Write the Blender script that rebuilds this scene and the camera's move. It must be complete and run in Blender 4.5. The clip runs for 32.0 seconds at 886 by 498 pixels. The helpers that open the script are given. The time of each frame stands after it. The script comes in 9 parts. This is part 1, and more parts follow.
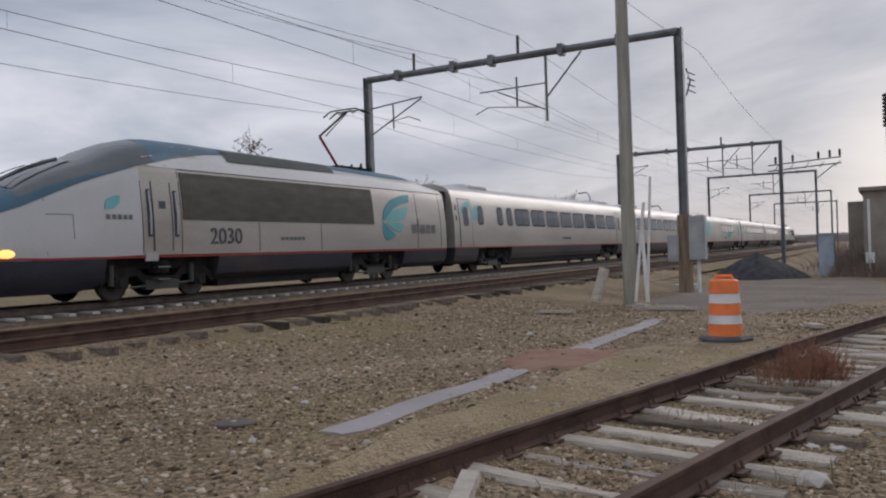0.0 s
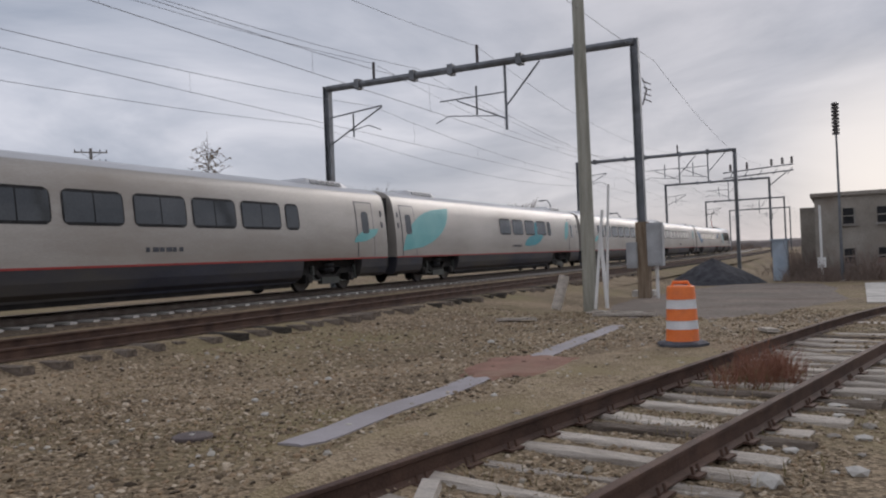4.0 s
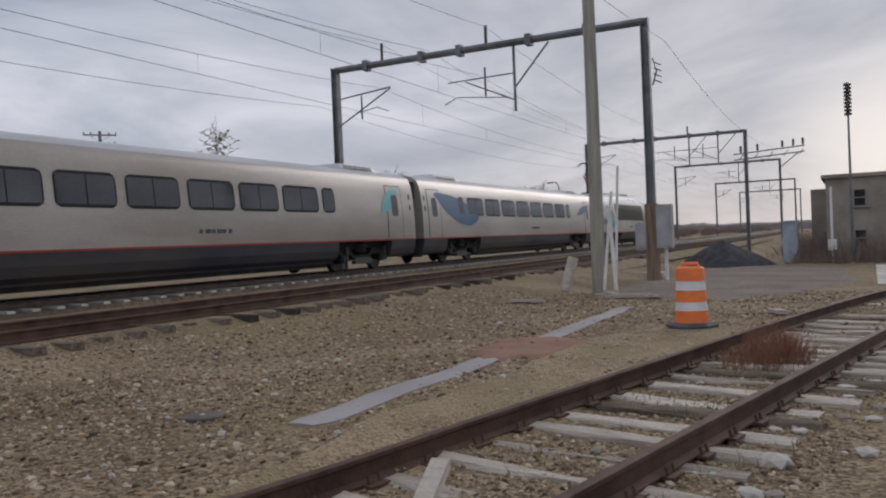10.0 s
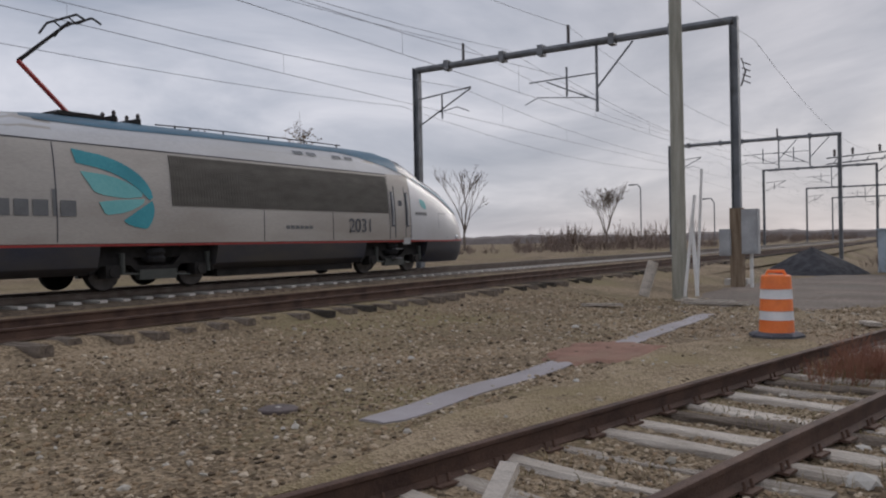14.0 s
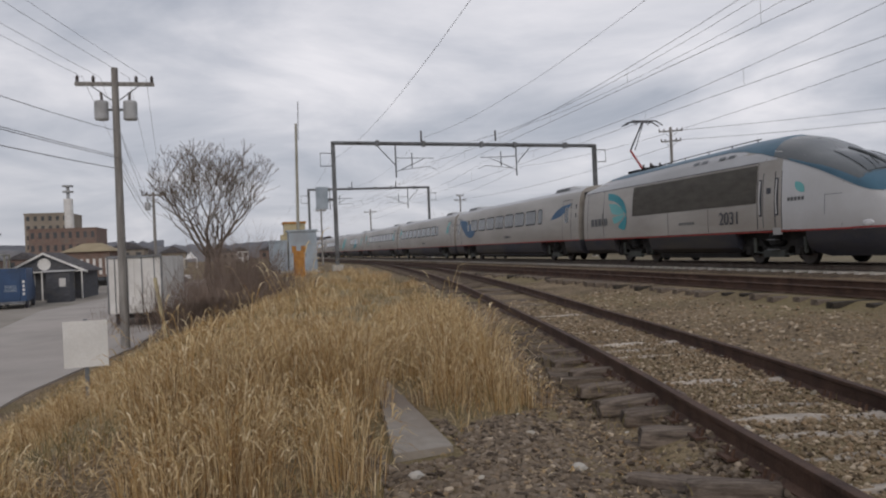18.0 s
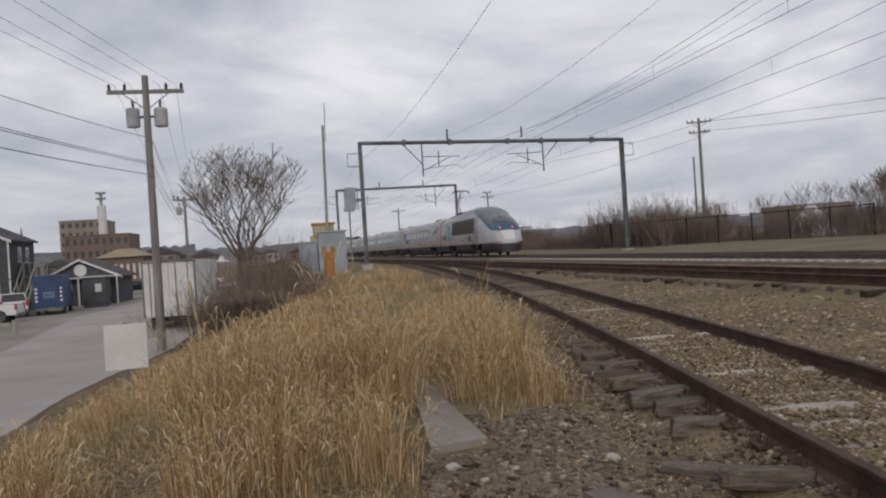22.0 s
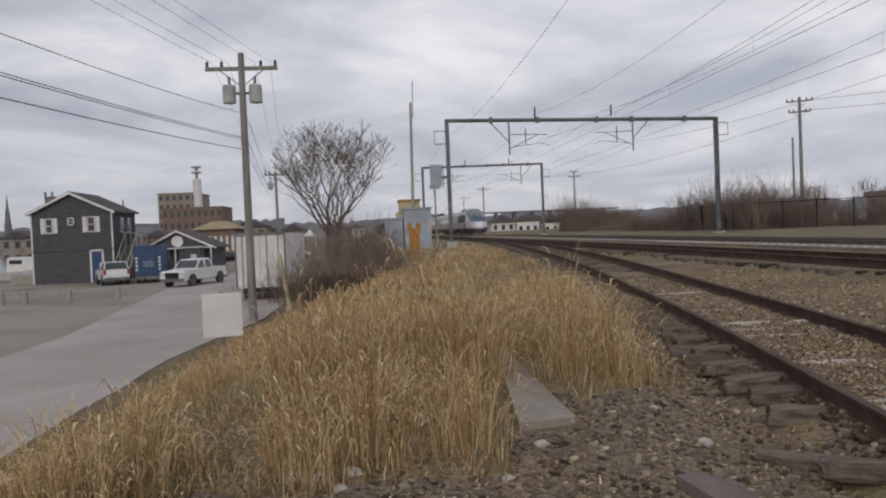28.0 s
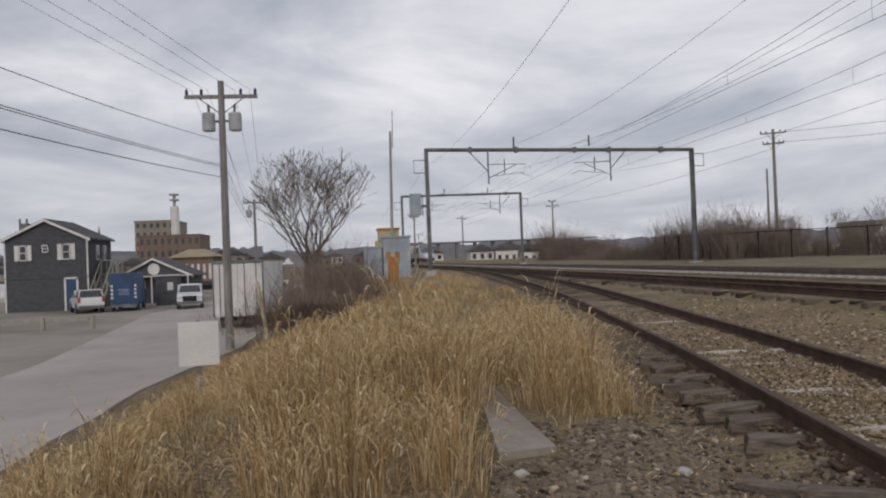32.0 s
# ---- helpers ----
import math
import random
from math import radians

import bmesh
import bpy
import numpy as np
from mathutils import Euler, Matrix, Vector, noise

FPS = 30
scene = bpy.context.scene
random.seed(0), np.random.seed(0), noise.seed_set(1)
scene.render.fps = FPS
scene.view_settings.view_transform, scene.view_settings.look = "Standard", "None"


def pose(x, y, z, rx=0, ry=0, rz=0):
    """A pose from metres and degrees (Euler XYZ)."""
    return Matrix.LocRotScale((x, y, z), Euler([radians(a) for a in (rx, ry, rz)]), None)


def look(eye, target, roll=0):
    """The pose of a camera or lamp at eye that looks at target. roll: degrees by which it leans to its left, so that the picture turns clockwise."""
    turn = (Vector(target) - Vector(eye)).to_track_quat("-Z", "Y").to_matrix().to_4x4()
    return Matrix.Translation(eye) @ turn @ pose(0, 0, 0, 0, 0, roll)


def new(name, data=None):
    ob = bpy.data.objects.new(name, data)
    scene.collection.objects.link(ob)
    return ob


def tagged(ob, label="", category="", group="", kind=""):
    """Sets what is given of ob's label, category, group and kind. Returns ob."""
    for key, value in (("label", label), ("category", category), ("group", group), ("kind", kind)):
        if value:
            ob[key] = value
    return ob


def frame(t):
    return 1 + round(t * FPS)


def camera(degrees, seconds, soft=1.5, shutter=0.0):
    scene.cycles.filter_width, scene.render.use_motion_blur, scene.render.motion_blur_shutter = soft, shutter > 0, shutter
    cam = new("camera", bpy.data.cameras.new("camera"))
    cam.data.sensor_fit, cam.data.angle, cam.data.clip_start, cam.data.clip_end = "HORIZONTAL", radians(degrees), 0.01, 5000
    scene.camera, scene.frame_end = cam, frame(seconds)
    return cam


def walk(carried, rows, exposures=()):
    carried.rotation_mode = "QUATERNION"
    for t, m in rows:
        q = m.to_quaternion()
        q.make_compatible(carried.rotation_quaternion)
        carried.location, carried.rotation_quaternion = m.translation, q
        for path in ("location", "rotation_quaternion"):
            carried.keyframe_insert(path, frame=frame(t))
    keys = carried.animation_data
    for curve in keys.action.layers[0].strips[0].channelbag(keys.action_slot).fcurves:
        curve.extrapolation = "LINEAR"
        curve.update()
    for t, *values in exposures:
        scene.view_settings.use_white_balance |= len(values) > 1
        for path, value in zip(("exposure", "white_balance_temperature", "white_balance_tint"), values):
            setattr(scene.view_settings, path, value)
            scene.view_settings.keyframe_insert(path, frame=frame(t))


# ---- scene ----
# ---- camera ----
def aim(yaw, pitch, roll, x, y, z):
    """Camera pose at (x, y, z): yaw from +x towards +y, pitch up, roll, in degrees."""
    a, p = radians(yaw), radians(pitch)
    eye = Vector((x, y, z))
    return look(eye, eye + Vector((math.cos(p) * math.cos(a), math.cos(p) * math.sin(a), math.sin(p))), roll)


cam = camera(57.8, 32.0, soft=2.1)
walk(cam, [
    (0, aim(29.13, 0.18, -1.84, -0.001, 0.028, 1.001)),
    (0.5, aim(29.57, 0.61, -1.93, -0.001, 0.024, 1.001)),
    (1, aim(29.36, 0.75, -2.20, -0.002, 0.017, 1.003)),
    (1.5, aim(29.57, 0.92, -2.92, -0.006, 0.012, 1.004)),
    (2, aim(29.46, 1.08, -3.36, -0.012, 0.006, 1.005)),
    (2.5, aim(28.71, 1.06, -3.47, -0.015, 0.002, 1.007)),
    (3, aim(28.01, 1.18, -3.05, -0.014, 0.003, 1.009)),
    (3.5, aim(27.10, 1.07, -2.48, -0.014, 0.002, 1.008)),
    (5.5, aim(25.20, -0.20, -2.57, -0.015, 0.002, 1.006)),
    (6, aim(26.29, 0.14, -2.62, -0.019, 0.004, 1.002)),
    (6.5, aim(26.07, -0.13, -2.45, -0.020, 0.010, 1.001)),
    (7, aim(25.42, -0.45, -2.36, -0.020, 0.011, 1.000)),
    (7.5, aim(25.28, -0.60, -2.31, -0.025, -0.000, 1.003)),
    (8, aim(25.18, -0.09, -2.14, -0.029, -0.008, 1.004)),
    (8.5, aim(25.28, 0.15, -2.17, -0.032, -0.009, 1.003)),
    (9, aim(26.27, 0.53, -2.15, -0.028, -0.001, 1.000)),
    (9.5, aim(26.33, 0.64, -2.05, -0.019, 0.006, 0.996)),
    (10, aim(27.04, -0.56, -2.38, -0.006, 0.008, 0.995)),
    (10.5, aim(28.11, -1.32, -2.81, 0.010, 0.004, 0.993)),
    (11, aim(28.82, -1.46, -2.79, 0.028, -0.005, 0.993)),
    (11.5, aim(28.91, -1.68, -2.36, 0.044, -0.015, 0.991)),
    (12, aim(27.66, -2.04, -2.21, 0.052, -0.019, 0.991)),
    (12.5, aim(26.85, -1.82, -2.01, 0.052, -0.022, 0.994)),
    (13, aim(26.81, -1.58, -1.68, 0.047, -0.028, 0.997)),
    (13.5, aim(26.67, -0.85, -1.13, 0.035, -0.007, 1.003)),
    (15.5, aim(94.53, 0.48, -2.50, 0.000, 0.000, 1.000)),
    (15.8, aim(113.11, 1.13, -1.66, 0.000, 0.000, 1.000)),
    (16, aim(125.04, 1.41, -1.53, 0.000, 0.000, 1.000)),
    (16.2, aim(134.71, 1.52, -1.15, 0.000, 0.000, 1.000)),
    (16.5, aim(146.95, 1.72, -1.60, 0.000, 0.000, 1.000)),
    (16.8, aim(157.33, 1.27, -2.94, 0.000, 0.000, 1.000)),
    (17, aim(161.43, 1.33, -2.18, 0.000, 0.000, 1.000)),
    (17.2, aim(164.84, 0.60, -3.60, 0.000, 0.000, 1.000)),
    (17.5, aim(166.89, 0.13, -3.21, -0.108, 0.071, 1.002)),
    (18, aim(166.87, -0.06, -2.34, -0.096, 0.062, 1.005)),
    (18.5, aim(168.35, 0.74, -2.20, -0.065, 0.057, 1.009)),
    (19, aim(168.43, 1.11, -2.70, -0.037, 0.055, 1.009)),
    (19.5, aim(166.31, 0.45, -3.87, -0.023, 0.049, 1.009)),
    (20, aim(165.32, 0.38, -4.03, -0.012, 0.039, 1.010)),
    (20.5, aim(165.46, 0.63, -4.18, 0.001, 0.027, 1.010)),
    (21, aim(165.69, 0.25, -4.14, 0.016, 0.020, 1.006)),
    (21.5, aim(167.48, -0.00, -3.94, 0.024, 0.020, 1.002)),
    (22, aim(168.90, -0.11, -3.64, 0.021, 0.019, 1.002)),
    (22.5, aim(171.03, -0.43, -3.47, 0.010, 0.019, 1.003)),
    (23, aim(173.40, -0.97, -3.09, -0.003, 0.014, 0.999)),
    (23.5, aim(174.74, -1.24, -3.43, -0.006, 0.006, 0.996)),
    (24, aim(175.29, -1.84, -3.69, -0.003, -0.002, 0.997)),
    (24.5, aim(175.14, -1.20, -3.16, -0.003, -0.001, 0.997)),
    (25, aim(173.87, -0.79, -2.63, -0.014, 0.007, 0.994)),
    (25.5, aim(172.64, -1.20, -2.27, -0.004, -0.005, 0.990)),
    (27.5, aim(173.65, -0.96, -2.49, 0.011, -0.026, 0.994)),
    (28, aim(174.93, -1.35, -2.44, 0.033, -0.050, 0.996)),
    (28.5, aim(175.98, -1.56, -2.22, 0.034, -0.047, 0.996)),
    (29, aim(175.56, -1.50, -1.86, 0.033, -0.041, 0.996)),
    (29.5, aim(174.97, -1.21, -1.94, 0.029, -0.042, 0.997)),
    (30, aim(175.87, -1.09, -1.89, 0.030, -0.045, 0.998)),
    (30.5, aim(175.50, -0.94, -2.08, 0.035, -0.047, 1.000)),
    (31, aim(174.72, 0.01, -2.31, 0.039, -0.047, 0.999)),
    (31.5, aim(174.19, 0.77, -2.24, 0.035, -0.050, 0.995)),
    (32, aim(173.35, 0.64, -2.24, 0.032, -0.054, 0.992)),
], exposures=[(0, 0.31, 6380, 15), (13.5, 0.25, 6380, 15), (15.8, 0.24, 6400, 15), (18, 0.09, 6620, 14), (32, 0.11, 6620, 14)])

# ---- sky and sun ----
world = bpy.data.worlds.new("overcast")
scene.world = world
world.use_nodes = True


def build_sky(nt):
    n, l = nt.nodes, nt.links
    n.clear()
    out = n.new("ShaderNodeOutputWorld")
    bg = n.new("ShaderNodeBackground")
    sky = n.new("ShaderNodeTexSky")
    sky.sky_type = 'NISHITA'
    sky.sun_disc = False
    sky.sun_elevation, sky.sun_rotation = radians(22), radians(80)
    tc = n.new("ShaderNodeTexCoord")
    sep = n.new("ShaderNodeSeparateXYZ")
    l.new(tc.outputs["Generated"], sep.inputs[0])
    add = n.new("ShaderNodeMath")
    add.operation = 'ADD'
    add.inputs[1].default_value = 0.16
    l.new(sep.outputs["Z"], add.inputs[0])
    mx = n.new("ShaderNodeMath")
    mx.operation = 'MAXIMUM'
    mx.inputs[1].default_value = 0.05
    l.new(add.outputs[0], mx.inputs[0])
    comb = n.new("ShaderNodeCombineXYZ")
    for ax in ("X", "Y"):
        d = n.new("ShaderNodeMath")
        d.operation = 'DIVIDE'
        l.new(sep.outputs[ax], d.inputs[0])
        l.new(mx.outputs[0], d.inputs[1])
        l.new(d.outputs[0], comb.inputs[ax])
    big = n.new("ShaderNodeTexNoise")
    big.inputs["Scale"].default_value = 0.9
    big.inputs["Detail"].default_value = 7
    big.inputs["Roughness"].default_value = 0.56
    big.inputs["Distortion"].default_value = 0.5
    l.new(comb.outputs[0], big.inputs["Vector"])
    ramp = n.new("ShaderNodeValToRGB")
    e = ramp.color_ramp.elements
    e[0].position, e[0].color = 0.33, (0.30, 0.338, 0.395, 1)
    e[1].position, e[1].color = 0.68, (0.685, 0.697, 0.725, 1)
    m = e.new(0.5)
    m.color = (0.46, 0.488, 0.535, 1)
    l.new(big.outputs["Fac"], ramp.inputs[0])
    # the low sun's glow behind the cloud along +x
    dot = n.new("ShaderNodeVectorMath")
    dot.operation = 'DOT_PRODUCT'
    dot.inputs[1].default_value = (0.995, -0.06, 0.075)
    l.new(tc.outputs["Generated"], dot.inputs[0])
    mr = n.new("ShaderNodeMapRange")
    mr.inputs["From Min"].default_value, mr.inputs["From Max"].default_value = 0.984, 1.0
    l.new(dot.outputs["Value"], mr.inputs["Value"])
    pw = n.new("ShaderNodeMath")
    pw.operation = 'POWER'
    pw.inputs[1].default_value = 2.0
    l.new(mr.outputs[0], pw.inputs[0])
    glow = n.new("ShaderNodeMix")
    glow.data_type = 'RGBA'
    glow.inputs[7].default_value = (0.88, 0.84, 0.78, 1)
    l.new(pw.outputs[0], glow.inputs[0])
    # clouds far off read darker and bluer
    low = n.new("ShaderNodeMapRange")
    low.inputs["From Min"].default_value, low.inputs["From Max"].default_value = 0.02, 0.22
    low.inputs["To Min"].default_value, low.inputs["To Max"].default_value = 0.5, 0.0
    l.new(sep.outputs["Z"], low.inputs["Value"])
    haze = n.new("ShaderNodeMix")
    haze.data_type = 'RGBA'
    haze.inputs[7].default_value = (0.365, 0.392, 0.44, 1)
    l.new(low.outputs[0], haze.inputs[0])
    l.new(ramp.outputs[0], haze.inputs[6])
    l.new(haze.outputs[2], glow.inputs[6])
    part_sky = n.new("ShaderNodeMix")
    part_sky.data_type = 'RGBA'
    part_sky.inputs[0].default_value = 0.004
    side = n.new("ShaderNodeVectorMath")
    side.operation = 'DOT_PRODUCT'
    side.inputs[1].default_value = (-0.15, 0.11, 0.0)
    l.new(tc.outputs["Generated"], side.inputs[0])
    lift = n.new("ShaderNodeMath")
    lift.operation = 'ADD'
    lift.inputs[1].default_value = 0.93
    l.new(side.outputs["Value"], lift.inputs[0])
    thick = n.new("ShaderNodeVectorMath")
    thick.operation = 'SCALE'
    l.new(glow.outputs[2], thick.inputs[0])
    l.new(lift.outputs[0], thick.inputs["Scale"])
    l.new(thick.outputs[0], part_sky.inputs[6])
    l.new(sky.outputs[0], part_sky.inputs[7])
    l.new(part_sky.outputs[2], bg.inputs["Color"])
    bg.inputs["Strength"].default_value = 1.0
    l.new(bg.outputs[0], out.inputs["Surface"])


build_sky(world.node_tree)
sun = new("sun", bpy.data.lights.new("sun", 'SUN'))
sun.data.energy, sun.data.angle, sun.data.color = 0.8, radians(30), (1.0, 0.95, 0.88)
sun.matrix_world = look((60, -11, 26), (0, 0, 0))


# ---- materials ----
def mat(name, c1, c2, scale=3.0, rough=0.8, metal=0.0, bump=0.2, fine=40.0, spec=0.4, kind="noise", rnd=0.0, stretch=(1, 1, 1), dirt=None):
    """Two-scale procedural surface: broad blend of c1 and c2, fine grain on top; dirt blends in a third colour in stains."""
    m = bpy.data.materials.new(name)
    m.use_nodes = True
    nt = m.node_tree
    n, l = nt.nodes, nt.links
    b = n["Principled BSDF"]
    b.inputs["Roughness"].default_value, b.inputs["Metallic"].default_value = rough, metal
    b.inputs["Specular IOR Level"].default_value = spec
    tc = n.new("ShaderNodeTexCoord")
    mp = n.new("ShaderNodeMapping")
    mp.inputs["Scale"].default_value = stretch
    l.new(tc.outputs["Object"], mp.inputs[0])
    a = n.new("ShaderNodeTexNoise")
    a.inputs["Scale"].default_value, a.inputs["Detail"].default_value = scale, 6
    l.new(mp.outputs[0], a.inputs["Vector"])
    if kind == "stones":
        f = n.new("ShaderNodeTexVoronoi")
        f.inputs["Scale"].default_value = fine
        fout = f.outputs["Distance"]
    else:
        f = n.new("ShaderNodeTexNoise")
        f.inputs["Scale"].default_value, f.inputs["Detail"].default_value = fine, 4
        fout = f.outputs["Fac"]
    l.new(mp.outputs[0], f.inputs["Vector"])
    add = n.new("ShaderNodeMath")
    add.operation = 'ADD'
    l.new(a.outputs["Fac"], add.inputs[0])
    sc = n.new("ShaderNodeMath")
    sc.operation = 'MULTIPLY_ADD'
    sc.inputs[1].default_value, sc.inputs[2].default_value = 0.5, -0.25
    if kind == "stones":
        hue = n.new("ShaderNodeSeparateColor")
        l.new(f.outputs["Color"], hue.inputs[0])
        l.new(hue.outputs[0], sc.inputs[0])
        sc.inputs[1].default_value, sc.inputs[2].default_value = 0.6, -0.3
    else:
        l.new(fout, sc.inputs[0])
    l.new(sc.outputs[0], add.inputs[1])
    src = add.outputs[0]
    if rnd:
        oi = n.new("ShaderNodeObjectInfo")
        k = n.new("ShaderNodeMath")
        k.operation = 'MULTIPLY_ADD'
        k.inputs[1].default_value = rnd
        l.new(oi.outputs["Random"], k.inputs[0])
        l.new(src, k.inputs[2])
        src = k.outputs[0]
    r = n.new("ShaderNodeValToRGB")
    e = r.color_ramp.elements
    e[0].position, e[0].color = 0.3, (*c1, 1)
    e[1].position, e[1].color = 0.72 + rnd, (*c2, 1)
    l.new(src, r.inputs[0])
    col = r.outputs[0]
    if dirt:
        d = n.new("ShaderNodeTexNoise")
        d.inputs["Scale"].default_value, d.inputs["Detail"].default_value = scale * 0.35, 8
        d.inputs["Roughness"].default_value = 0.65
        l.new(mp.outputs[0], d.inputs["Vector"])
        dr = n.new("ShaderNodeMapRange")
        dr.inputs["From Min"].default_value, dr.inputs["From Max"].default_value = 0.48, 0.68
        l.new(d.outputs["Fac"], dr.inputs["Value"])
        mx = n.new("ShaderNodeMix")
        mx.data_type = 'RGBA'
        l.new(dr.outputs[0], mx.inputs[0])
        l.new(col, mx.inputs[6])
        mx.inputs[7].default_value = (*dirt, 1)
        col = mx.outputs[2]
    l.new(col, b.inputs["Base Color"])
    if bump:
        bp = n.new("ShaderNodeBump")
        bp.inputs["Strength"].default_value, bp.inputs["Distance"].default_value = bump, 0.02
        l.new(fout, bp.inputs["Height"])
        l.new(bp.outputs[0], b.inputs["Normal"])
    return m


def glow(name, col, strength):
    m = bpy.data.materials.new(name)
    m.use_nodes = True
    b = m.node_tree.nodes["Principled BSDF"]
    b.inputs["Base Color"].default_value = (*col, 1)
    b.inputs["Emission Color"].default_value = (*col, 1)
    b.inputs["Emission Strength"].default_value = strength
    return m


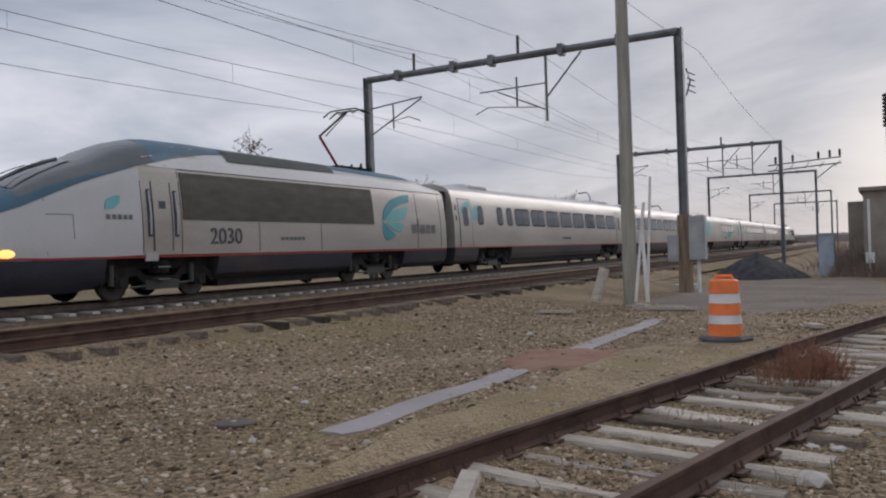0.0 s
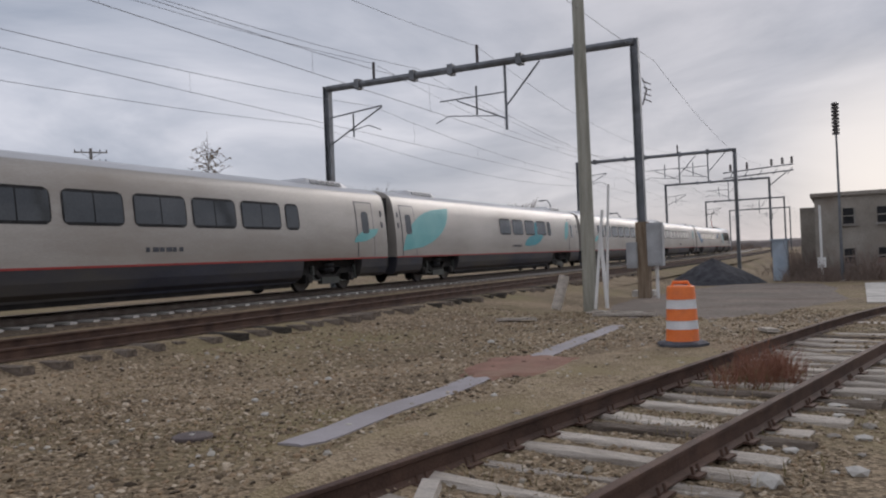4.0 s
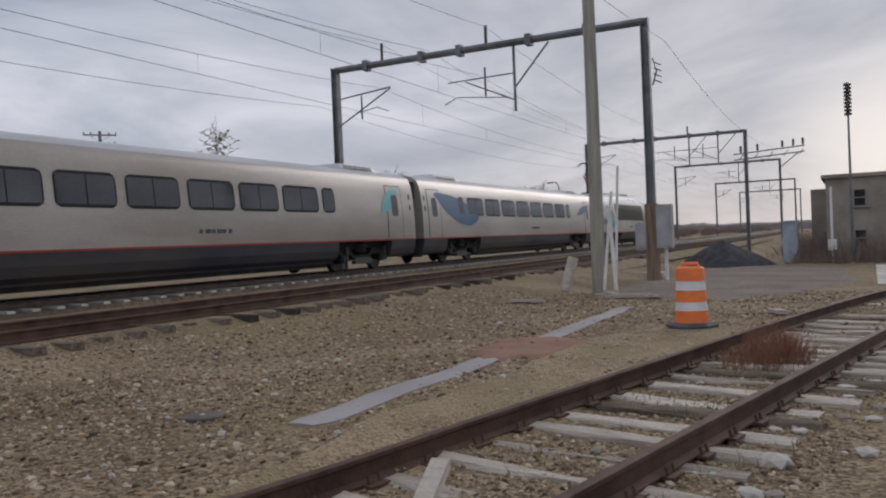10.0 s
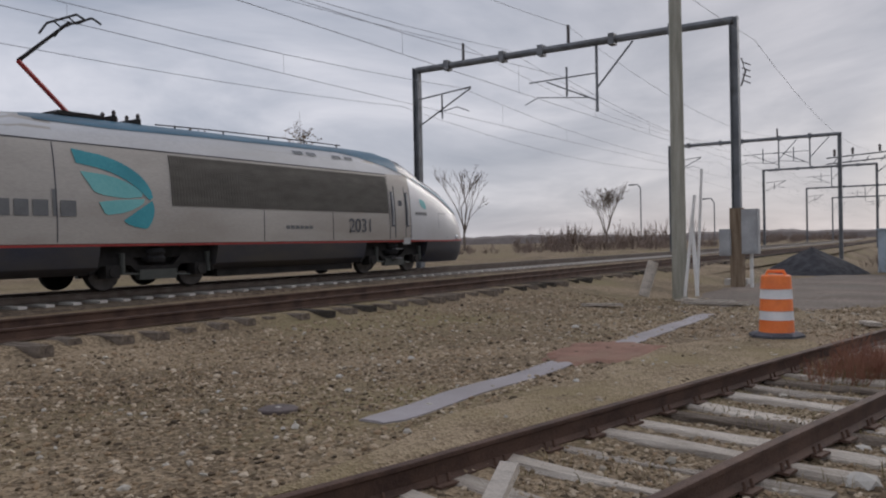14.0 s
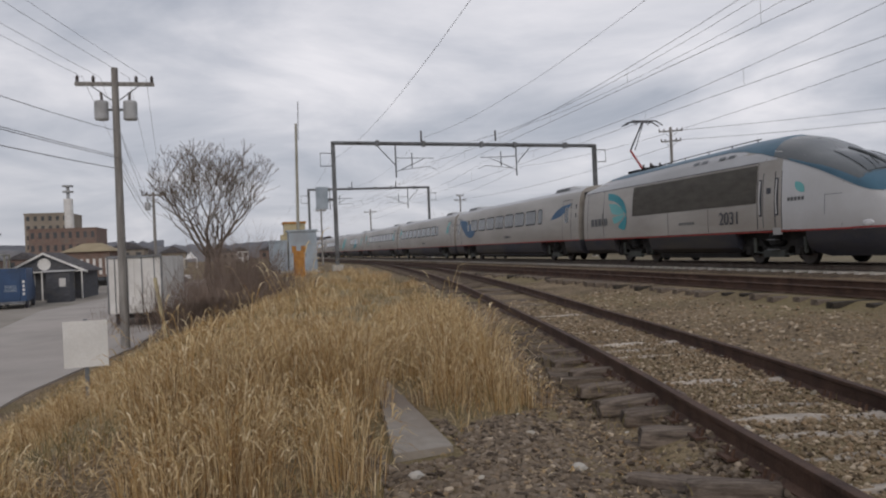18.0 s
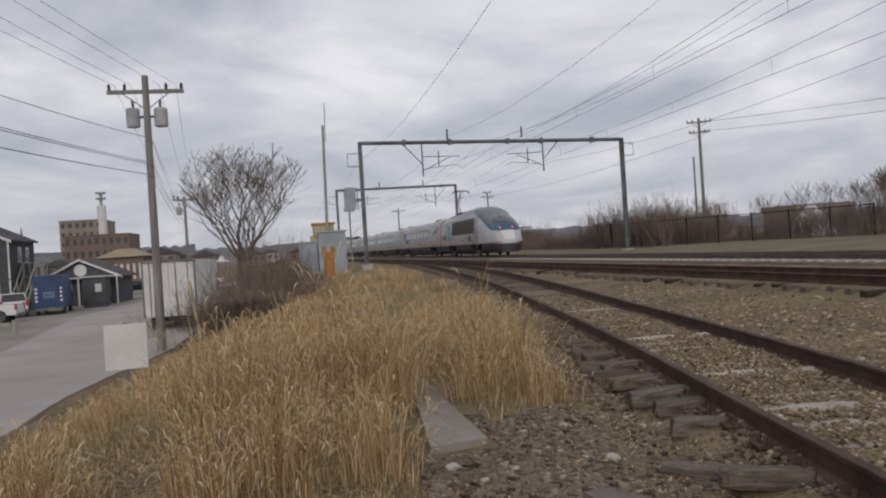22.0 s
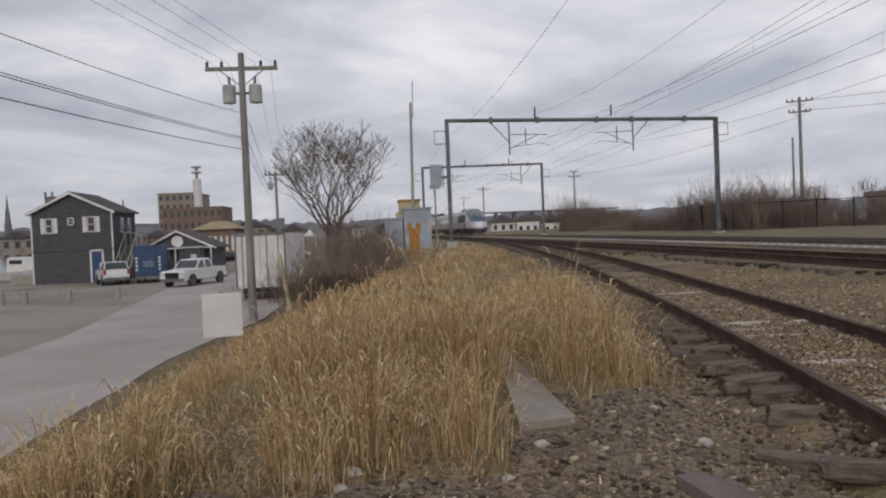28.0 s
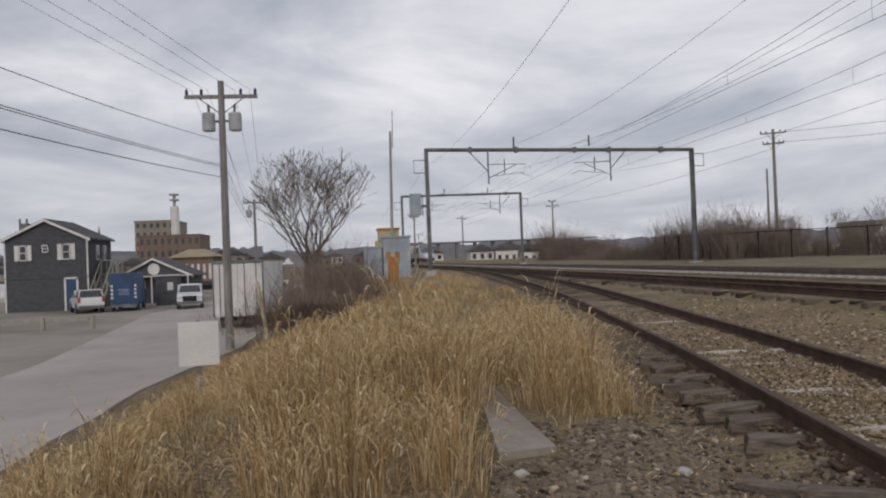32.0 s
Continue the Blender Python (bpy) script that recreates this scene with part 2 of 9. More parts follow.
M = {
    "gravel": mat("gravel", (0.118, 0.085, 0.052), (0.33, 0.25, 0.162), 0.5, 0.95, 0, 0.9, 30, 0.2, "stones", dirt=(0.215, 0.175, 0.09)),
    "ballast": mat("ballast", (0.064, 0.044, 0.032), (0.205, 0.155, 0.112), 0.8, 0.95, 0, 1.0, 14, 0.2, "stones", dirt=(0.10, 0.08, 0.06)),
    "asphalt": mat("worn_asphalt", (0.37, 0.332, 0.302), (0.49, 0.447, 0.41), 0.25, 0.9, 0, 0.15, 60, 0.3, dirt=(0.31, 0.282, 0.255)),
    "soil": mat("soil", (0.10, 0.085, 0.05), (0.24, 0.20, 0.13), 0.7, 0.95, 0, 0.8, 18, 0.2, dirt=(0.16, 0.15, 0.08)),
    "rust": mat("rusty_rail", (0.05, 0.027, 0.02), (0.125, 0.072, 0.05), 3, 0.75, 0.2, 0.3, 60),
    "railhead": mat("rail_head", (0.10, 0.075, 0.06), (0.19, 0.155, 0.13), 4, 0.5, 0.5, 0.1, 60),
    "steel_shiny": mat("polished_rail", (0.28, 0.27, 0.26), (0.42, 0.41, 0.40), 4, 0.35, 0.8, 0.05, 60),
    "old_wood": mat("weathered_tie", (0.24, 0.205, 0.17), (0.66, 0.59, 0.51), 2.5, 0.95, 0, 0.9, 30, 0.2, rnd=0.42, stretch=(6, 1, 6)),
    "dark_wood": mat("creosoted_tie", (0.03, 0.026, 0.022), (0.10, 0.085, 0.07), 3, 0.95, 0, 0.8, 30, 0.2, rnd=0.3, stretch=(6, 1, 6)),
    "concrete": mat("concrete", (0.42, 0.395, 0.355), (0.60, 0.57, 0.52), 2.5, 0.9, 0, 0.25, 50, 0.3, rnd=0.1, dirt=(0.3, 0.28, 0.25)),
    "galv": mat("galvanised_steel", (0.13, 0.14, 0.15), (0.22, 0.23, 0.245), 2, 0.55, 0.4, 0.1, 30, dirt=(0.11, 0.11, 0.11)),
    "wire": mat("copper_wire", (0.16, 0.16, 0.165), (0.26, 0.26, 0.27), 2, 0.6, 0.3, 0, 30),
    "grey_wood": mat("grey_pole_wood", (0.19, 0.18, 0.17), (0.34, 0.325, 0.305), 2, 0.95, 0, 0.6, 25, 0.2, stretch=(5, 5, 0.4)),
    "pole_wood": mat("pole_wood", (0.26, 0.255, 0.21), (0.44, 0.425, 0.365), 2, 0.95, 0, 0.6, 25, 0.2, stretch=(5, 5, 0.4)),
    "orange": mat("orange_plastic", (0.78, 0.17, 0.035), (0.90, 0.23, 0.05), 4, 0.45, 0, 0.05, 30, dirt=(0.62, 0.15, 0.05)),
    "white_band": mat("reflective_white", (0.62, 0.62, 0.62), (0.78, 0.77, 0.76), 4, 0.5, 0, 0.05, 30),
    "rubber": mat("black_rubber", (0.06, 0.06, 0.07), (0.13, 0.13, 0.15), 5, 0.8, 0, 0.3, 40),
    "silver": mat("dirty_silver_paint", (0.35, 0.325, 0.295), (0.475, 0.445, 0.405), 0.5, 0.36, 0.2, 0.02, 20, 0.5, stretch=(0.4, 1, 1.6), dirt=(0.285, 0.25, 0.212)),
    "nose_silver": mat("clean_silver_paint", (0.50, 0.50, 0.51), (0.58, 0.58, 0.585), 0.5, 0.3, 0.25, 0.01, 20, 0.5, dirt=(0.47, 0.46, 0.45)),
    "brow": mat("grey_brow_paint", (0.10, 0.112, 0.12), (0.14, 0.15, 0.155), 0.6, 0.25, 0.1, 0, 20, 0.6),
    "screen": mat("dark_windscreen", (0.035, 0.045, 0.05), (0.06, 0.07, 0.075), 0.6, 0.06, 0.15, 0, 20, 0.9),
    "shoulder": mat("dark_roof_panel", (0.035, 0.04, 0.036), (0.075, 0.08, 0.072), 0.9, 0.6, 0.1, 0.05, 20),
    "iron": mat("brown_iron", (0.085, 0.064, 0.06), (0.15, 0.12, 0.11), 5, 0.7, 0.2, 0.3, 40),
    "roof_white": mat("roof_white_paint", (0.46, 0.465, 0.475), (0.58, 0.585, 0.60), 0.7, 0.5, 0.1, 0.02, 20, 0.5, stretch=(0.4, 1, 1), dirt=(0.42, 0.42, 0.42)),
    "skirt": mat("dark_grey_skirt", (0.024, 0.027, 0.042), (0.048, 0.051, 0.072), 0.8, 0.6, 0.1, 0.05, 20, stretch=(0.5, 1, 1.5), dirt=(0.075, 0.068, 0.06)),
    "red_line": mat("red_stripe", (0.30, 0.035, 0.035), (0.40, 0.06, 0.05), 2, 0.5, 0, 0, 20),
    "blue_roof": mat("slate_blue_paint", (0.045, 0.112, 0.165), (0.075, 0.165, 0.235), 0.8, 0.45, 0.1, 0.02, 20, dirt=(0.09, 0.13, 0.16)),
    "grille": mat("dark_grille", (0.085, 0.078, 0.068), (0.13, 0.12, 0.104), 1.5, 0.7, 0.2, 0.1, 40, stretch=(1, 1, 3)),
    "teal": mat("teal_livery", (0.02, 0.24, 0.30), (0.05, 0.34, 0.40), 1.0, 0.5, 0, 0, 20),
    "aqua": mat("aqua_livery", (0.11, 0.40, 0.42), (0.19, 0.50, 0.50), 1.0, 0.5, 0, 0, 20),
    "navy": mat("navy_livery", (0.035, 0.10, 0.20), (0.05, 0.14, 0.26), 1.0, 0.5, 0, 0, 20),
    "lettering": mat("grey_lettering", (0.11, 0.115, 0.12), (0.16, 0.165, 0.17), 2, 0.6, 0, 0, 20),
    "ink": mat("dark_lettering", (0.05, 0.055, 0.07), (0.08, 0.085, 0.10), 2, 0.6, 0, 0, 20),
    "glass": mat("tinted_glass", (0.055, 0.06, 0.064), (0.085, 0.09, 0.095), 0.6, 0.08, 0.25, 0, 20, 0.7),
    "black": mat("black_bellows", (0.012, 0.012, 0.013), (0.03, 0.03, 0.032), 4, 0.85, 0, 0.3, 40),
    "bogie": mat("sooty_steel", (0.010, 0.009, 0.0085), (0.03, 0.027, 0.025), 3, 0.8, 0.2, 0.4, 30),
    "headlamp": glow("lit_headlamp", (0.95, 0.55, 0.14), 1.1),
    "lens": mat("clear_lens", (0.5, 0.5, 0.52), (0.7, 0.7, 0.72), 4, 0.15, 0, 0, 20, 0.6),
    "tail_lamp": glow("lit_tail_lamp", (0.9, 0.12, 0.25), 1.6),
    "grass_dry": mat("dry_grass", (0.30, 0.20, 0.085), (0.58, 0.44, 0.23), 0.9, 0.85, 0, 0, 9, 0.2),
    "grass_dull": mat("dull_grass", (0.13, 0.12, 0.045), (0.32, 0.25, 0.12), 0.8, 0.9, 0, 0, 9, 0.2),
    "red_weed": mat("red_weed", (0.20, 0.085, 0.06), (0.33, 0.17, 0.11), 3, 0.9, 0, 0, 20, 0.2),
    "bark": mat("bark", (0.11, 0.088, 0.072), (0.23, 0.19, 0.16), 3, 0.95, 0, 0.5, 30, 0.2),
    "twig": mat("twigs", (0.155, 0.118, 0.098), (0.285, 0.222, 0.187), 0.4, 0.95, 0, 0, 10, 0.2),
    "shingle": mat("grey_shingle", (0.075, 0.078, 0.088), (0.125, 0.127, 0.14), 2.5, 0.9, 0, 0.4, 12, 0.2, stretch=(1, 1, 2.5), dirt=(0.11, 0.108, 0.11)),
    "roofing": mat("asphalt_shingles", (0.07, 0.065, 0.07), (0.15, 0.14, 0.14), 1.5, 0.95, 0, 0.5, 20, 0.2),
    "white": mat("white_paint", (0.66, 0.65, 0.63), (0.80, 0.79, 0.77), 1.5, 0.6, 0, 0.05, 30, dirt=(0.58, 0.56, 0.53)),
    "car_white": mat("white_car_paint", (0.70, 0.70, 0.70), (0.80, 0.80, 0.80), 1.0, 0.25, 0, 0, 30, 0.6),
    "blue_paint": mat("blue_paint", (0.02, 0.055, 0.13), (0.035, 0.08, 0.18), 1.2, 0.5, 0, 0.05, 20, dirt=(0.03, 0.05, 0.09)),
    "brown_timber": mat("brown_split_timber", (0.15, 0.105, 0.07), (0.32, 0.25, 0.18), 2, 0.95, 0, 0.8, 25, 0.2, stretch=(5, 5, 0.4)),
    "rotten": mat("rotten_tie", (0.085, 0.066, 0.052), (0.25, 0.205, 0.165), 2.5, 0.95, 0, 0.8, 25, 0.2, stretch=(6, 1, 6)),
    "tread": mat("worn_wheel_steel", (0.05, 0.044, 0.04), (0.10, 0.09, 0.082), 4, 0.6, 0.3, 0.2, 30),
    "can_grey": mat("grey_can_paint", (0.34, 0.35, 0.36), (0.46, 0.47, 0.475), 2, 0.5, 0, 0.05, 20, dirt=(0.3, 0.3, 0.3)),
    "cabinet": mat("pale_blue_cabinet", (0.30, 0.36, 0.42), (0.44, 0.50, 0.56), 1.2, 0.55, 0.1, 0.05, 20, dirt=(0.28, 0.30, 0.32)),
    "ochre": mat("rusty_ochre", (0.34, 0.15, 0.045), (0.55, 0.28, 0.08), 4, 0.85, 0, 0.2, 30),
    "yellow": mat("yellow_paint", (0.44, 0.375, 0.22), (0.55, 0.475, 0.30), 3, 0.6, 0, 0.05, 30),
    "brick": mat("red_brown_brick", (0.17, 0.115, 0.095), (0.26, 0.18, 0.15), 1.0, 0.9, 0, 0.2, 10, dirt=(0.20, 0.17, 0.15)),
    "stone": mat("drab_masonry", (0.22, 0.195, 0.165), (0.36, 0.325, 0.28), 0.8, 0.9, 0, 0.3, 12, dirt=(0.22, 0.175, 0.14)),
    "dim_frame": mat("weathered_frame", (0.22, 0.20, 0.18), (0.32, 0.30, 0.27), 2, 0.9, 0, 0.2, 20),
    "brown_stone": mat("brown_stone", (0.14, 0.11, 0.095), (0.24, 0.195, 0.17), 3, 0.9, 0, 0.5, 20),
    "slab": mat("violet_grey_slab", (0.25, 0.228, 0.232), (0.35, 0.322, 0.33), 1.5, 0.8, 0, 0.15, 40, dirt=(0.28, 0.25, 0.245)),
    "rust_plate": mat("rust_stain", (0.19, 0.095, 0.066), (0.29, 0.155, 0.11), 2.5, 0.95, 0, 0.6, 30, dirt=(0.26, 0.17, 0.115)),
    "coal": mat("black_millings", (0.028, 0.028, 0.032), (0.075, 0.074, 0.08), 3, 0.95, 0, 0.8, 25, 0.2),
    # distance haze is mixed into this grey-blue; skyline ridges, steeples and bridge use it
    "hill": mat("far_haze_grey", (0.15, 0.155, 0.17), (0.24, 0.235, 0.245), 0.03, 1.0, 0, 0, 0.3, 0.1),
    "water": mat("harbour_water", (0.10, 0.115, 0.13), (0.15, 0.165, 0.18), 0.2, 0.15, 0, 0.2, 3, 0.5),
    "ceramic": mat("brown_insulator", (0.05, 0.04, 0.04), (0.09, 0.075, 0.07), 5, 0.3, 0, 0, 30),
}


# ---- mesh helpers ----
def box(bm, x0, x1, y0, y1, z0, z1, m=None):
    v = [bm.verts.new(p) for p in ((x0, y0, z0), (x1, y0, z0), (x1, y1, z0), (x0, y1, z0), (x0, y0, z1), (x1, y0, z1), (x1, y1, z1), (x0, y1, z1))]
    if m is not None:
        for w in v:
            w.co = m @ w.co
    for f in ((3, 2, 1, 0), (4, 5, 6, 7), (0, 1, 5, 4), (1, 2, 6, 5), (2, 3, 7, 6), (3, 0, 4, 7)):
        bm.faces.new([v[i] for i in f])
    return v


def tube(bm, pts, r, n=6, r2=None, cap=True):
    """A round tube along points, tapering from r to r2."""
    pts = [Vector(p) for p in pts]
    r2 = r if r2 is None else r2
    rings = []
    for i, p in enumerate(pts):
        d = (pts[min(i + 1, len(pts) - 1)] - pts[max(i - 1, 0)]).normalized()
        u = d.cross(Vector((0, 0, 1)) if abs(d.z) < 0.95 else Vector((1, 0, 0))).normalized()
        w = d.cross(u)
        rr = r + (r2 - r) * i / max(1, len(pts) - 1)
        rings.append([bm.verts.new(p + (u * math.cos(a) + w * math.sin(a)) * rr) for a in (math.tau * k / n for k in range(n))])
    for a, b in zip(rings, rings[1:]):
        for k in range(n):
            bm.faces.new((a[k], a[(k + 1) % n], b[(k + 1) % n], b[k]))
    if cap:
        bm.faces.new(rings[0][::-1])
        bm.faces.new(rings[-1])


def lathe(bm, prof, c=(0, 0, 0), n=20, axis='z'):
    """Turn a profile of (radius, height) round an axis through c."""
    rings = []
    for r, h in prof:
        ring = []
        for k in range(n):
            a = math.tau * k / n
            x, y = r * math.cos(a), r * math.sin(a)
            p = (x, y, h) if axis == 'z' else ((x, h, y) if axis == 'y' else (h, x, y))
            ring.append(bm.verts.new(Vector(p) + Vector(c)))
        rings.append(ring)
    for a, b in zip(rings, rings[1:]):
        for k in range(n):
            bm.faces.new((a[k], a[(k + 1) % n], b[(k + 1) % n], b[k]))
    bm.faces.new(rings[0][::-1])
    bm.faces.new(rings[-1])


def loft(bm, rings, close=False, cap=True):
    rows = [[bm.verts.new(p) for p in ring] for ring in rings]
    n = len(rows[0])
    for a, b in zip(rows, rows[1:]):
        for k in range(n if close else n - 1):
            bm.faces.new((a[k], a[(k + 1) % n], b[(k + 1) % n], b[k]))
    if cap:
        bm.faces.new(rows[0][::-1])
        bm.faces.new(rows[-1])


def mesh_of(name, bm, material, smooth=False):
    bmesh.ops.recalc_face_normals(bm, faces=bm.faces)
    me = bpy.data.meshes.new(name)
    bm.to_mesh(me)
    bm.free()
    me.materials.append(material)
    if smooth:
        me.shade_smooth()
        me.set_sharp_from_angle(angle=radians(35))
    return me


def part(name, bm, material, parent, label="", smooth=False):
    ob = new(name, mesh_of(name, bm, material, smooth))
    ob.parent = parent
    if label:
        ob["label"] = label
    return ob


def thing(name, label, category, group="", at=None, kind=""):
    ob = new(name)
    ob.empty_display_size = 0.2
    if at is not None:
        ob.matrix_basis = at
    return tagged(ob, label, category, group, kind)


def solid(name, bm, material, label="", category="", group="", kind="", at=None, smooth=False):
    ob = new(name, mesh_of(name, bm, material, smooth))
    if at is not None:
        ob.matrix_basis = at
    return tagged(ob, label, category, group, kind)


def piece(name, me, parent, m):
    ob = new(name, me)
    ob.parent = parent
    ob.matrix_basis = m
    return ob


# ---- plan ----
FAR_Y, NEAR_Y = 18.1, 11.2


def bend(x):
    """Sideways shift of the main line from straight."""
    return 0.00015 * max(0.0, x - 60) ** 2 - 0.0001 * max(0.0, -x - 30) ** 2


SIDING = ((-72.0, 11.1), (-47.01, 9.352), (-35.94, 8.404), (-25.1, 7.203), (-14.12, 5.593), (-8.25, 4.579), (-4.52, 3.822), (0.0, 2.955), (4.52, 2.07), (8.99, 1.08), (12.22, 0.35), (15.39, -0.42), (19.5, -1.58), (43.25, -9.19))


def smooth01(t):
    t = min(1.0, max(0.0, t))
    return t * t * (3 - 2 * t)


def siding(x):
    """Centre line of the siding and the height of its rail tops."""
    k = 0
    while k < len(SIDING) - 2 and x > SIDING[k + 1][0]:
        k += 1
    (xa, ya), (xb, yb) = SIDING[k], SIDING[k + 1]
    def slope(i):
        i0, i1 = max(0, i - 1), min(len(SIDING) - 1, i + 1)
        return (SIDING[i1][1] - SIDING[i0][1]) / (SIDING[i1][0] - SIDING[i0][0])
    h = xb - xa
    u = (x - xa) / h
    y = ya * (2 * u ** 3 - 3 * u * u + 1) + slope(k) * h * (u ** 3 - 2 * u * u + u) + yb * (3 * u * u - 2 * u ** 3) + slope(k + 1) * h * (u ** 3 - u * u)
    z = min(-0.255 - 0.009 * min(15.0, max(0.0, x - 5)) - 0.013 * max(0.0, x - 20), -0.255 - 0.115 * smooth01(x / 4)) if x > -14 else -0.251 * max(0.0, 1 - (-x - 14) / 40) - 0.004
    return y, z


def bank_edge(x):
    """The kerbless edge of the street along the foot of the bank."""
    if x < -22:
        return min(-3.9, -6.3 + 0.13 * (-x - 14))
    return -5.26 if x < -14 else -5.26 - 0.07 * (x + 14)


def ground_z(x, y):
    z = -0.30
    # the yard lies lower than the main line and falls towards +x
    drop = 0.12 + 0.009 * max(0.0, x - 5) if x < 20 else 0.017 * (min(x, 60) - 5)
    z -= drop * (1 - smooth01((y - 7) / 3.0))
    # bank down to the street at -y
    if x < 2:
        e = bank_edge(x)
        crest = e + 6.0 if x < -22 else 0.74 - 0.125 * (x + 22)
        u = min(1.0, max(0.0, (crest - y) / (crest - e)))
        z += -1.83 * (0.65 * u + 0.35 * smooth01(u)) * smooth01((2 - x) / 6.0)
    # the siding lies in a shallow dip east of the camera; west of it its shoulder falls away
    if 0 < x < 21 and y < 5:
        cy, cz = siding(x)
        dip = 0.145 * smooth01(x / 4) * (1 - smooth01((x - 9) / 10))
        z -= dip * (1 - smooth01((y - cy - 0.62) / 0.5)) * smooth01((y - cy + 3.2) / 1.2)
    elif -16 < x < -1 and y < 7:
        u = siding(x)[0] - y
        z -= 0.14 * smooth01((u - 0.75) / 0.4) * (1 - smooth01((u - 1.6) / 0.8)) * smooth01((-1 - x) / 2) * (1 - smooth01((-9 - x) / 6))
    if y > 22:
        z += 0.25 * smooth01((y - 24) / 8)
    return z


def surf_z(x, y):
    """Ground with its small unevenness near the camera."""
    return ground_z(x, y) + (0.03 * noise.noise(Vector((x * 0.7, y * 0.7, 0))) if abs(x) < 60 and abs(y) < 60 else 0.0)


# ---- ground ----
def build_ground():
    """One sheet, finer near the camera, reaching the horizon."""
    def steps(lo, hi, fine, coarse):
        out, v = [], lo
        while v < hi:
            out.append(v)
            d = abs(v)
            v += fine if d < 14 else (fine * 3 if d < 45 else (coarse if d < 160 else coarse * 12))
        return out + [hi]
    xs, ys = steps(-1800, 1800, 0.35, 6), steps(-1800, 1800, 0.35, 6)
    verts = [(x, y, surf_z(x, y)) for x in xs for y in ys]
    ny = len(ys)
    faces = [(i * ny + j, (i + 1) * ny + j, (i + 1) * ny + j + 1, i * ny + j + 1) for i in range(len(xs) - 1) for j in range(ny - 1)]
    me = bpy.data.meshes.new("ground")
    me.from_pydata(verts, [], faces)
    me.materials.append(M["gravel"])
    me.shade_smooth()
    return tagged(new("ground", me), "grey-brown gravel and dirt yard beside the tracks", "ground", kind="structure")


ground = build_ground()


def strip(name, xs, left, right, zf, material, label, category, kind="structure", crown=0.0):
    """A ribbon along x between two edges, with thickness."""
    bm = bmesh.new()
    rings = []
    for x in xs:
        a, b, z = left(x), right(x), zf(x)
        rings.append([(x, a, z - 0.5), (x, a, z), (x, (a + b) / 2, z + crown), (x, b, z), (x, b, z - 0.5)])
    loft(bm, rings, close=True)
    return solid(name, bm, material, label, category, kind=kind)


XS = [-420 + 10 * i for i in range(33)] + [-100 + 4 * i for i in range(50)] + [100 + 10 * i for i in range(33)]
for nm, yc in (("far", FAR_Y), ("near", NEAR_Y)):
    bm = bmesh.new()
    prof = ((-3.0, -0.6), (-1.75, -0.235), (0, -0.215), (1.75, -0.235), (6.2, -0.27), (7.2, -0.7)) if nm == "far" else ((-2.6, -0.5), (-1.5, -0.29), (-1.15, -0.19), (1.15, -0.19), (1.75, -0.235), (3.0, -0.6))
    loft(bm, [[(x, yc + bend(x) + o, z) for o, z in prof] for x in XS])
    solid("ballast_bed", bm, M["ballast" if nm == "far" else "gravel"], "dark crushed stone ballast under the main line", "ballast", kind="structure")


def rail_mesh(xs, cy, cz, side, wide=1.0):
    """A rail: foot, web and head swept along the line."""
    prof = ((-0.07, -0.172), (0.07, -0.172), (0.07, -0.16), (0.012, -0.14), (0.012, -0.045), (0.036, -0.03), (0.036, -0.003), (0.028, 0.0), (-0.028, 0.0), (-0.036, -0.003), (-0.036, -0.03), (-0.012, -0.045), (-0.012, -0.14), (-0.07, -0.16))
    bm = bmesh.new()
    rings = []
    for i, x in enumerate(xs):
        e = 0.05
        dy = (cy(x + e) - cy(x - e)) / (2 * e)
        nx, nyy = -dy / math.hypot(1, dy), 1 / math.hypot(1, dy)
        off = side * 0.7525
        rings.append([(x + nx * (off + a), cy(x) + nyy * (off + a), cz(x) + b) for a, b in prof])
    loft(bm, rings, close=True)
    return bm


def track(name, label, xs, cy, cz, rail_mat):
    t = thing(name, label, "railway track", kind="structure")
    for s in (-1, 1):
        part("rail", rail_mesh(xs, cy, cz, s), rail_mat, t, smooth=False)
    return t


far_track = track("railway_track", "main line track with concrete ties carrying the train", XS, lambda x: FAR_Y + bend(x), lambda x: 0.0, M["railhead"])
near_track = track("railway_track", "main line track with dark wooden ties and rusty rails", XS, lambda x: NEAR_Y + bend(x), lambda x: 0.0, M["rust"])
SX = [-72 + 1.0 * i for i in range(113)]
side_track = track("siding_track", "rusty overgrown siding with weathered wooden ties", SX, lambda x: siding(x)[0], lambda x: siding(x)[1], M["rust"])


# ---- train ----
PROF = ((1.20, 0.42), (1.42, 0.55), (1.50, 0.80), (1.545, 1.15), (1.555, 1.6), (1.54, 2.1), (1.50, 2.6), (1.44, 3.1), (1.37, 3.45), (1.26, 3.68), (1.0, 3.86), (0.55, 3.98), (0.0, 4.02))


def side_y(z, prof=PROF):
    for (a, za), (b, zb) in zip(prof, prof[1:]):
        if za <= z <= zb:
            return a + (b - a) * (z - za) / (zb - za)
    return prof[0][0] if z < prof[0][1] else 0.0


def shell(z0, z1, out=0.0):
    """Cross-section of the car side and roof between two heights, left to right."""
    half = [(side_y(z0) + out, z0)] + [(y + out, z) for y, z in PROF if z0 < z < z1]
    if z1 >= 4.02:
        half = half[:-1] + [(0.0, 4.02 + out)] if half[-1][0] == 0 else half + [(0.0, 4.02 + out)]
        return [(-y, z) for y, z in half] + [(y, z) for y, z in half[-2::-1]]
    half.append((side_y(z1) + out, z1))
    return half


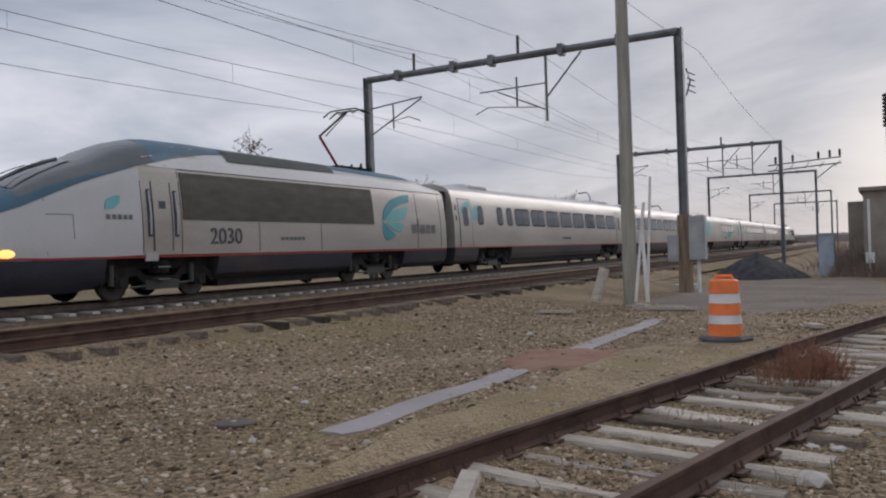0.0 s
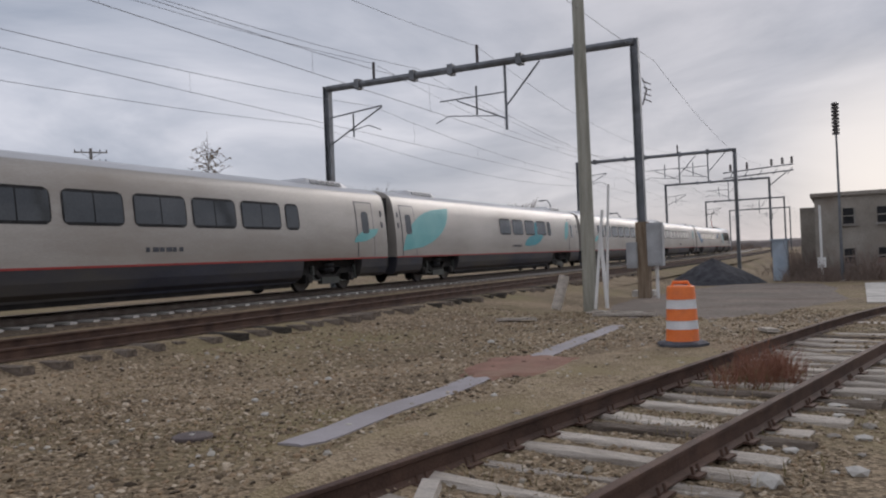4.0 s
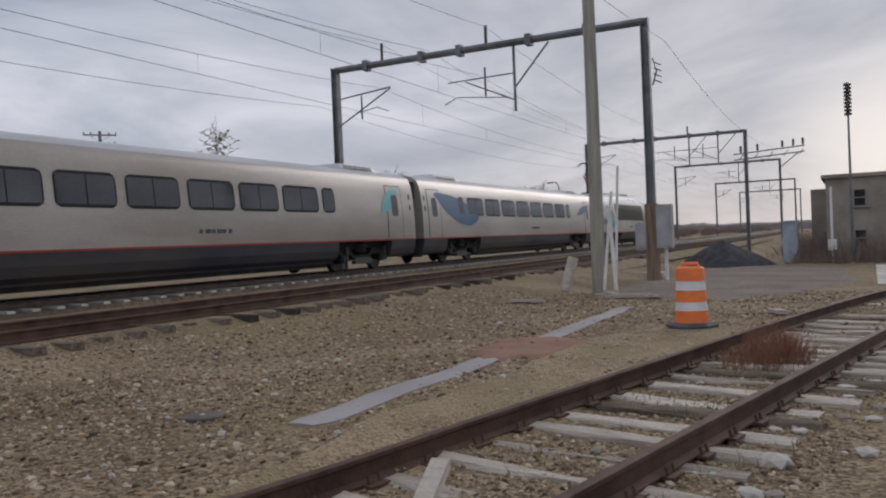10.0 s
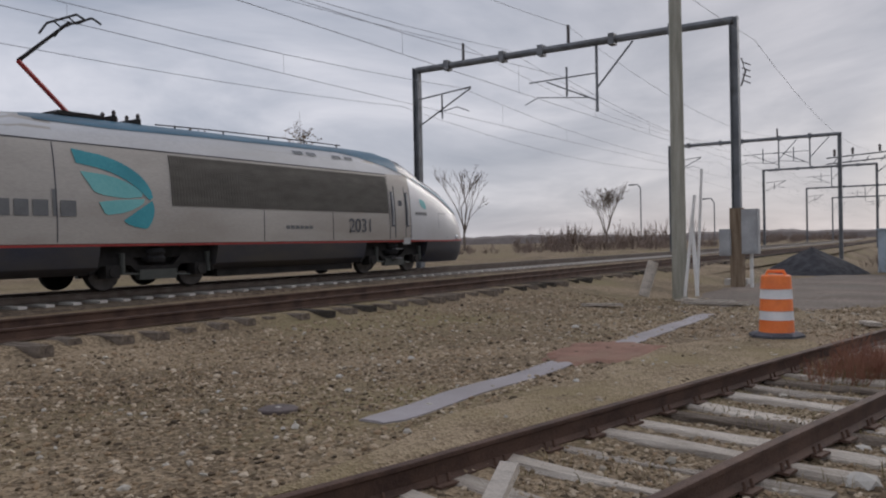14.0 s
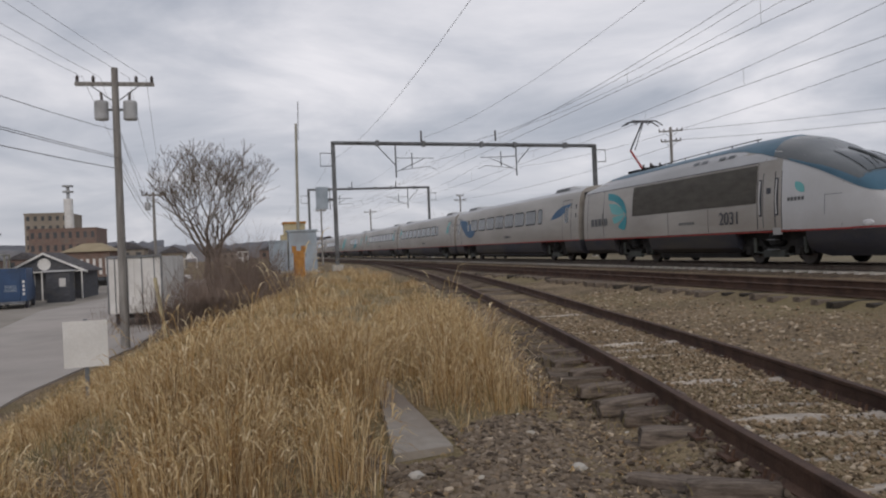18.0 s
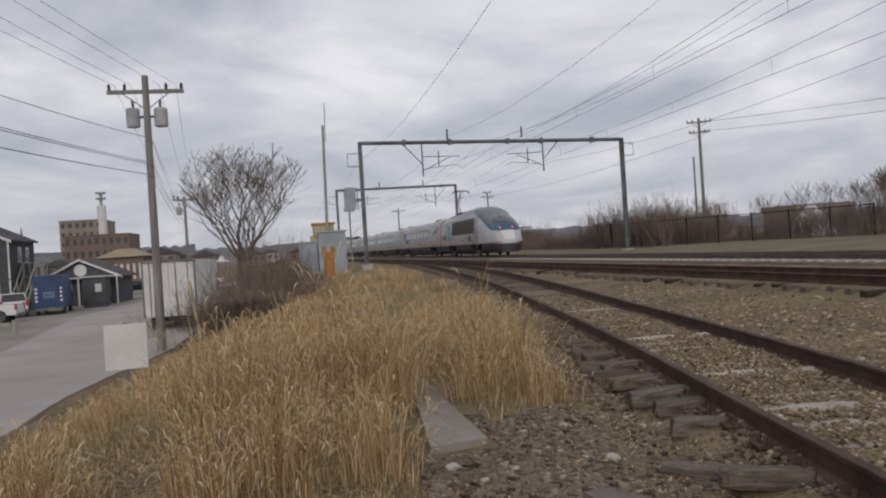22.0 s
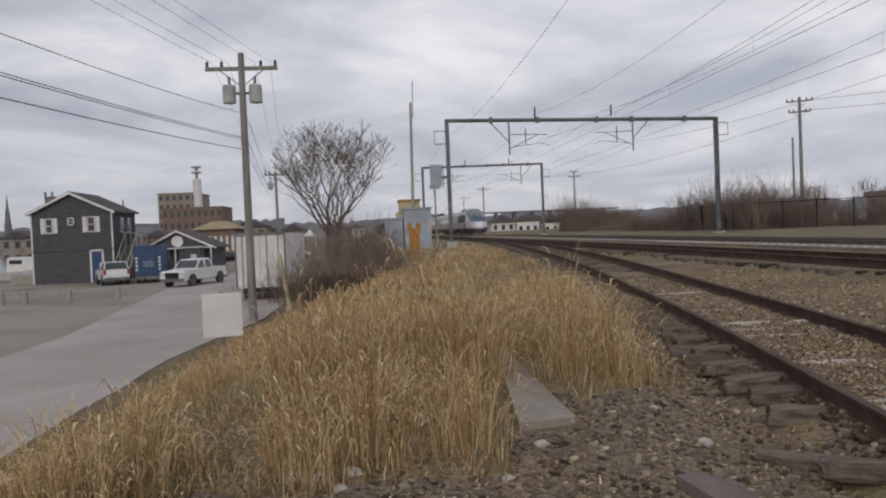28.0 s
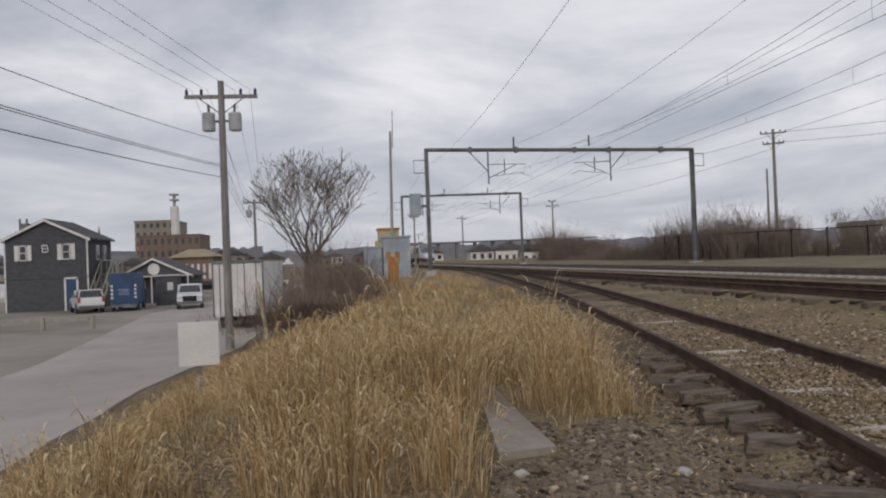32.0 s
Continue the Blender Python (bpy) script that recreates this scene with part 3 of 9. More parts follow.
def side_patch(bm, x0, x1, z0, z1, s, out=0.01, sy=side_y, n=4, grow=None):
    """A thin plate lying on the car side s between x0..x1 and z0..z1."""
    f, bk = [], []
    for i in range(n + 1):
        z = z0 + (z1 - z0) * i / n
        y = sy(z)
        f.append([bm.verts.new((x, s * (y + out), z)) for x in (x0, x1)])
        bk.append([bm.verts.new((x, s * (y - 0.03), z)) for x in (x0, x1)])
    for i in range(n):
        bm.faces.new((f[i][0], f[i][1], f[i + 1][1], f[i + 1][0]))
        bm.faces.new((bk[i][0], bk[i][1], bk[i + 1][1], bk[i + 1][0]))
        for k in (0, 1):
            bm.faces.new((f[i][k], f[i + 1][k], bk[i + 1][k], bk[i][k]))
    for i in (0, n):
        bm.faces.new((f[i][0], f[i][1], bk[i][1], bk[i][0]))


def side_shape(bm, outline, s, out=0.012, sy=side_y):
    """A filled flat outline of (x, z) laid on the car side, cut in strips that follow its curve."""
    zs = [p[1] for p in outline]
    lo, hi, n = min(zs), max(zs), 14
    def span(z):
        cut = []
        for (xa, za), (xb, zb) in zip(outline, outline[1:] + outline[:1]):
            if (za - z) * (zb - z) < 0 or za == z:
                cut.append(xa + (xb - xa) * ((z - za) / (zb - za) if zb != za else 0))
        return (min(cut), max(cut)) if cut else None
    rows = []
    for i in range(n + 1):
        z = lo + (hi - lo) * (0.003 + 0.994 * i / n)
        c = span(z)
        if c:
            rows.append([bm.verts.new((x, s * (sy(z) + out), z)) for x in c])
    for a, b in zip(rows, rows[1:]):
        bm.faces.new((a[0], a[1], b[1], b[0]))


def bezier(p0, p1, p2, p3, n=10):
    out = []
    for i in range(n + 1):
        t = i / n
        u = 1 - t
        out.append(tuple(u ** 3 * a + 3 * u * u * t * b + 3 * u * t * t * c + t ** 3 * d for a, b, c, d in zip(p0, p1, p2, p3)))
    return out


def bogie(parent, xc, base=2.7, label=""):
    """Two axles in a cranked frame with axle boxes, air springs, dampers and brake gear."""
    bm = bmesh.new()
    box(bm, xc - base / 2 - 0.6, xc + base / 2 + 0.6, -1.0, 1.0, 0.42, 1.1)
    for s in (-1, 1):
        side = [(-base / 2 - 0.55, 0.62), (-base / 2 - 0.25, 0.86), (-0.75, 0.86), (-0.5, 0.62), (0.5, 0.62), (0.75, 0.86), (base / 2 + 0.25, 0.86), (base / 2 + 0.55, 0.62)]
        loft(bm, [[(xc + x, s * 1.08, z - 0.02), (xc + x, s * 1.26, z - 0.02), (xc + x, s * 1.26, z - 0.24), (xc + x, s * 1.08, z - 0.24)] for x, z in side], close=True)
    fr = part("bogie", bm, M["bogie"], parent)
    for s in (-1, 1):
        for dx in (-base / 2, base / 2):
            bm = bmesh.new()
            box(bm, xc + dx - 0.19, xc + dx + 0.19, s * 1.04, s * 1.36, 0.33, 0.63)
            tube(bm, [(xc + dx, s * 1.36, 0.47), (xc + dx, s * 1.40, 0.47)], 0.12, 10)
            part("axle_box", bm, M["bogie"], fr)
            bm = bmesh.new()
            tube(bm, [(xc + dx + 0.28, s * 1.30, 0.40), (xc + dx + 0.28, s * 1.30, 0.92)], 0.07, 8)
            part("damper", bm, M["shoulder"], fr)
        bm = bmesh.new()
        lathe(bm, ((0.16, 0.0), (0.27, 0.03), (0.30, 0.12), (0.24, 0.18), (0.30, 0.26), (0.27, 0.36), (0.16, 0.40)), (xc, s * 1.15, 0.66), 14)
        part("air_spring", bm, M["black"], fr)
        bm = bmesh.new()
        box(bm, xc - 0.55, xc + 0.55, s * 1.16, s * 1.34, 0.26, 0.50)
        tube(bm, [(xc - 1.0, s * 1.3, 0.42), (xc + 1.0, s * 1.3, 0.34)], 0.03, 6)
        part("brake_gear", bm, M["shoulder"], fr)
    for dx in (-base / 2, base / 2):
        for s in (-1, 1):
            w = bmesh.new()
            lathe(w, ((0.12, -0.08), (0.12, -0.06), (0.44, -0.06), (0.455, -0.04), (0.455, 0.04), (0.47, 0.05), (0.47, 0.065), (0.40, 0.07), (0.12, 0.07), (0.12, 0.1)), (0, 0, 0), 18, 'y')
            o = part("wheel", w, M["bogie"], fr)
            w = bmesh.new()
            lathe(w, ((0.385, 0.0), (0.43, 0.0), (0.43, 0.012), (0.385, 0.012)), (0, 0, 0), 20, 'y')
            tyre = part("tyre", w, M["tread"], fr, "worn bright wheel tyre")
            tyre.matrix_basis = pose(xc + dx, s * 1.0 - (0.012 if s > 0 else 0.0), 0.47)
            o.matrix_basis = pose(xc + dx, s * 0.92, 0.47)
    return fr


def car_shell(car, L, gaps, body_mat=None):
    """Body side and roof, skirt between bogies, red line, dark underframe."""
    bm = bmesh.new()
    loft(bm, [[(x, y, z) for y, z in shell(1.16, 4.02)] for x in (0.0, 0.08, L - 0.08, L)])
    part("body", bm, M["silver"], car, "dirty silver-grey painted body shell", True)
    sec = shell(3.70, 4.02, 0.006)
    bm = bmesh.new()
    loft(bm, [[(x, y, z) for y, z in sec] for x in (0.05, L - 0.05)], cap=False)
    part("roof", bm, M["roof_white"], car, "pale grey roof", True)
    spans, x0 = [], 0.0
    for a, b in gaps:
        spans.append((x0, a))
        x0 = b
    spans.append((x0, L))
    for a, b in spans:
        bm = bmesh.new()
        low = 0.36 if b - a > 6 else 0.44
        half = shell(low, 1.13, 0.004)
        loft(bm, [[(x, -y, z) for y, z in half] + [(x, y, z) for y, z in half[::-1]] for x in (a + 0.02, b - 0.02)], close=True)
        part("skirt", bm, M["skirt"], car)
    bm = bmesh.new()
    box(bm, 0.3, L - 0.3, -1.2, 1.2, 0.86, 1.2)
    part("underframe", bm, M["bogie"], car)
    # added dark block, stands in for the shadow under the coach floor
    bm = bmesh.new()
    box(bm, gaps[0][1] + 0.3, gaps[1][0] - 0.3, -1.15, 1.15, 0.22, 0.86)
    part("underfloor_shade_block", bm, M["bogie"], car)
    for s in (-1, 1):
        bm = bmesh.new()
        side_patch(bm, 0.03, L - 0.03, 1.12, 1.175, s, 0.012, n=1)
        part("red_stripe", bm, M["red_line"], car, "thin red stripe")


def window(car, x0, x1, s, z0=2.22, z1=3.02):
    r = 0.12
    def rounded(g):
        a, b, c, d = x0 - g, x1 + g, z0 - g, z1 + g
        q = r + g
        pts = []
        for cx, cz, st in ((b - q, c + q, -90), (b - q, d - q, 0), (a + q, d - q, 90), (a + q, c + q, 180)):
            pts += [(cx + q * math.cos(radians(st + k * 30)), cz + q * math.sin(radians(st + k * 30))) for k in range(4)]
        return pts
    bm = bmesh.new()
    side_shape(bm, rounded(0.05), s, 0.010)
    fr = part("window", bm, M["black"], car)
    n = 2 if x1 - x0 > 1.2 else 1
    for i in range(n):
        bm = bmesh.new()
        w = (x1 - x0) / n
        a, b = x0 + i * w + (0.02 if i else 0), x0 + (i + 1) * w - (0.02 if i < n - 1 else 0)
        side_patch(bm, a, b, z0 + 0.03, z1 - 0.03, s, 0.016)
        part("pane", bm, M["glass"], fr)


def door(car, x0, x1, s, z0=1.2, z1=3.3):
    bm = bmesh.new()
    side_patch(bm, x0, x1, z0, z1, s, 0.014, n=8)
    d = part("door", bm, M["silver"], car)
    bm = bmesh.new()
    for a, b, c, e in ((x0 - 0.05, x0, z0, z1), (x1, x1 + 0.05, z0, z1), (x0 - 0.05, x1 + 0.05, z1, z1 + 0.04)):
        side_patch(bm, a, b, c, e, s, 0.006, n=8)
    part("door_seal", bm, M["ink"], d)
    return d


def leaf(x0, x1, z0, z1, tip=0.0):
    """A leaf outline between two corners."""
    return bezier((x0, z0), (x0 + (x1 - x0) * 0.1, z0 + (z1 - z0) * 0.75), (x0 + (x1 - x0) * 0.55, z1), (x1, z1)) + bezier((x1, z1), (x1 - (x1 - x0) * 0.05, z0 + (z1 - z0) * 0.35), (x0 + (x1 - x0) * 0.5, z0), (x0, z0))[1:-1]


WINDOWS = [(2.4, 4.1), (4.5, 6.15), (6.52, 8.28), (8.65, 10.35), (10.75, 12.5), (12.92, 14.72), (15.05, 16.8), (17.15, 19.0), (19.35, 20.0)]


def coach(windows, decals, label):
    """A passenger coach, its floor line from x = 0 to 26.4, seen side -y."""
    L = 25.89
    car = thing("passenger_coach", label, "train coach", "cars of the train")
    gaps = [(2.3, 6.0), (20.2, 23.9)]
    car_shell(car, L, gaps)
    for xc in (4.15, 22.05):
        bogie(car, xc)
    for s in (-1, 1):
        for a, b in windows:
            window(car, a, b, s)
        for a in (0.55, 23.7):
            d = door(car, a, a + 1.15, s)
            bm = bmesh.new()
            side_shape(bm, [(a + 0.32, 2.2), (a + 0.4, 2.1), (a + 0.75, 2.1), (a + 0.83, 2.2), (a + 0.83, 2.85), (a + 0.75, 2.95), (a + 0.4, 2.95), (a + 0.32, 2.85)], s, 0.018)
            part("door_window", bm, M["glass"], d)
    for outline, m in decals:
        bm = bmesh.new()
        side_shape(bm, outline, -1, 0.0145)
        part("livery_patch", bm, M[m], car, m + " livery shape")
    # roof units near the ends, each with dark louvred flanks and a pale lid
    for xa in (1.6, 20.6):
        bm = bmesh.new()
        loft(bm, [[(x, -w, 3.84), (x, -w * 0.86, 3.95 + h), (x, w * 0.86, 3.95 + h), (x, w, 3.84)] for x, w, h in ((xa, 0.75, 0.02), (xa + 0.8, 1.0, 0.15), (xa + 3.0, 1.0, 0.15), (xa + 3.9, 0.75, 0.02))])
        u = part("roof_unit", bm, M["roof_white"], car)
        for k in range(6):
            x = xa + 0.95 + k * 0.34
            for s in (-1, 1):
                bm = bmesh.new()
                loft(bm, [[(q, s * 0.985, 3.92), (q, s * 0.90, 4.05), (q, s * 0.915, 4.065), (q, s * 1.0, 3.93)] for q in (x, x + 0.26)], close=True)
                part("vent", bm, M["galv"], u)
        bm = bmesh.new()
        box(bm, xa + 0.9, xa + 2.95, -0.7, 0.7, 4.09, 4.135)
        part("lid", bm, M["roof_white"], u)
    for x in (0.0, L):
        bm = bmesh.new()
        box(bm, x - 0.38, x + 0.38, -1.12, 1.12, 0.7, 3.62)
        part("bellows", bm, M["black"], car, "black gangway bellows")
    for k, w in enumerate((0.12, 0.2, 0.16, 0.2, 0.12, 0.14)):
        bm = bmesh.new()
        side_patch(bm, 13.2 + k * 0.24, 13.2 + k * 0.24 + w, 1.5, 1.62, -1, 0.014, n=1)
        part("lettering", bm, M["ink"], car)
    for xa in (0.2, 25.5):
        for z in (2.35, 2.8):
            bm = bmesh.new()
            side_patch(bm, xa, xa + 0.1, z, z + 0.22, -1, 0.014, n=1)
            part("end_marking", bm, M["skirt"], car)
    return car


# stations of the nose: place, width against the full section, height of the centre line
NOSE = ((14.3, 1.0, 4.36), (15.0, 1.0, 4.33), (15.8, 1.0, 4.16), (16.4, 0.995, 3.92), (17.0, 0.985, 3.62), (17.6, 0.97, 3.44), (18.2, 0.95, 3.20), (18.65, 0.925, 2.98), (19.05, 0.895, 2.76), (19.45, 0.855, 2.50), (19.8, 0.80, 2.18), (20.1, 0.71, 1.86), (20.35, 0.59, 1.55), (20.5, 0.45, 1.32), (20.58, 0.30, 1.18))
ROOFLINE = ((0, 3.74), (0.6, 3.86), (1.7, 4.12), (2.6, 4.2), (7, 4.27), (13, 4.35))
BELT = ((1.7, 4.08), (2.2, 3.92), (3.2, 3.86), (5.5, 3.92), (8, 4.0), (12.4, 4.04), (13.4, 3.95), (14.6, 3.74), (15.9, 3.43), (17.45, 2.94), (18.4, 2.55), (19.05, 2.27), (19.45, 2.14), (19.8, 2.10))


def along(table, x, k=1):
    """Value k of a table of rows at x."""
    if x <= table[0][0]:
        return table[0][k]
    for a, b in zip(table, table[1:]):
        if x <= b[0]:
            return a[k] + (b[k] - a[k]) * (x - a[0]) / (b[0] - a[0])
    return table[-1][k]


def loco_ring(x):
    """Half section of the power car from the lower edge up to the centre of the roof."""
    top = along(NOSE, x, 2) if x > 14.3 else along(ROOFLINE + NOSE[:1], x) if x > 13 else along(ROOFLINE, x)
    if x > 13 and x <= 14.3:
        top = 4.35 + 0.01 * (x - 13) / 1.3
    w = along(NOSE, x) if x > 14.3 else 1.0
    f = smooth01((x - 14.3) / 2.2)
    pts = []
    for y, z in PROF:
        high = z if z <= 3.45 else 3.45 + (z - 3.45) * (max(top, 3.5) - 3.45) / 0.57
        low = z if z <= 1.0 else 1.0 + (z - 1.0) * (top - 1.0) / 3.02
        yy = y if z <= 3.45 else y * (1 - 0.05 * (z - 3.45) / 0.57)
        pts.append((yy * w, high * (1 - f) + low * f))
    return pts


def loco_y(x, z):
    ring = loco_ring(x)
    for (a, p), (b, q) in zip(ring, ring[1:]):
        if p <= z <= q:
            return a + (b - a) * (z - p) / (q - p)
    return ring[0][0] if z < ring[0][1] else 0.0


def cover(bm, xs, low, out, n=9, hi=None, s=None):
    """A skin over the power car from the height low(x) to the roof centre, or between two heights on side s."""
    rings = []
    for x in xs:
        ring = loco_ring(x)
        top = ring[-1][1]
        a = min(low(x), top - 0.01)
        b = top if hi is None else min(hi(x), top - 0.005)
        half = []
        for i in range(n + 1):
            u = i / n
            z = a + (b - a) * (1 - (1 - u) ** 1.7 if hi is None else u)
            y = loco_y(x, z) if z < top else 0.0
            half.append((y + (out if y > 0.02 else 0.0), z + (out if z > 2.2 or x > 19 else 0.0)))
        if hi is None:
            half[-1] = (0.0, top + out)
            rings.append([(x, -y, z) for y, z in half] + [(x, y, z) for y, z in half[-2::-1]])
        else:
            rings.append([(x, s * y, z) for y, z in half])
    loft(bm, rings, cap=False)


def fill(bm, pts):
    bm.faces.new([bm.verts.new(p) for p in pts])


def power_car(number, lead, label):
    """A power car with its coupled end at x = 0 and its nose at x = 20.6."""
    car = thing("power_car", label, "locomotive", "cars of the train")
    back = [0, 0.3, 0.6, 1.7, 2.2, 2.6, 4, 7, 10, 12.4, 13, 13.4, 14.3, 14.6, 15.0, 15.9]
    front = [15.9, 16.4, 17.0, 17.6, 18.2, 18.65, 19.05, 19.45, 19.8, 20.1, 20.35, 20.5, 20.58]
    for nm, xs, m, lab in (("body", back, "silver", "grimy silver-beige body shell"), ("nose", front, "nose_silver", "smooth silver nose shell")):
        bm = bmesh.new()
        rings = []
        for x in xs:
            half = [(y, z) for y, z in loco_ring(x)[3:]]
            rings.append([(x, -y, z) for y, z in half] + [(x, y, z) for y, z in half[-2::-1]])
        loft(bm, rings)
        part(nm, bm, M[m], car, lab, True)
    for s in (-1, 1):
        bm = bmesh.new()
        cover(bm, [0.1, 0.6, 1.7, 2.6, 4, 7, 10, 12.4, 13.4, 14.6, 15.6], lambda x: 3.45, 0.007, 6, lambda x: along(BELT, x) - 0.005 if x > 1.7 else along(ROOFLINE, x), s)
        part("upper_side", bm, M["roof_white"], car, "pale shoulder panel", True)
    bm = bmesh.new()
    cover(bm, [1.7, 2.2, 2.6, 4, 7, 10, 12.4, 13.0, 13.4, 14.0, 14.6, 15.0, 15.4], lambda x: along(BELT, x), 0.014)
    part("roof_crown", bm, M["blue_roof"], car, "slate blue roof", True)
    bm = bmesh.new()
    cover(bm, [15.4, 15.9, 16.4, 17.0, 17.6, 18.2, 18.65, 19.05], lambda x: along(BELT, x) + 0.10 * smooth01((x - 16.4) / 1.5), 0.016)
    part("brow", bm, M["brow"], car, "dark grey brow over the cab", True)
    for s in (-1, 1):
        bm = bmesh.new()
        cover(bm, [16.2, 17.0, 17.6, 18.2, 18.65, 19.05], lambda x: along(BELT, x), 0.020, 3, lambda x: along(BELT, x) + 0.06 + 0.14 * smooth01((x - 16.4) / 2), s)
        part("blue_edge", bm, M["blue_roof"], car, "slate blue edge of the brow", True)
    bm = bmesh.new()
    cover(bm, [19.0, 19.25, 19.45, 19.65, 19.85], lambda x: along(BELT, x) if x < 19.8 else 2.06, 0.018)
    part("blue_band", bm, M["blue_roof"], car, "slate blue band under the windscreen", True)
    # windscreen in two panes with its pillar and wipers
    ws = None
    for s in (-1, 1):
        bm = bmesh.new()
        rows = []
        for x in (17.25, 17.6, 18.2, 18.65, 18.98):
            top = loco_ring(x)[-1][1]
            wide = 0.62 + 0.28 * (x - 17.25) / 1.73
            rows.append([])
            for k in range(5):
                y = 0.04 + (wide - 0.04) * k / 4
                z = top
                for i in range(30):
                    zz = top - 0.6 * i / 30
                    if loco_y(x, zz) >= y:
                        z = zz
                        break
                rows[-1].append((x, s * y, max(z, top - 0.22) + 0.055))
        loft(bm, rows, cap=False)
        o = part("windscreen", bm, M["screen"], car, "dark raked windscreen pane", True)
        bm = bmesh.new()
        tube(bm, [(18.95, s * 0.5, 2.93), (18.2, s * 0.25, 3.31), (17.9, s * 0.2, 3.42)], 0.012, 5)
        part("wiper", bm, M["black"], o)
    bm = bmesh.new()
    tube(bm, [(17.2, 0, 3.62), (17.6, 0, 3.50), (18.2, 0, 3.26), (19.0, 0, 2.84)], 0.045, 6)
    part("pillar", bm, M["brow"], car)
    # bright bonnet panel on the front of the nose
    bm = bmesh.new()
    rows = []
    for x in (19.88, 20.1, 20.35, 20.5):
        ring = loco_ring(x)
        top = ring[-1][1]
        rows.append([])
        for k in range(9):
            y = (-0.8 + 0.2 * k) * along(NOSE, x)
            z = next((q for q in [top - 0.4 * i / 40 for i in range(41)] if loco_y(x, q) >= abs(y)), top - 0.4)
            rows[-1].append((x + 0.01, y, z + 0.02))
    loft(bm, rows, cap=False)
    part("bonnet", bm, M["car_white"], car, "glossy pale bonnet panel", True)
    # skirt and stripe
    for a, b in ((0.02, 3.4), (6.9, 13.3), (17.0, 20.56)):
        bm = bmesh.new()
        rings = []
        for x in [a] + [v for v in back + front[1:] if a < v < b] + [b]:
            r = loco_ring(x)
            lo = 0.30 if x > 17 else 0.42
            half = [(r[0][0] * 0.97, lo), (r[1][0] + 0.004, 0.6), (r[2][0] + 0.005, 0.85), (r[3][0] + 0.005, 1.09)]
            rings.append([(x, -y, z) for y, z in half] + [(x, y, z) for y, z in half[::-1]])
        loft(bm, rings, close=True)
        part("skirt", bm, M["skirt"], car, smooth=True)
    bm = bmesh.new()
    box(bm, 0.3, 17.2, -1.2, 1.2, 0.8, 1.2)
    part("underframe", bm, M["bogie"], car)
    # added dark block so the space beneath the power car looks shadowed
    bm = bmesh.new()
    box(bm, 7.2, 13.0, -1.15, 1.15, 0.22, 0.8)
    part("underfloor_shade_block", bm, M["bogie"], car)
    for xc in (5.15, 15.15):
        bogie(car, xc, 2.6)
    for s in (-1, 1):
        bm = bmesh.new()
        cover(bm, [0.03, 7, 13] + front, lambda x: 1.085, 0.014, 1, lambda x: 1.135, s)
        part("red_stripe", bm, M["red_line"], car, "thin red stripe")
        # grille band with its upright bars
        bm = bmesh.new()
        side_patch(bm, 5.45, 14.57, 2.08, 3.36, s, 0.02, n=6)
        g = part("grille", bm, M["grille"], car, "brown-grey louvred side grille")
        bm = bmesh.new()
        for k in range(95):
            x = 5.52 + k * 0.0955
            side_patch(bm, x, x + 0.03, 2.11, 3.33, s, 0.027, n=3)
        part("louvre", bm, M["grille"], g)["kind"] = "stuff"
        d = door(car, 14.98, 15.55, s, 1.25, 3.3)
        bm = bmesh.new()
        side_shape(bm, [(15.15, 2.35), (15.38, 2.35), (15.38, 2.55), (15.15, 2.55)], s, 0.018)
        part("door_sign", bm, M["ink"], d)
        for a in (14.74, 15.62):
            bm = bmesh.new()
            side_patch(bm, a, a + 0.13, 1.62, 2.85, s, 0.018, n=4)
            o = part("grab_rail_recess", bm, M["ink"], car, "dark slot behind a grab rail")
            bm = bmesh.new()
            tube(bm, [(a + 0.065, s * (side_y(1.68) + 0.03), 1.68), (a + 0.065, s * (side_y(2.2) + 0.06), 2.2), (a + 0.065, s * (side_y(2.8) + 0.03), 2.8)], 0.022, 6)
            part("grab_rail", bm, M["roof_white"], o)
        for z in (0.5, 0.82):
            bm = bmesh.new()
            box(bm, 15.02, 15.42, s * 1.3, s * 1.5, z, z + 0.04)
            part("step", bm, M["galv"], d)
        bm = bmesh.new()
        side_patch(bm, 15.45, 15.85, 1.0, 1.22, s, 0.02, n=1)
        part("step_plate", bm, M["roof_white"], d)
        for x in (0.45, 2.35, 14.62, 15.9):
            bm = bmesh.new()
            side_patch(bm, x, x + 0.025, 1.2, 3.4, s, 0.006, n=6)
            part("panel_joint", bm, M["skirt"], car)
        bm = bmesh.new()
        side_patch(bm, 0.1, 14.6, 3.43, 3.45, s, 0.010, n=1)
        part("panel_joint", bm, M["skirt"], car)
        for x in (8.6, 11.6):
            bm = bmesh.new()
            side_patch(bm, x, x + 0.02, 1.2, 2.05, s, 0.006, n=4)
            part("panel_joint", bm, M["skirt"], car)
        # hatch in the nose side
        hx = [17.83, 18.49]
        bm = bmesh.new()
        for xa, xb, za, zb in ((hx[0], hx[1], 2.13, 2.15), (hx[1], hx[1] + 0.02, 1.2, 2.5), (hx[0], hx[0] + 0.02, 1.56, 2.15)):
            fill(bm, [(x, s * (loco_y(x, z) + 0.010), z) for x, z in ((xa, za), (xb, za), (xb, zb), (xa, zb))])
        part("hatch_outline", bm, M["galv"], car)
        bm = bmesh.new()
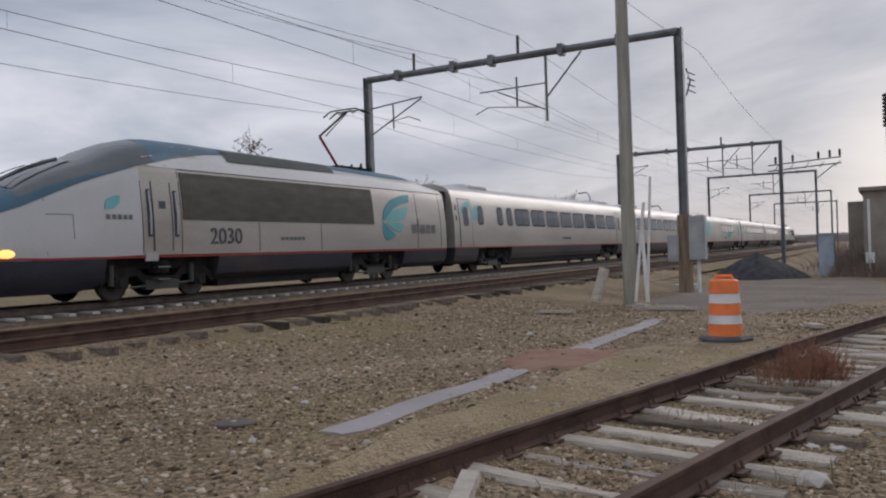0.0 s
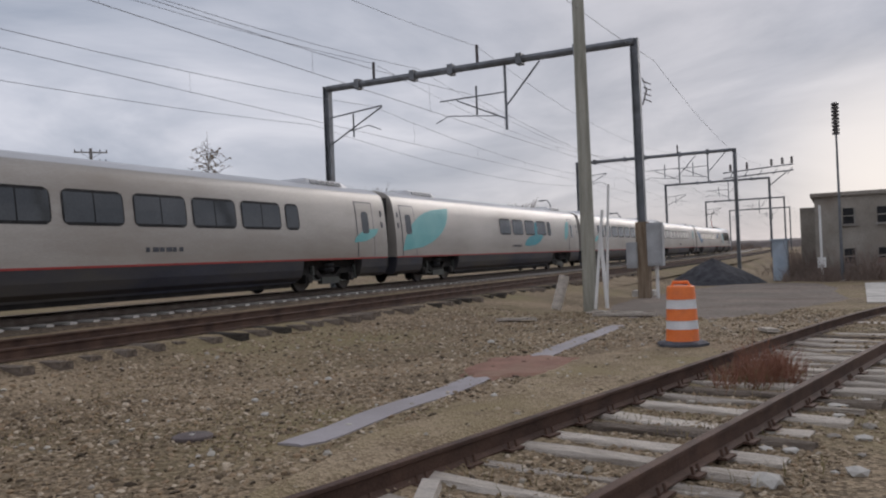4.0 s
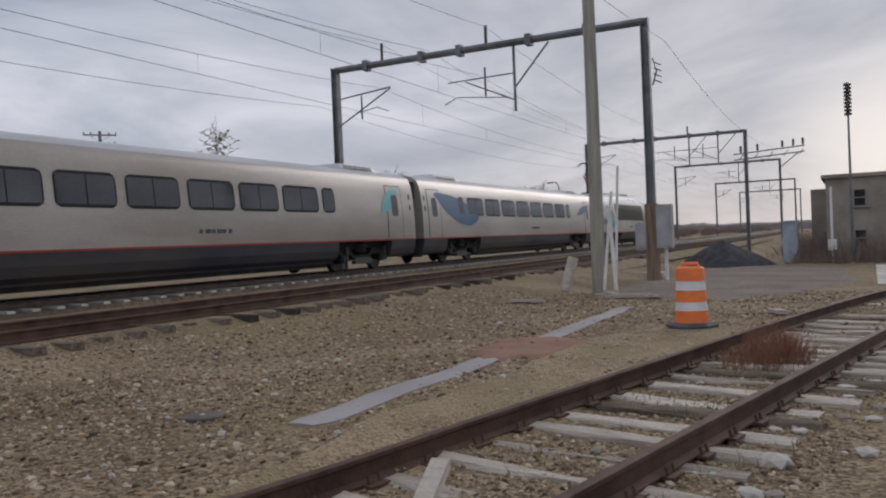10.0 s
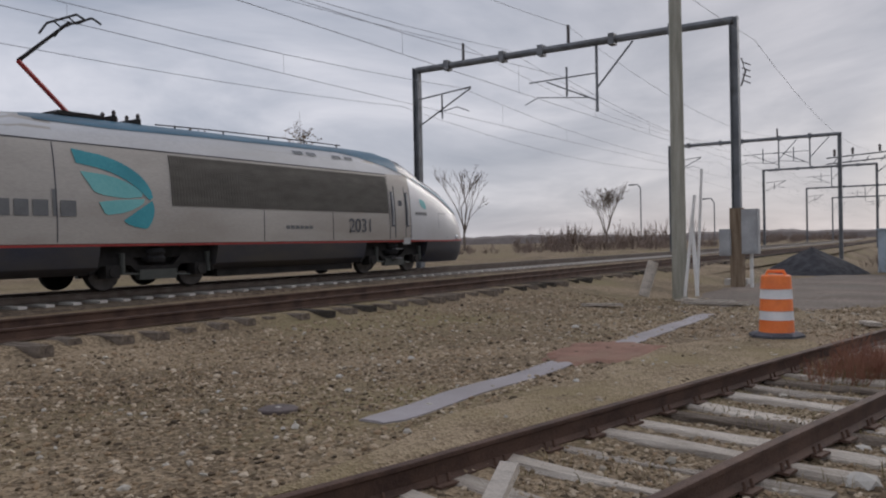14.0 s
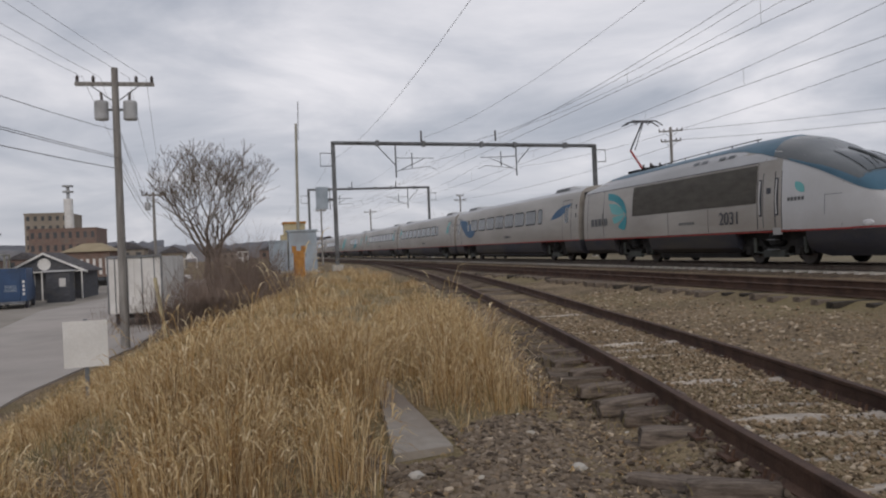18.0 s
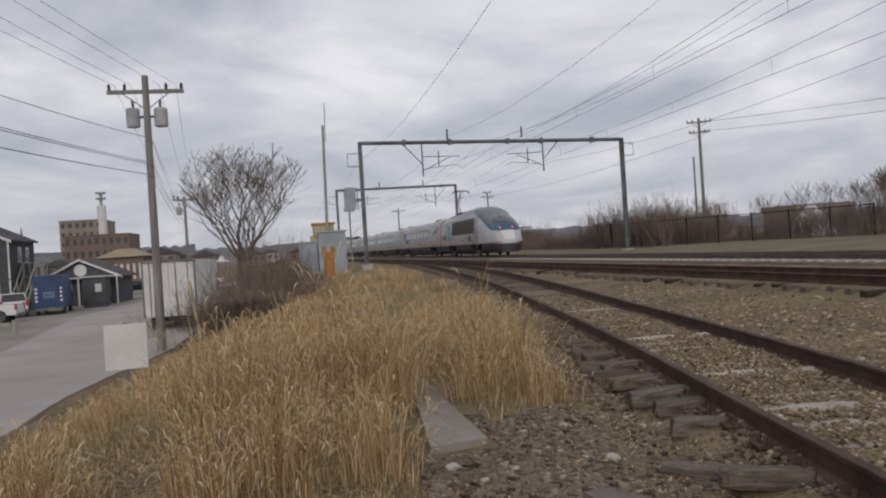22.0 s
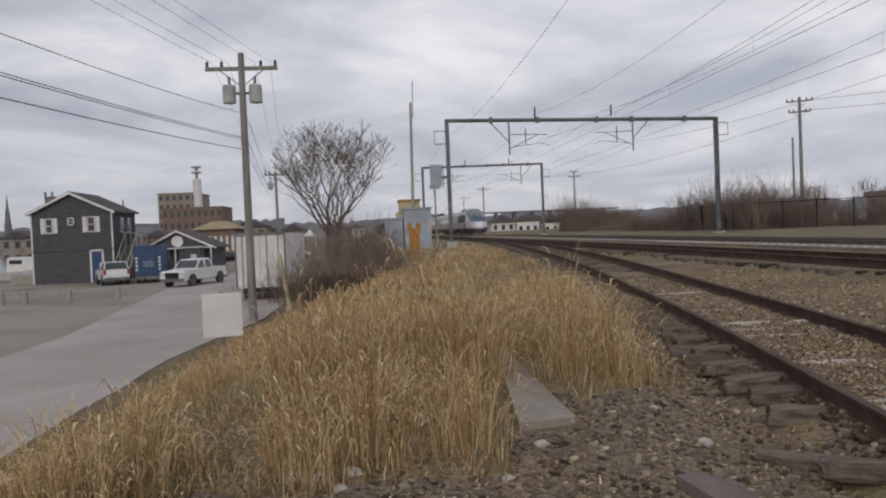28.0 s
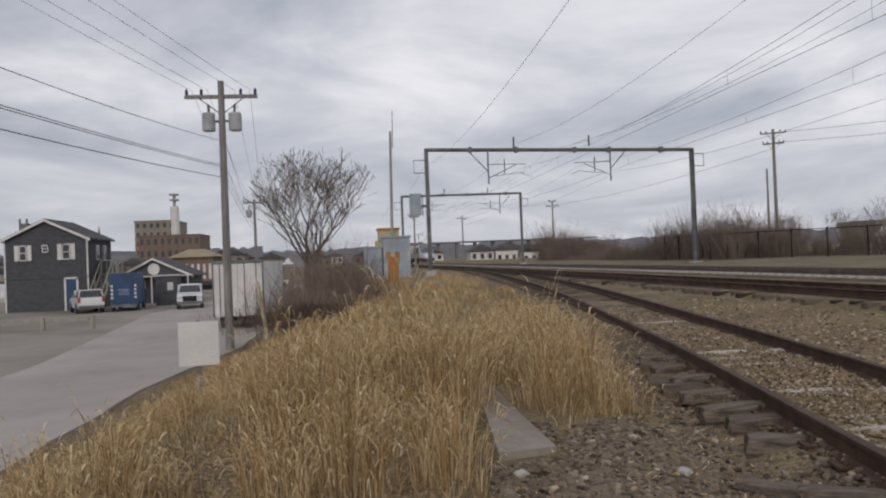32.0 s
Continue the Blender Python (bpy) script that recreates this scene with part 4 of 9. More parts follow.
        fill(bm, [(15.35 + dx, s * (loco_y(15.4 + dx, z) + 0.028), z) for dx, z in ((0.0, 3.75), (0.38, 3.68), (0.34, 3.9), (0.05, 3.95))])
        part("cab_side_light", bm, M["white"], car)
        # wing emblem, bars for the name, fleet number
        def wing(u, v):
            return (2.8 + 2.08 * u, 1.5 + 1.8 * v)
        for pts, m in (((((0.0, 1.0), (0.45, 0.98), (0.95, 0.8), (1.0, 0.42)), ((0.95, 0.38), (0.7, 0.68), (0.4, 0.78), (0.04, 0.82))), "teal"),
                       ((((0.08, 0.72), (0.45, 0.72), (0.7, 0.62), (0.86, 0.48)), ((0.84, 0.42), (0.62, 0.38), (0.42, 0.40), (0.24, 0.46))), "aqua"),
                       ((((0.28, 0.34), (0.5, 0.37), (0.72, 0.39), (0.88, 0.40)), ((0.86, 0.34), (0.7, 0.22), (0.52, 0.17), (0.36, 0.18))), "aqua"),
                       ((((0.98, 0.38), (1.04, 0.28), (1.0, 0.1), (0.9, 0.0)), ((0.88, 0.0), (0.76, 0.0), (0.66, 0.04), (0.58, 0.1))), "teal")):
            outline = []
            for b4 in pts:
                outline += bezier(*[wing(*q) for q in b4])
            bm = bmesh.new()
            side_shape(bm, outline, s, 0.016)
            part("emblem", bm, M[m], car, m + " wing emblem")
        bm = bmesh.new()
        outline = bezier((16.55, 2.64), (16.75, 2.66), (17.0, 2.55), (16.98, 2.35)) + bezier((16.98, 2.3), (16.8, 2.26), (16.65, 2.35), (16.55, 2.5))
        fill(bm, [(x, s * (loco_y(x, z) + 0.014), z) for x, z in outline])
        part("emblem", bm, M["aqua"], car, "small aqua wing emblem")
        for x, w, za, zb in ((0.95, 0.36, 1.76, 2.12), (1.4, 0.32, 1.76, 2.12), (1.81, 0.35, 1.76, 2.12), (2.26, 0.08, 1.76, 2.36), (2.44, 0.38, 1.76, 2.12)):
            bm = bmesh.new()
            side_shape(bm, [(x, za), (x + w, za), (x + w, zb), (x, zb)], s, 0.016)
            part("lettering", bm, M["lettering"], car)
        for k in range(5):
            bm = bmesh.new()
            x = 16.22 + k * 0.16
            fill(bm, [(a, s * (loco_y(a, z) + 0.014), z) for a, z in ((x, 2.05), (x + 0.11, 2.05), (x + 0.11, 2.17), (x, 2.17))])
            part("lettering", bm, M["lettering"], car)
        for k in range(6):
            bm = bmesh.new()
            side_patch(bm, 9.5 + k * 0.2, 9.64 + k * 0.2, 1.52, 1.62, s, 0.016, n=1)
            part("lettering", bm, M["lettering"], car)
        cu = bpy.data.curves.new("fleet_number", 'FONT')
        cu.body, cu.size, cu.extrude = number, 0.64, 0.004
        cu.align_x = 'CENTER'
        ob = new("fleet_number", cu)
        ob.parent = car
        ob.matrix_basis = pose(13.0, s * (side_y(1.6) + 0.02), 1.43, 90, 0, 0 if s < 0 else 180)
        cu.materials.append(M["ink"])
        # headlamp low on the side of the nose
        bm = bmesh.new()
        lathe(bm, ((0.01, -0.06), (0.09, -0.05), (0.10, 0.0), (0.07, 0.035), (0.01, 0.045)), (0, 0, 0), 14, 'y')
        for v_ in bm.verts:
            v_.co.x *= 1.9
            v_.co.y *= s
        o = part("headlight", bm, M["headlamp"] if lead else M["lens"], car, "amber oval headlamp" if lead else "unlit oval headlamp")
        o.matrix_basis = pose(19.42, s * (loco_y(19.42, 1.22) + 0.005), 1.24, 0, 0, -s * 17)
        bm = bmesh.new()
        lathe(bm, ((0.01, -0.03), (0.07, -0.02), (0.07, 0.02), (0.01, 0.05)), (0, 0, 0), 12, 'x')
        o = part("marker_light", bm, M["lens"] if lead else M["tail_lamp"], car, "" if lead else "lit red tail lamp")
        o.matrix_basis = pose(19.6, s * 0.55, 2.33, 0, -40, s * 20)
    # roof lines, pipes and hatches
    bm = bmesh.new()
    tube(bm, [(5.9, -0.35, 4.28), (7.5, -0.4, 4.33), (10, -0.4, 4.38), (13.4, -0.4, 4.41)], 0.018, 5)
    part("roof_cable", bm, M["bogie"], car)
    for x in (6.5, 8.2, 10, 11.6, 13.2):
        bm = bmesh.new()
        tube(bm, [(x, -0.4, 4.2), (x, -0.4, 4.28 + 0.017 * (x - 5.9) + 0.03)], 0.025, 5)
        part("cable_stand", bm, M["bogie"], car)
    if lead:
        # the side that faces the near track
        bm = bmesh.new()
        cover(bm, [7.35, 9, 10.8, 12.55], lambda x: 3.80 + 0.03 * (12.55 - x) / 5, 0.03, 4, lambda x: 4.17, 1)
        part("shoulder_panel", bm, M["shoulder"], car, "long dark panel let into the roof shoulder", True)
    else:
        for x in (10.2, 10.8, 12.0, 12.6):
            bm = bmesh.new()
            cover(bm, [x, x + 0.42], lambda x: 3.78, 0.02, 2, lambda x: 3.90, -1)
            part("roof_vent", bm, M["galv"], car)
    f = -1 if lead else 1
    base, knee, head, zk, zh = (5.48, 6.54, 4.84, 5.35, 6.47) if lead else (3.7, 2.45, 3.75, 5.4, 6.55)
    for sx in ((4.6, 5.3) if not lead else (4.0, 4.6)):
        bm = bmesh.new()
        box(bm, sx - 0.06, sx + 0.06, -0.5, 0.5, 4.18, 4.34)
        o = part("roof_beam", bm, M["bogie"], car)
        for y in (-0.45, 0.0, 0.45):
            bm = bmesh.new()
            lathe(bm, ((0.03, 0), (0.06, 0.02), (0.04, 0.05), (0.06, 0.08), (0.03, 0.14)), (sx, y, 4.34), 8)
            part("roof_insulator", bm, M["ceramic"], o)
    bm = bmesh.new()
    tube(bm, [(base, 0, 4.30), (knee, 0, zk)], 0.055, 6)
    part("lower_arm", bm, M["red_line"], car, "dull red lower pantograph arm")
    bm = bmesh.new()
    tube(bm, [(knee, 0, zk), (head, 0, zh)], 0.04, 6)
    part("upper_arm", bm, M["bogie"], car)
    bm = bmesh.new()
    tube(bm, [(knee + f * 0.12, 0.18, zk), (head, 0.05, zh - 0.03)], 0.02, 5)
    part("tie_rod", bm, M["bogie"], car)
    for dx in (-0.2, 0.2):
        bm = bmesh.new()
        tube(bm, [(head + dx, -0.95, zh - 0.15), (head + dx, -0.6, zh + 0.05), (head + dx, 0.6, zh + 0.05), (head + dx, 0.95, zh - 0.15)], 0.03, 5)
        part("collector_strip", bm, M["bogie"], car)
    for y in (-0.3, 0.3):
        bm = bmesh.new()
        tube(bm, [(head - 0.2, y, zh + 0.03), (head, y, zh - 0.09), (head + 0.2, y, zh + 0.03)], 0.02, 5)
        part("head_spring", bm, M["bogie"], car)
    bm = bmesh.new()
    box(bm, base - 0.6, base + 0.6, -0.5, 0.5, 4.2, 4.3)
    part("pantograph_base", bm, M["bogie"], car)
    bm = bmesh.new()
    box(bm, -0.35, 0.2, -1.12, 1.12, 0.7, 3.6)
    part("bellows", bm, M["black"], car)
    return car


CARS = []


def build_train():
    lead = power_car("2030", True, "silver and blue streamlined power car with a lit amber headlamp")
    CARS.append((lead, -1))
    w = WINDOWS
    ODD = [(2.38, 2.9), (4.5, 5.08), (5.65, 6.22)] + [(6.65 + 2.14 * k, 8.42 + 2.14 * k) for k in range(8)]
    kinds = [
        (ODD, [(leaf(1.7, 2.5, 2.3, 3.1), "aqua"), (leaf(0.6, 1.7, 2.6, 3.25), "aqua")], "silver coach with a row of square windows and aqua leaf marks"),
        (w, [(leaf(23.4, 25.2, 1.75, 2.3), "aqua")], "silver coach with eight wide windows and a small aqua leaf"),
        ([(11.5, 13.02), (13.41, 14.96), (15.41, 16.94), (17.39, 19.02), (19.4, 19.95)], [(leaf(0.5, 5.2, 1.4, 3.35), "aqua"), (bezier((15.0, 1.55), (15.4, 2.1), (16.6, 2.3), (18.4, 2.2)) + bezier((18.4, 2.2), (18.2, 1.8), (17.0, 1.45), (15.0, 1.55))[1:-1], "teal"), (bezier((16.9, 2.1), (16.9, 2.6), (17.1, 2.9), (17.2, 3.0)) + [(17.36, 3.0), (17.36, 2.1)], "teal"), (leaf(22.7, 23.8, 1.9, 3.2), "aqua")], "silver cafe coach with few windows and large teal leaves"),
        (ODD, [(leaf(3.4, 4.5, 1.8, 2.3), "aqua"), (leaf(23.4, 24.4, 2.0, 3.2), "aqua"), (leaf(0.7, 2.3, 2.4, 3.25), "aqua")], "silver coach with eight wide windows and pale aqua leaves"),
        (w, [(leaf(1.1, 2.3, 2.4, 3.25), "aqua"), (leaf(23.2, 24.6, 2.2, 3.25), "aqua")], "silver coach with eight wide windows and aqua door leaves"),
        ([(3.65, 4.2)] + [(4.68 + 2.15 * k, 6.45 + 2.15 * k) for k in range(7)] + [(19.8, 20.45)], [(bezier((1.15, 3.2), (2.5, 3.3), (4.8, 2.9), (5.9, 2.1)) + bezier((5.9, 2.1), (5.2, 1.5), (3.6, 1.35), (1.15, 3.1)), "navy"), (bezier((21.9, 2.35), (22.6, 2.9), (23.6, 3.1), (24.9, 3.12)) + bezier((24.9, 3.12), (24.5, 2.75), (23.4, 2.35), (21.9, 2.35))[1:-1], "navy")], "silver first-class coach with a large navy leaf"),
    ]
    for wins, dec, lab in kinds:
        CARS.append((coach(wins, dec, lab), 1))
    tail = power_car("2031", False, "silver and blue streamlined power car trailing the train")
    CARS.append((tail, 1))


build_train()


# ---- overhead line ----
def post(bm, x, y, z0, z1, w=0.30):
    """A wide-flange steel post."""
    t = 0.03
    box(bm, x - w / 2, x + w / 2, y - w / 2, y - w / 2 + t, z0, z1)
    box(bm, x - w / 2, x + w / 2, y + w / 2 - t, y + w / 2, z0, z1)
    box(bm, x - 0.012, x + 0.012, y - w / 2 + t, y + w / 2 - t, z0, z1)


def dropper(bm, x, y, top, s):
    """A hanger under the beam with its brace and registration arm reaching s along y."""
    tube(bm, [(x, y, top), (x, y, top - 2.7)], 0.06, 6)
    tube(bm, [(x, y - s * 1.5, top - 0.1), (x, y, top - 1.75)], 0.04, 5)
    tube(bm, [(x, y, top - 1.15), (x, y + s * 3.0, top - 1.2)], 0.03, 5)
    tube(bm, [(x, y, top - 2.25), (x, y + s * 2.2, top - 1.25)], 0.03, 5)
    tube(bm, [(x, y + s * 1.3, top - 0.75), (x, y + s * 1.3, top - 1.95)], 0.045, 6)
    tube(bm, [(x, y + s * 0.3, top - 2.1), (x, y + s * 2.6, top - 1.85), (x, y + s * 3.2, top - 2.1)], 0.022, 5)


def cantilever(bm, x, y, z, s):
    """An arm pair on a post reaching s along y."""
    tube(bm, [(x, y, z), (x, y + s * 2.7, z + 0.25)], 0.035, 5)
    tube(bm, [(x, y, z - 1.2), (x, y + s * 2.7, z + 0.2)], 0.035, 5)
    tube(bm, [(x, y + s * 1.2, z + 0.05), (x, y + s * 1.2, z - 1.0)], 0.04, 5)
    tube(bm, [(x, y + s * 1.0, z - 0.7), (x, y + s * 2.0, z - 0.55), (x, y + s * 2.6, z - 0.8)], 0.022, 5)


def gantry(x, y0, y1, h, drops=(), arms=(), masts=(), base0=-0.5, base1=-0.3, brackets=False, label="", h1=None):
    g = thing("overhead_line_gantry", label or "grey steel portal gantry carrying the overhead line", "gantry", "gantries over the tracks")
    h1 = h if h1 is None else h1
    for y, b, t in ((y0, base0, h), (y1, base1, h1)):
        bm = bmesh.new()
        post(bm, x, y, b, t)
        p = part("post", bm, M["galv"], g)
        bm = bmesh.new()
        box(bm, x - 0.4, x + 0.4, y - 0.4, y + 0.4, b - 0.6, b + 0.25)
        part("footing", bm, M["concrete"], p)
    bm = bmesh.new()
    t = 0.14
    tilt = (h1 - h)
    tube(bm, [(x, y0, h - 0.12), (x, (y0 + y1) / 2, h + tilt / 2 - 0.12), (x, y1, h + tilt - 0.12)], 0.15, 8)
    beam = part("beam", bm, M["galv"], g)
    for f in (0.16, 0.33, 0.55, 0.68, 0.88):
        y = y0 + (y1 - y0) * f
        bm = bmesh.new()
        box(bm, x - 0.2, x + 0.2, y - 0.12, y + 0.12, h + tilt * f - 0.34, h + tilt * f + 0.1)
        part("collar", bm, M["galv"], beam)
    for y, s in drops:
        bm = bmesh.new()
        dropper(bm, x, y, h - 0.2, s)
        part("registration_arm", bm, M["galv"], g)
    for y, z, s in arms:
        bm = bmesh.new()
        cantilever(bm, x, y, z, s)
        part("cantilever_arm", bm, M["galv"], g)
    for y in masts:
        bm = bmesh.new()
        tube(bm, [(x, y, h - 0.1), (x, y, h + 0.75)], 0.07, 6)
        part("insulator", bm, M["ceramic"], g)
    if brackets:
        for y, s in ((y0, -1), (y1, 1)):
            bm = bmesh.new()
            tube(bm, [(x, y, h - 0.9), (x, y + s * 1.0, h - 0.9), (x, y + s * 1.0, h - 1.9), (x, y, h - 1.9)], 0.042, 5)
            part("side_bracket", bm, M["galv"], g)
    return g


gantry(30.5, 6.7, 20.7, 9.05, [(12.0, 1)], [(20.55, 7.6, -1)], (18.2, 13.2), -0.75, -0.4)
gantry(75, 8.1, 22.4, 9.7, [(12.9, 1), (10.4, 1)], [(22.3, 8.2, -1)], (13,), -1.4, -0.5)
gantry(120, 8.6, 22.7, 10.5, [(14, 1)], [(22.5, 8.6, -1)], (), -1.4, -0.5)
sw = thing("line_switch_platform", "grey steel switch platform with insulators on top of a far gantry", "switchgear")
bm = bmesh.new()
for z in (10.7, 11.5):
    tube(bm, [(120, 14.6, z), (120, 5.4, z + 0.5)], 0.09, 5)
part("truss", bm, M["galv"], sw)
for k in range(5):
    bm = bmesh.new()
    y_ = 13.8 - 1.9 * k
    tube(bm, [(120, y_, 10.7), (120, y_ - 0.6, 11.55)], 0.05, 4)
    part("lattice", bm, M["galv"], sw)
for y_ in (5.6, 6.8, 8.2, 11.4, 13.6):
    bm = bmesh.new()
    lathe(bm, ((0.10, 0), (0.2, 0.15), (0.12, 0.3), (0.2, 0.45), (0.12, 0.6), (0.2, 0.75), (0.08, 0.95)), (120, y_, 11.7 + (13.6 - y_) * 0.055), 8)
    part("insulator", bm, M["ceramic"], sw)
bm = bmesh.new()
tube(bm, [(120, 8.6, 9.2), (120, 6.2, 11.1)], 0.07, 5)
part("brace", bm, M["galv"], sw)
gantry(168, 9.5, 24, 10.3, [(14, 1)], [(23.8, 8.6, -1)], (), -1.4, -0.5)
gantry(215, 11, 25, 10.3, [(15, 1)], [(24.8, 8.6, -1)], (), -1.4, -0.5)
gantry(-62, 6.15, 27.7, 9.55, [(11.0, 1), (20.9, -1)], [], (13.1, 19.2), -0.2, -0.3, True, "tall grey steel portal gantry spanning the main line beside the cabinets", 9.1)
gantry(-108, 7.2, 23.5, 9.6, [(20.6, -1), (10.0, 1)], [], (13, 19), -0.3, -0.3, True)
g0 = thing("overhead_line_mast", "grey steel mast with a long cantilever beam over the main line", "gantry", "gantries over the tracks")
bm = bmesh.new()
post(bm, -14.75, 20.3, -0.35, 9.2, 0.34)
p_ = part("post", bm, M["galv"], g0)
bm = bmesh.new()
box(bm, -15.15, -14.35, 19.9, 20.7, -0.9, -0.1)
part("footing", bm, M["concrete"], p_)
bm = bmesh.new()
tube(bm, [(-14.75, 20.3, 8.95), (-14.75, 8.6, 9.15)], 0.16, 8)
part("beam", bm, M["galv"], g0)
for z in (7.6, 6.3):
    bm = bmesh.new()
    box(bm, -15.0, -14.5, 20.06, 20.54, z, z + 0.14)
    part("collar", bm, M["galv"], g0)
bm = bmesh.new()
dropper(bm, -14.75, 11.9, 8.9, 1)
part("registration_arm", bm, M["galv"], g0)
bm = bmesh.new()
cantilever(bm, -14.75, 20.2, 7.7, -1)
part("cantilever_arm", bm, M["galv"], g0)


# ---- wires ----
def wire(name, label, pts, sag, r, mat_="wire", hangers=None, cat="wire"):
    """A line through supports with sag in each span."""
    bm = bmesh.new()
    path = []
    for (xa, ya, za), (xb, yb, zb) in zip(pts, pts[1:]):
        for k in range(12):
            t = k / 12
            path.append((xa + (xb - xa) * t, ya + (yb - ya) * t, za + (zb - za) * t - 4 * sag * t * (1 - t)))
    path.append(pts[-1])
    tube(bm, path, r, 4)
    w = solid(name, bm, M[mat_], label, cat)
    if hangers:
        for i, (x, y, z) in enumerate(path):
            if i % 2 == 1:
                bm = bmesh.new()
                tube(bm, [(x, y, z), (x, y, hangers)], r * 0.6, 3)
                part("hanger", bm, M[mat_], w)
    return w


SUP = (-205, -156, -108, -62, -14.75, 30.5, 75, 120, 168, 215, 262)
for yc, zc in ((13.4, 6.55), (18.1, 6.6)):
    st = [(x, yc + bend(x) + (0.2 if i % 2 else -0.2), zc) for i, x in enumerate(SUP)]
    wire("contact_wire", "thin grey contact wire over the track", st, 0.02, 0.009)
    wire("messenger_wire", "thin grey messenger wire with droppers", [(x, y, z + 1.25) for x, y, z in st], 0.85, 0.009, hangers=zc)
for y, z, sag in ((13.2, 9.75, 1.0), (18.2, 9.75, 1.0), (6.0, 8.1, 0.9), (21.6, 7.4, 0.8), (16.0, 9.2, 1.1)):
    wire("feeder_wire", "grey feeder cable strung between gantries", [(x, y + bend(x), z) for x in SUP], sag, 0.009)


# ---- poles ----
def utility_pole(x, y, z0, z1, arms, label, cans=0, lean=0.0, r=0.16, along=0.0):
    """A wooden pole with cross-arms at the heights given, insulators and transformer cans."""
    t = thing("utility_pole", label, "utility pole", at=pose(x, y, 0, 0, 0, along))
    bm = bmesh.new()
    tube(bm, [(0, 0, z0 - 0.5), (lean * 0.5, 0, (z0 + z1) / 2), (lean, 0, z1)], r, 12, r * 0.7)
    part("pole", bm, M["pole_wood" if not arms and z1 > 10 else "grey_wood"], t, smooth=True)
    for z, w in arms:
        bm = bmesh.new()
        box(bm, -0.06 + lean, 0.06 + lean, -w / 2, w / 2, z - 0.07, z + 0.07)
        a = part("cross_arm", bm, M["grey_wood"], t)
        for f in (-0.47, -0.27, 0.27, 0.47):
            bm = bmesh.new()
            lathe(bm, ((0.03, 0.0), (0.07, 0.05), (0.05, 0.1), (0.07, 0.15), (0.03, 0.24)), (lean, w * f, z + 0.07), 8)
            part("insulator", bm, M["ceramic"], a)
        bm = bmesh.new()
        for s in (-1, 1):
            tube(bm, [(lean, s * w * 0.33, z), (lean, 0, z - 0.7)], 0.02, 4)
        part("brace", bm, M["galv"], a)
    for k in range(cans):
        s = -1 if k == 0 else 1
        bm = bmesh.new()
        lathe(bm, ((0.01, 0), (0.22, 0.02), (0.25, 0.06), (0.25, 0.66), (0.22, 0.72), (0.05, 0.76)), (0.0, s * 0.50, arms[0][0] - 1.35), 14)
        c = part("transformer", bm, M["can_grey"], t, "grey transformer can")
        bm = bmesh.new()
        tube(bm, [(0, s * 0.48, arms[0][0] - 0.6), (0, s * 0.5, arms[0][0] - 0.3)], 0.05, 6)
        part("bushing", bm, M["ceramic"], c)
        bm = bmesh.new()
        tube(bm, [(0, 0, arms[0][0] - 0.95), (0, s * 0.3, arms[0][0] - 0.95)], 0.05, 5)
        part("bracket", bm, M["galv"], c)
    return t


utility_pole(-31.65, -4.75, -2.4, 8.15, [(7.55, 2.75)], "grey weathered wooden utility pole with two transformers beside the street", 2, 0, 0.17)
utility_pole(-74.5, -8.5, -2.3, 7.0, [(6.7, 2.0)], "far wooden utility pole with a transformer", 1, 0, 0.16)
utility_pole(-78.5, 44, -0.4, 13.0, [(12.6, 2.5), (11.5, 2.1)], "tall wooden utility pole with two cross-arms behind the fence", 0, 0, 0.2, -28)
utility_pole(-77.5, 42.6, -0.4, 8.8, [], "short bare wooden pole beside the fence", 0, 0, 0.13)
utility_pole(-164.6, 42.6, -0.4, 12.1, [(11.0, 2.7), (12.0, 1.6)], "distant wooden utility pole", 0, 0, 0.2)
utility_pole(-190, 27.0, -0.4, 11.0, [(10.3, 3.0)], "distant wooden utility pole beyond the gantry", 0, 0, 0.2)
utility_pole(-95, 11.2 - 3.5, -0.4, 6.5, [(6.0, 1.2)], "short line-side pole with an arm", 0, 0, 0.12)
utility_pole(58, 68.8, -0.4, 13.8, [(13.4, 3.2), (12.4, 3.0)], "dark wooden utility pole behind the tracks", 0, 0, 0.22, 50)
utility_pole(20.9, 6.05, -0.9, 12.5, [], "bare pale wooden utility pole standing in the gravel", 0, 0.0, 0.20)
for d in (-1.1, -0.5, 0.5, 1.1):
    wire("power_line", "thin overhead power line", [(-140, -8 + d, 7), (-74.5, -8.5 + d * 0.7, 7.0), (-31.65, -4.75 + d, 7.8), (14, -13 + d, 9.0)], 0.5, 0.007)
for z, yy, sg, r in ((5.8, 0.1, 0.55, 0.010), (4.92, -0.1, 0.3, 0.011), (4.8, 0.1, 0.3, 0.011), (4.43, 0.0, 0.3, 0.013)):
    wire("telephone_cable", "black sagging telephone cable", [(-74.5, -8.5, z - 0.3), (-31.65, -4.75 + yy, z), (8, -9 + yy, z - 1.05)], sg, r)
wire("power_line", "thin overhead power line", [(-78.5, 44, 12.6), (-40, 75, 13)], 0.6, 0.02)
wire("power_line", "thin overhead power line", [(-78.5, 44, 11.6), (-40, 75, 12)], 0.8, 0.02)
wire("power_line", "thin overhead power line", [(-164.6, 42.6, 11.2), (-78.5, 44, 11.0)], 0.8, 0.02)


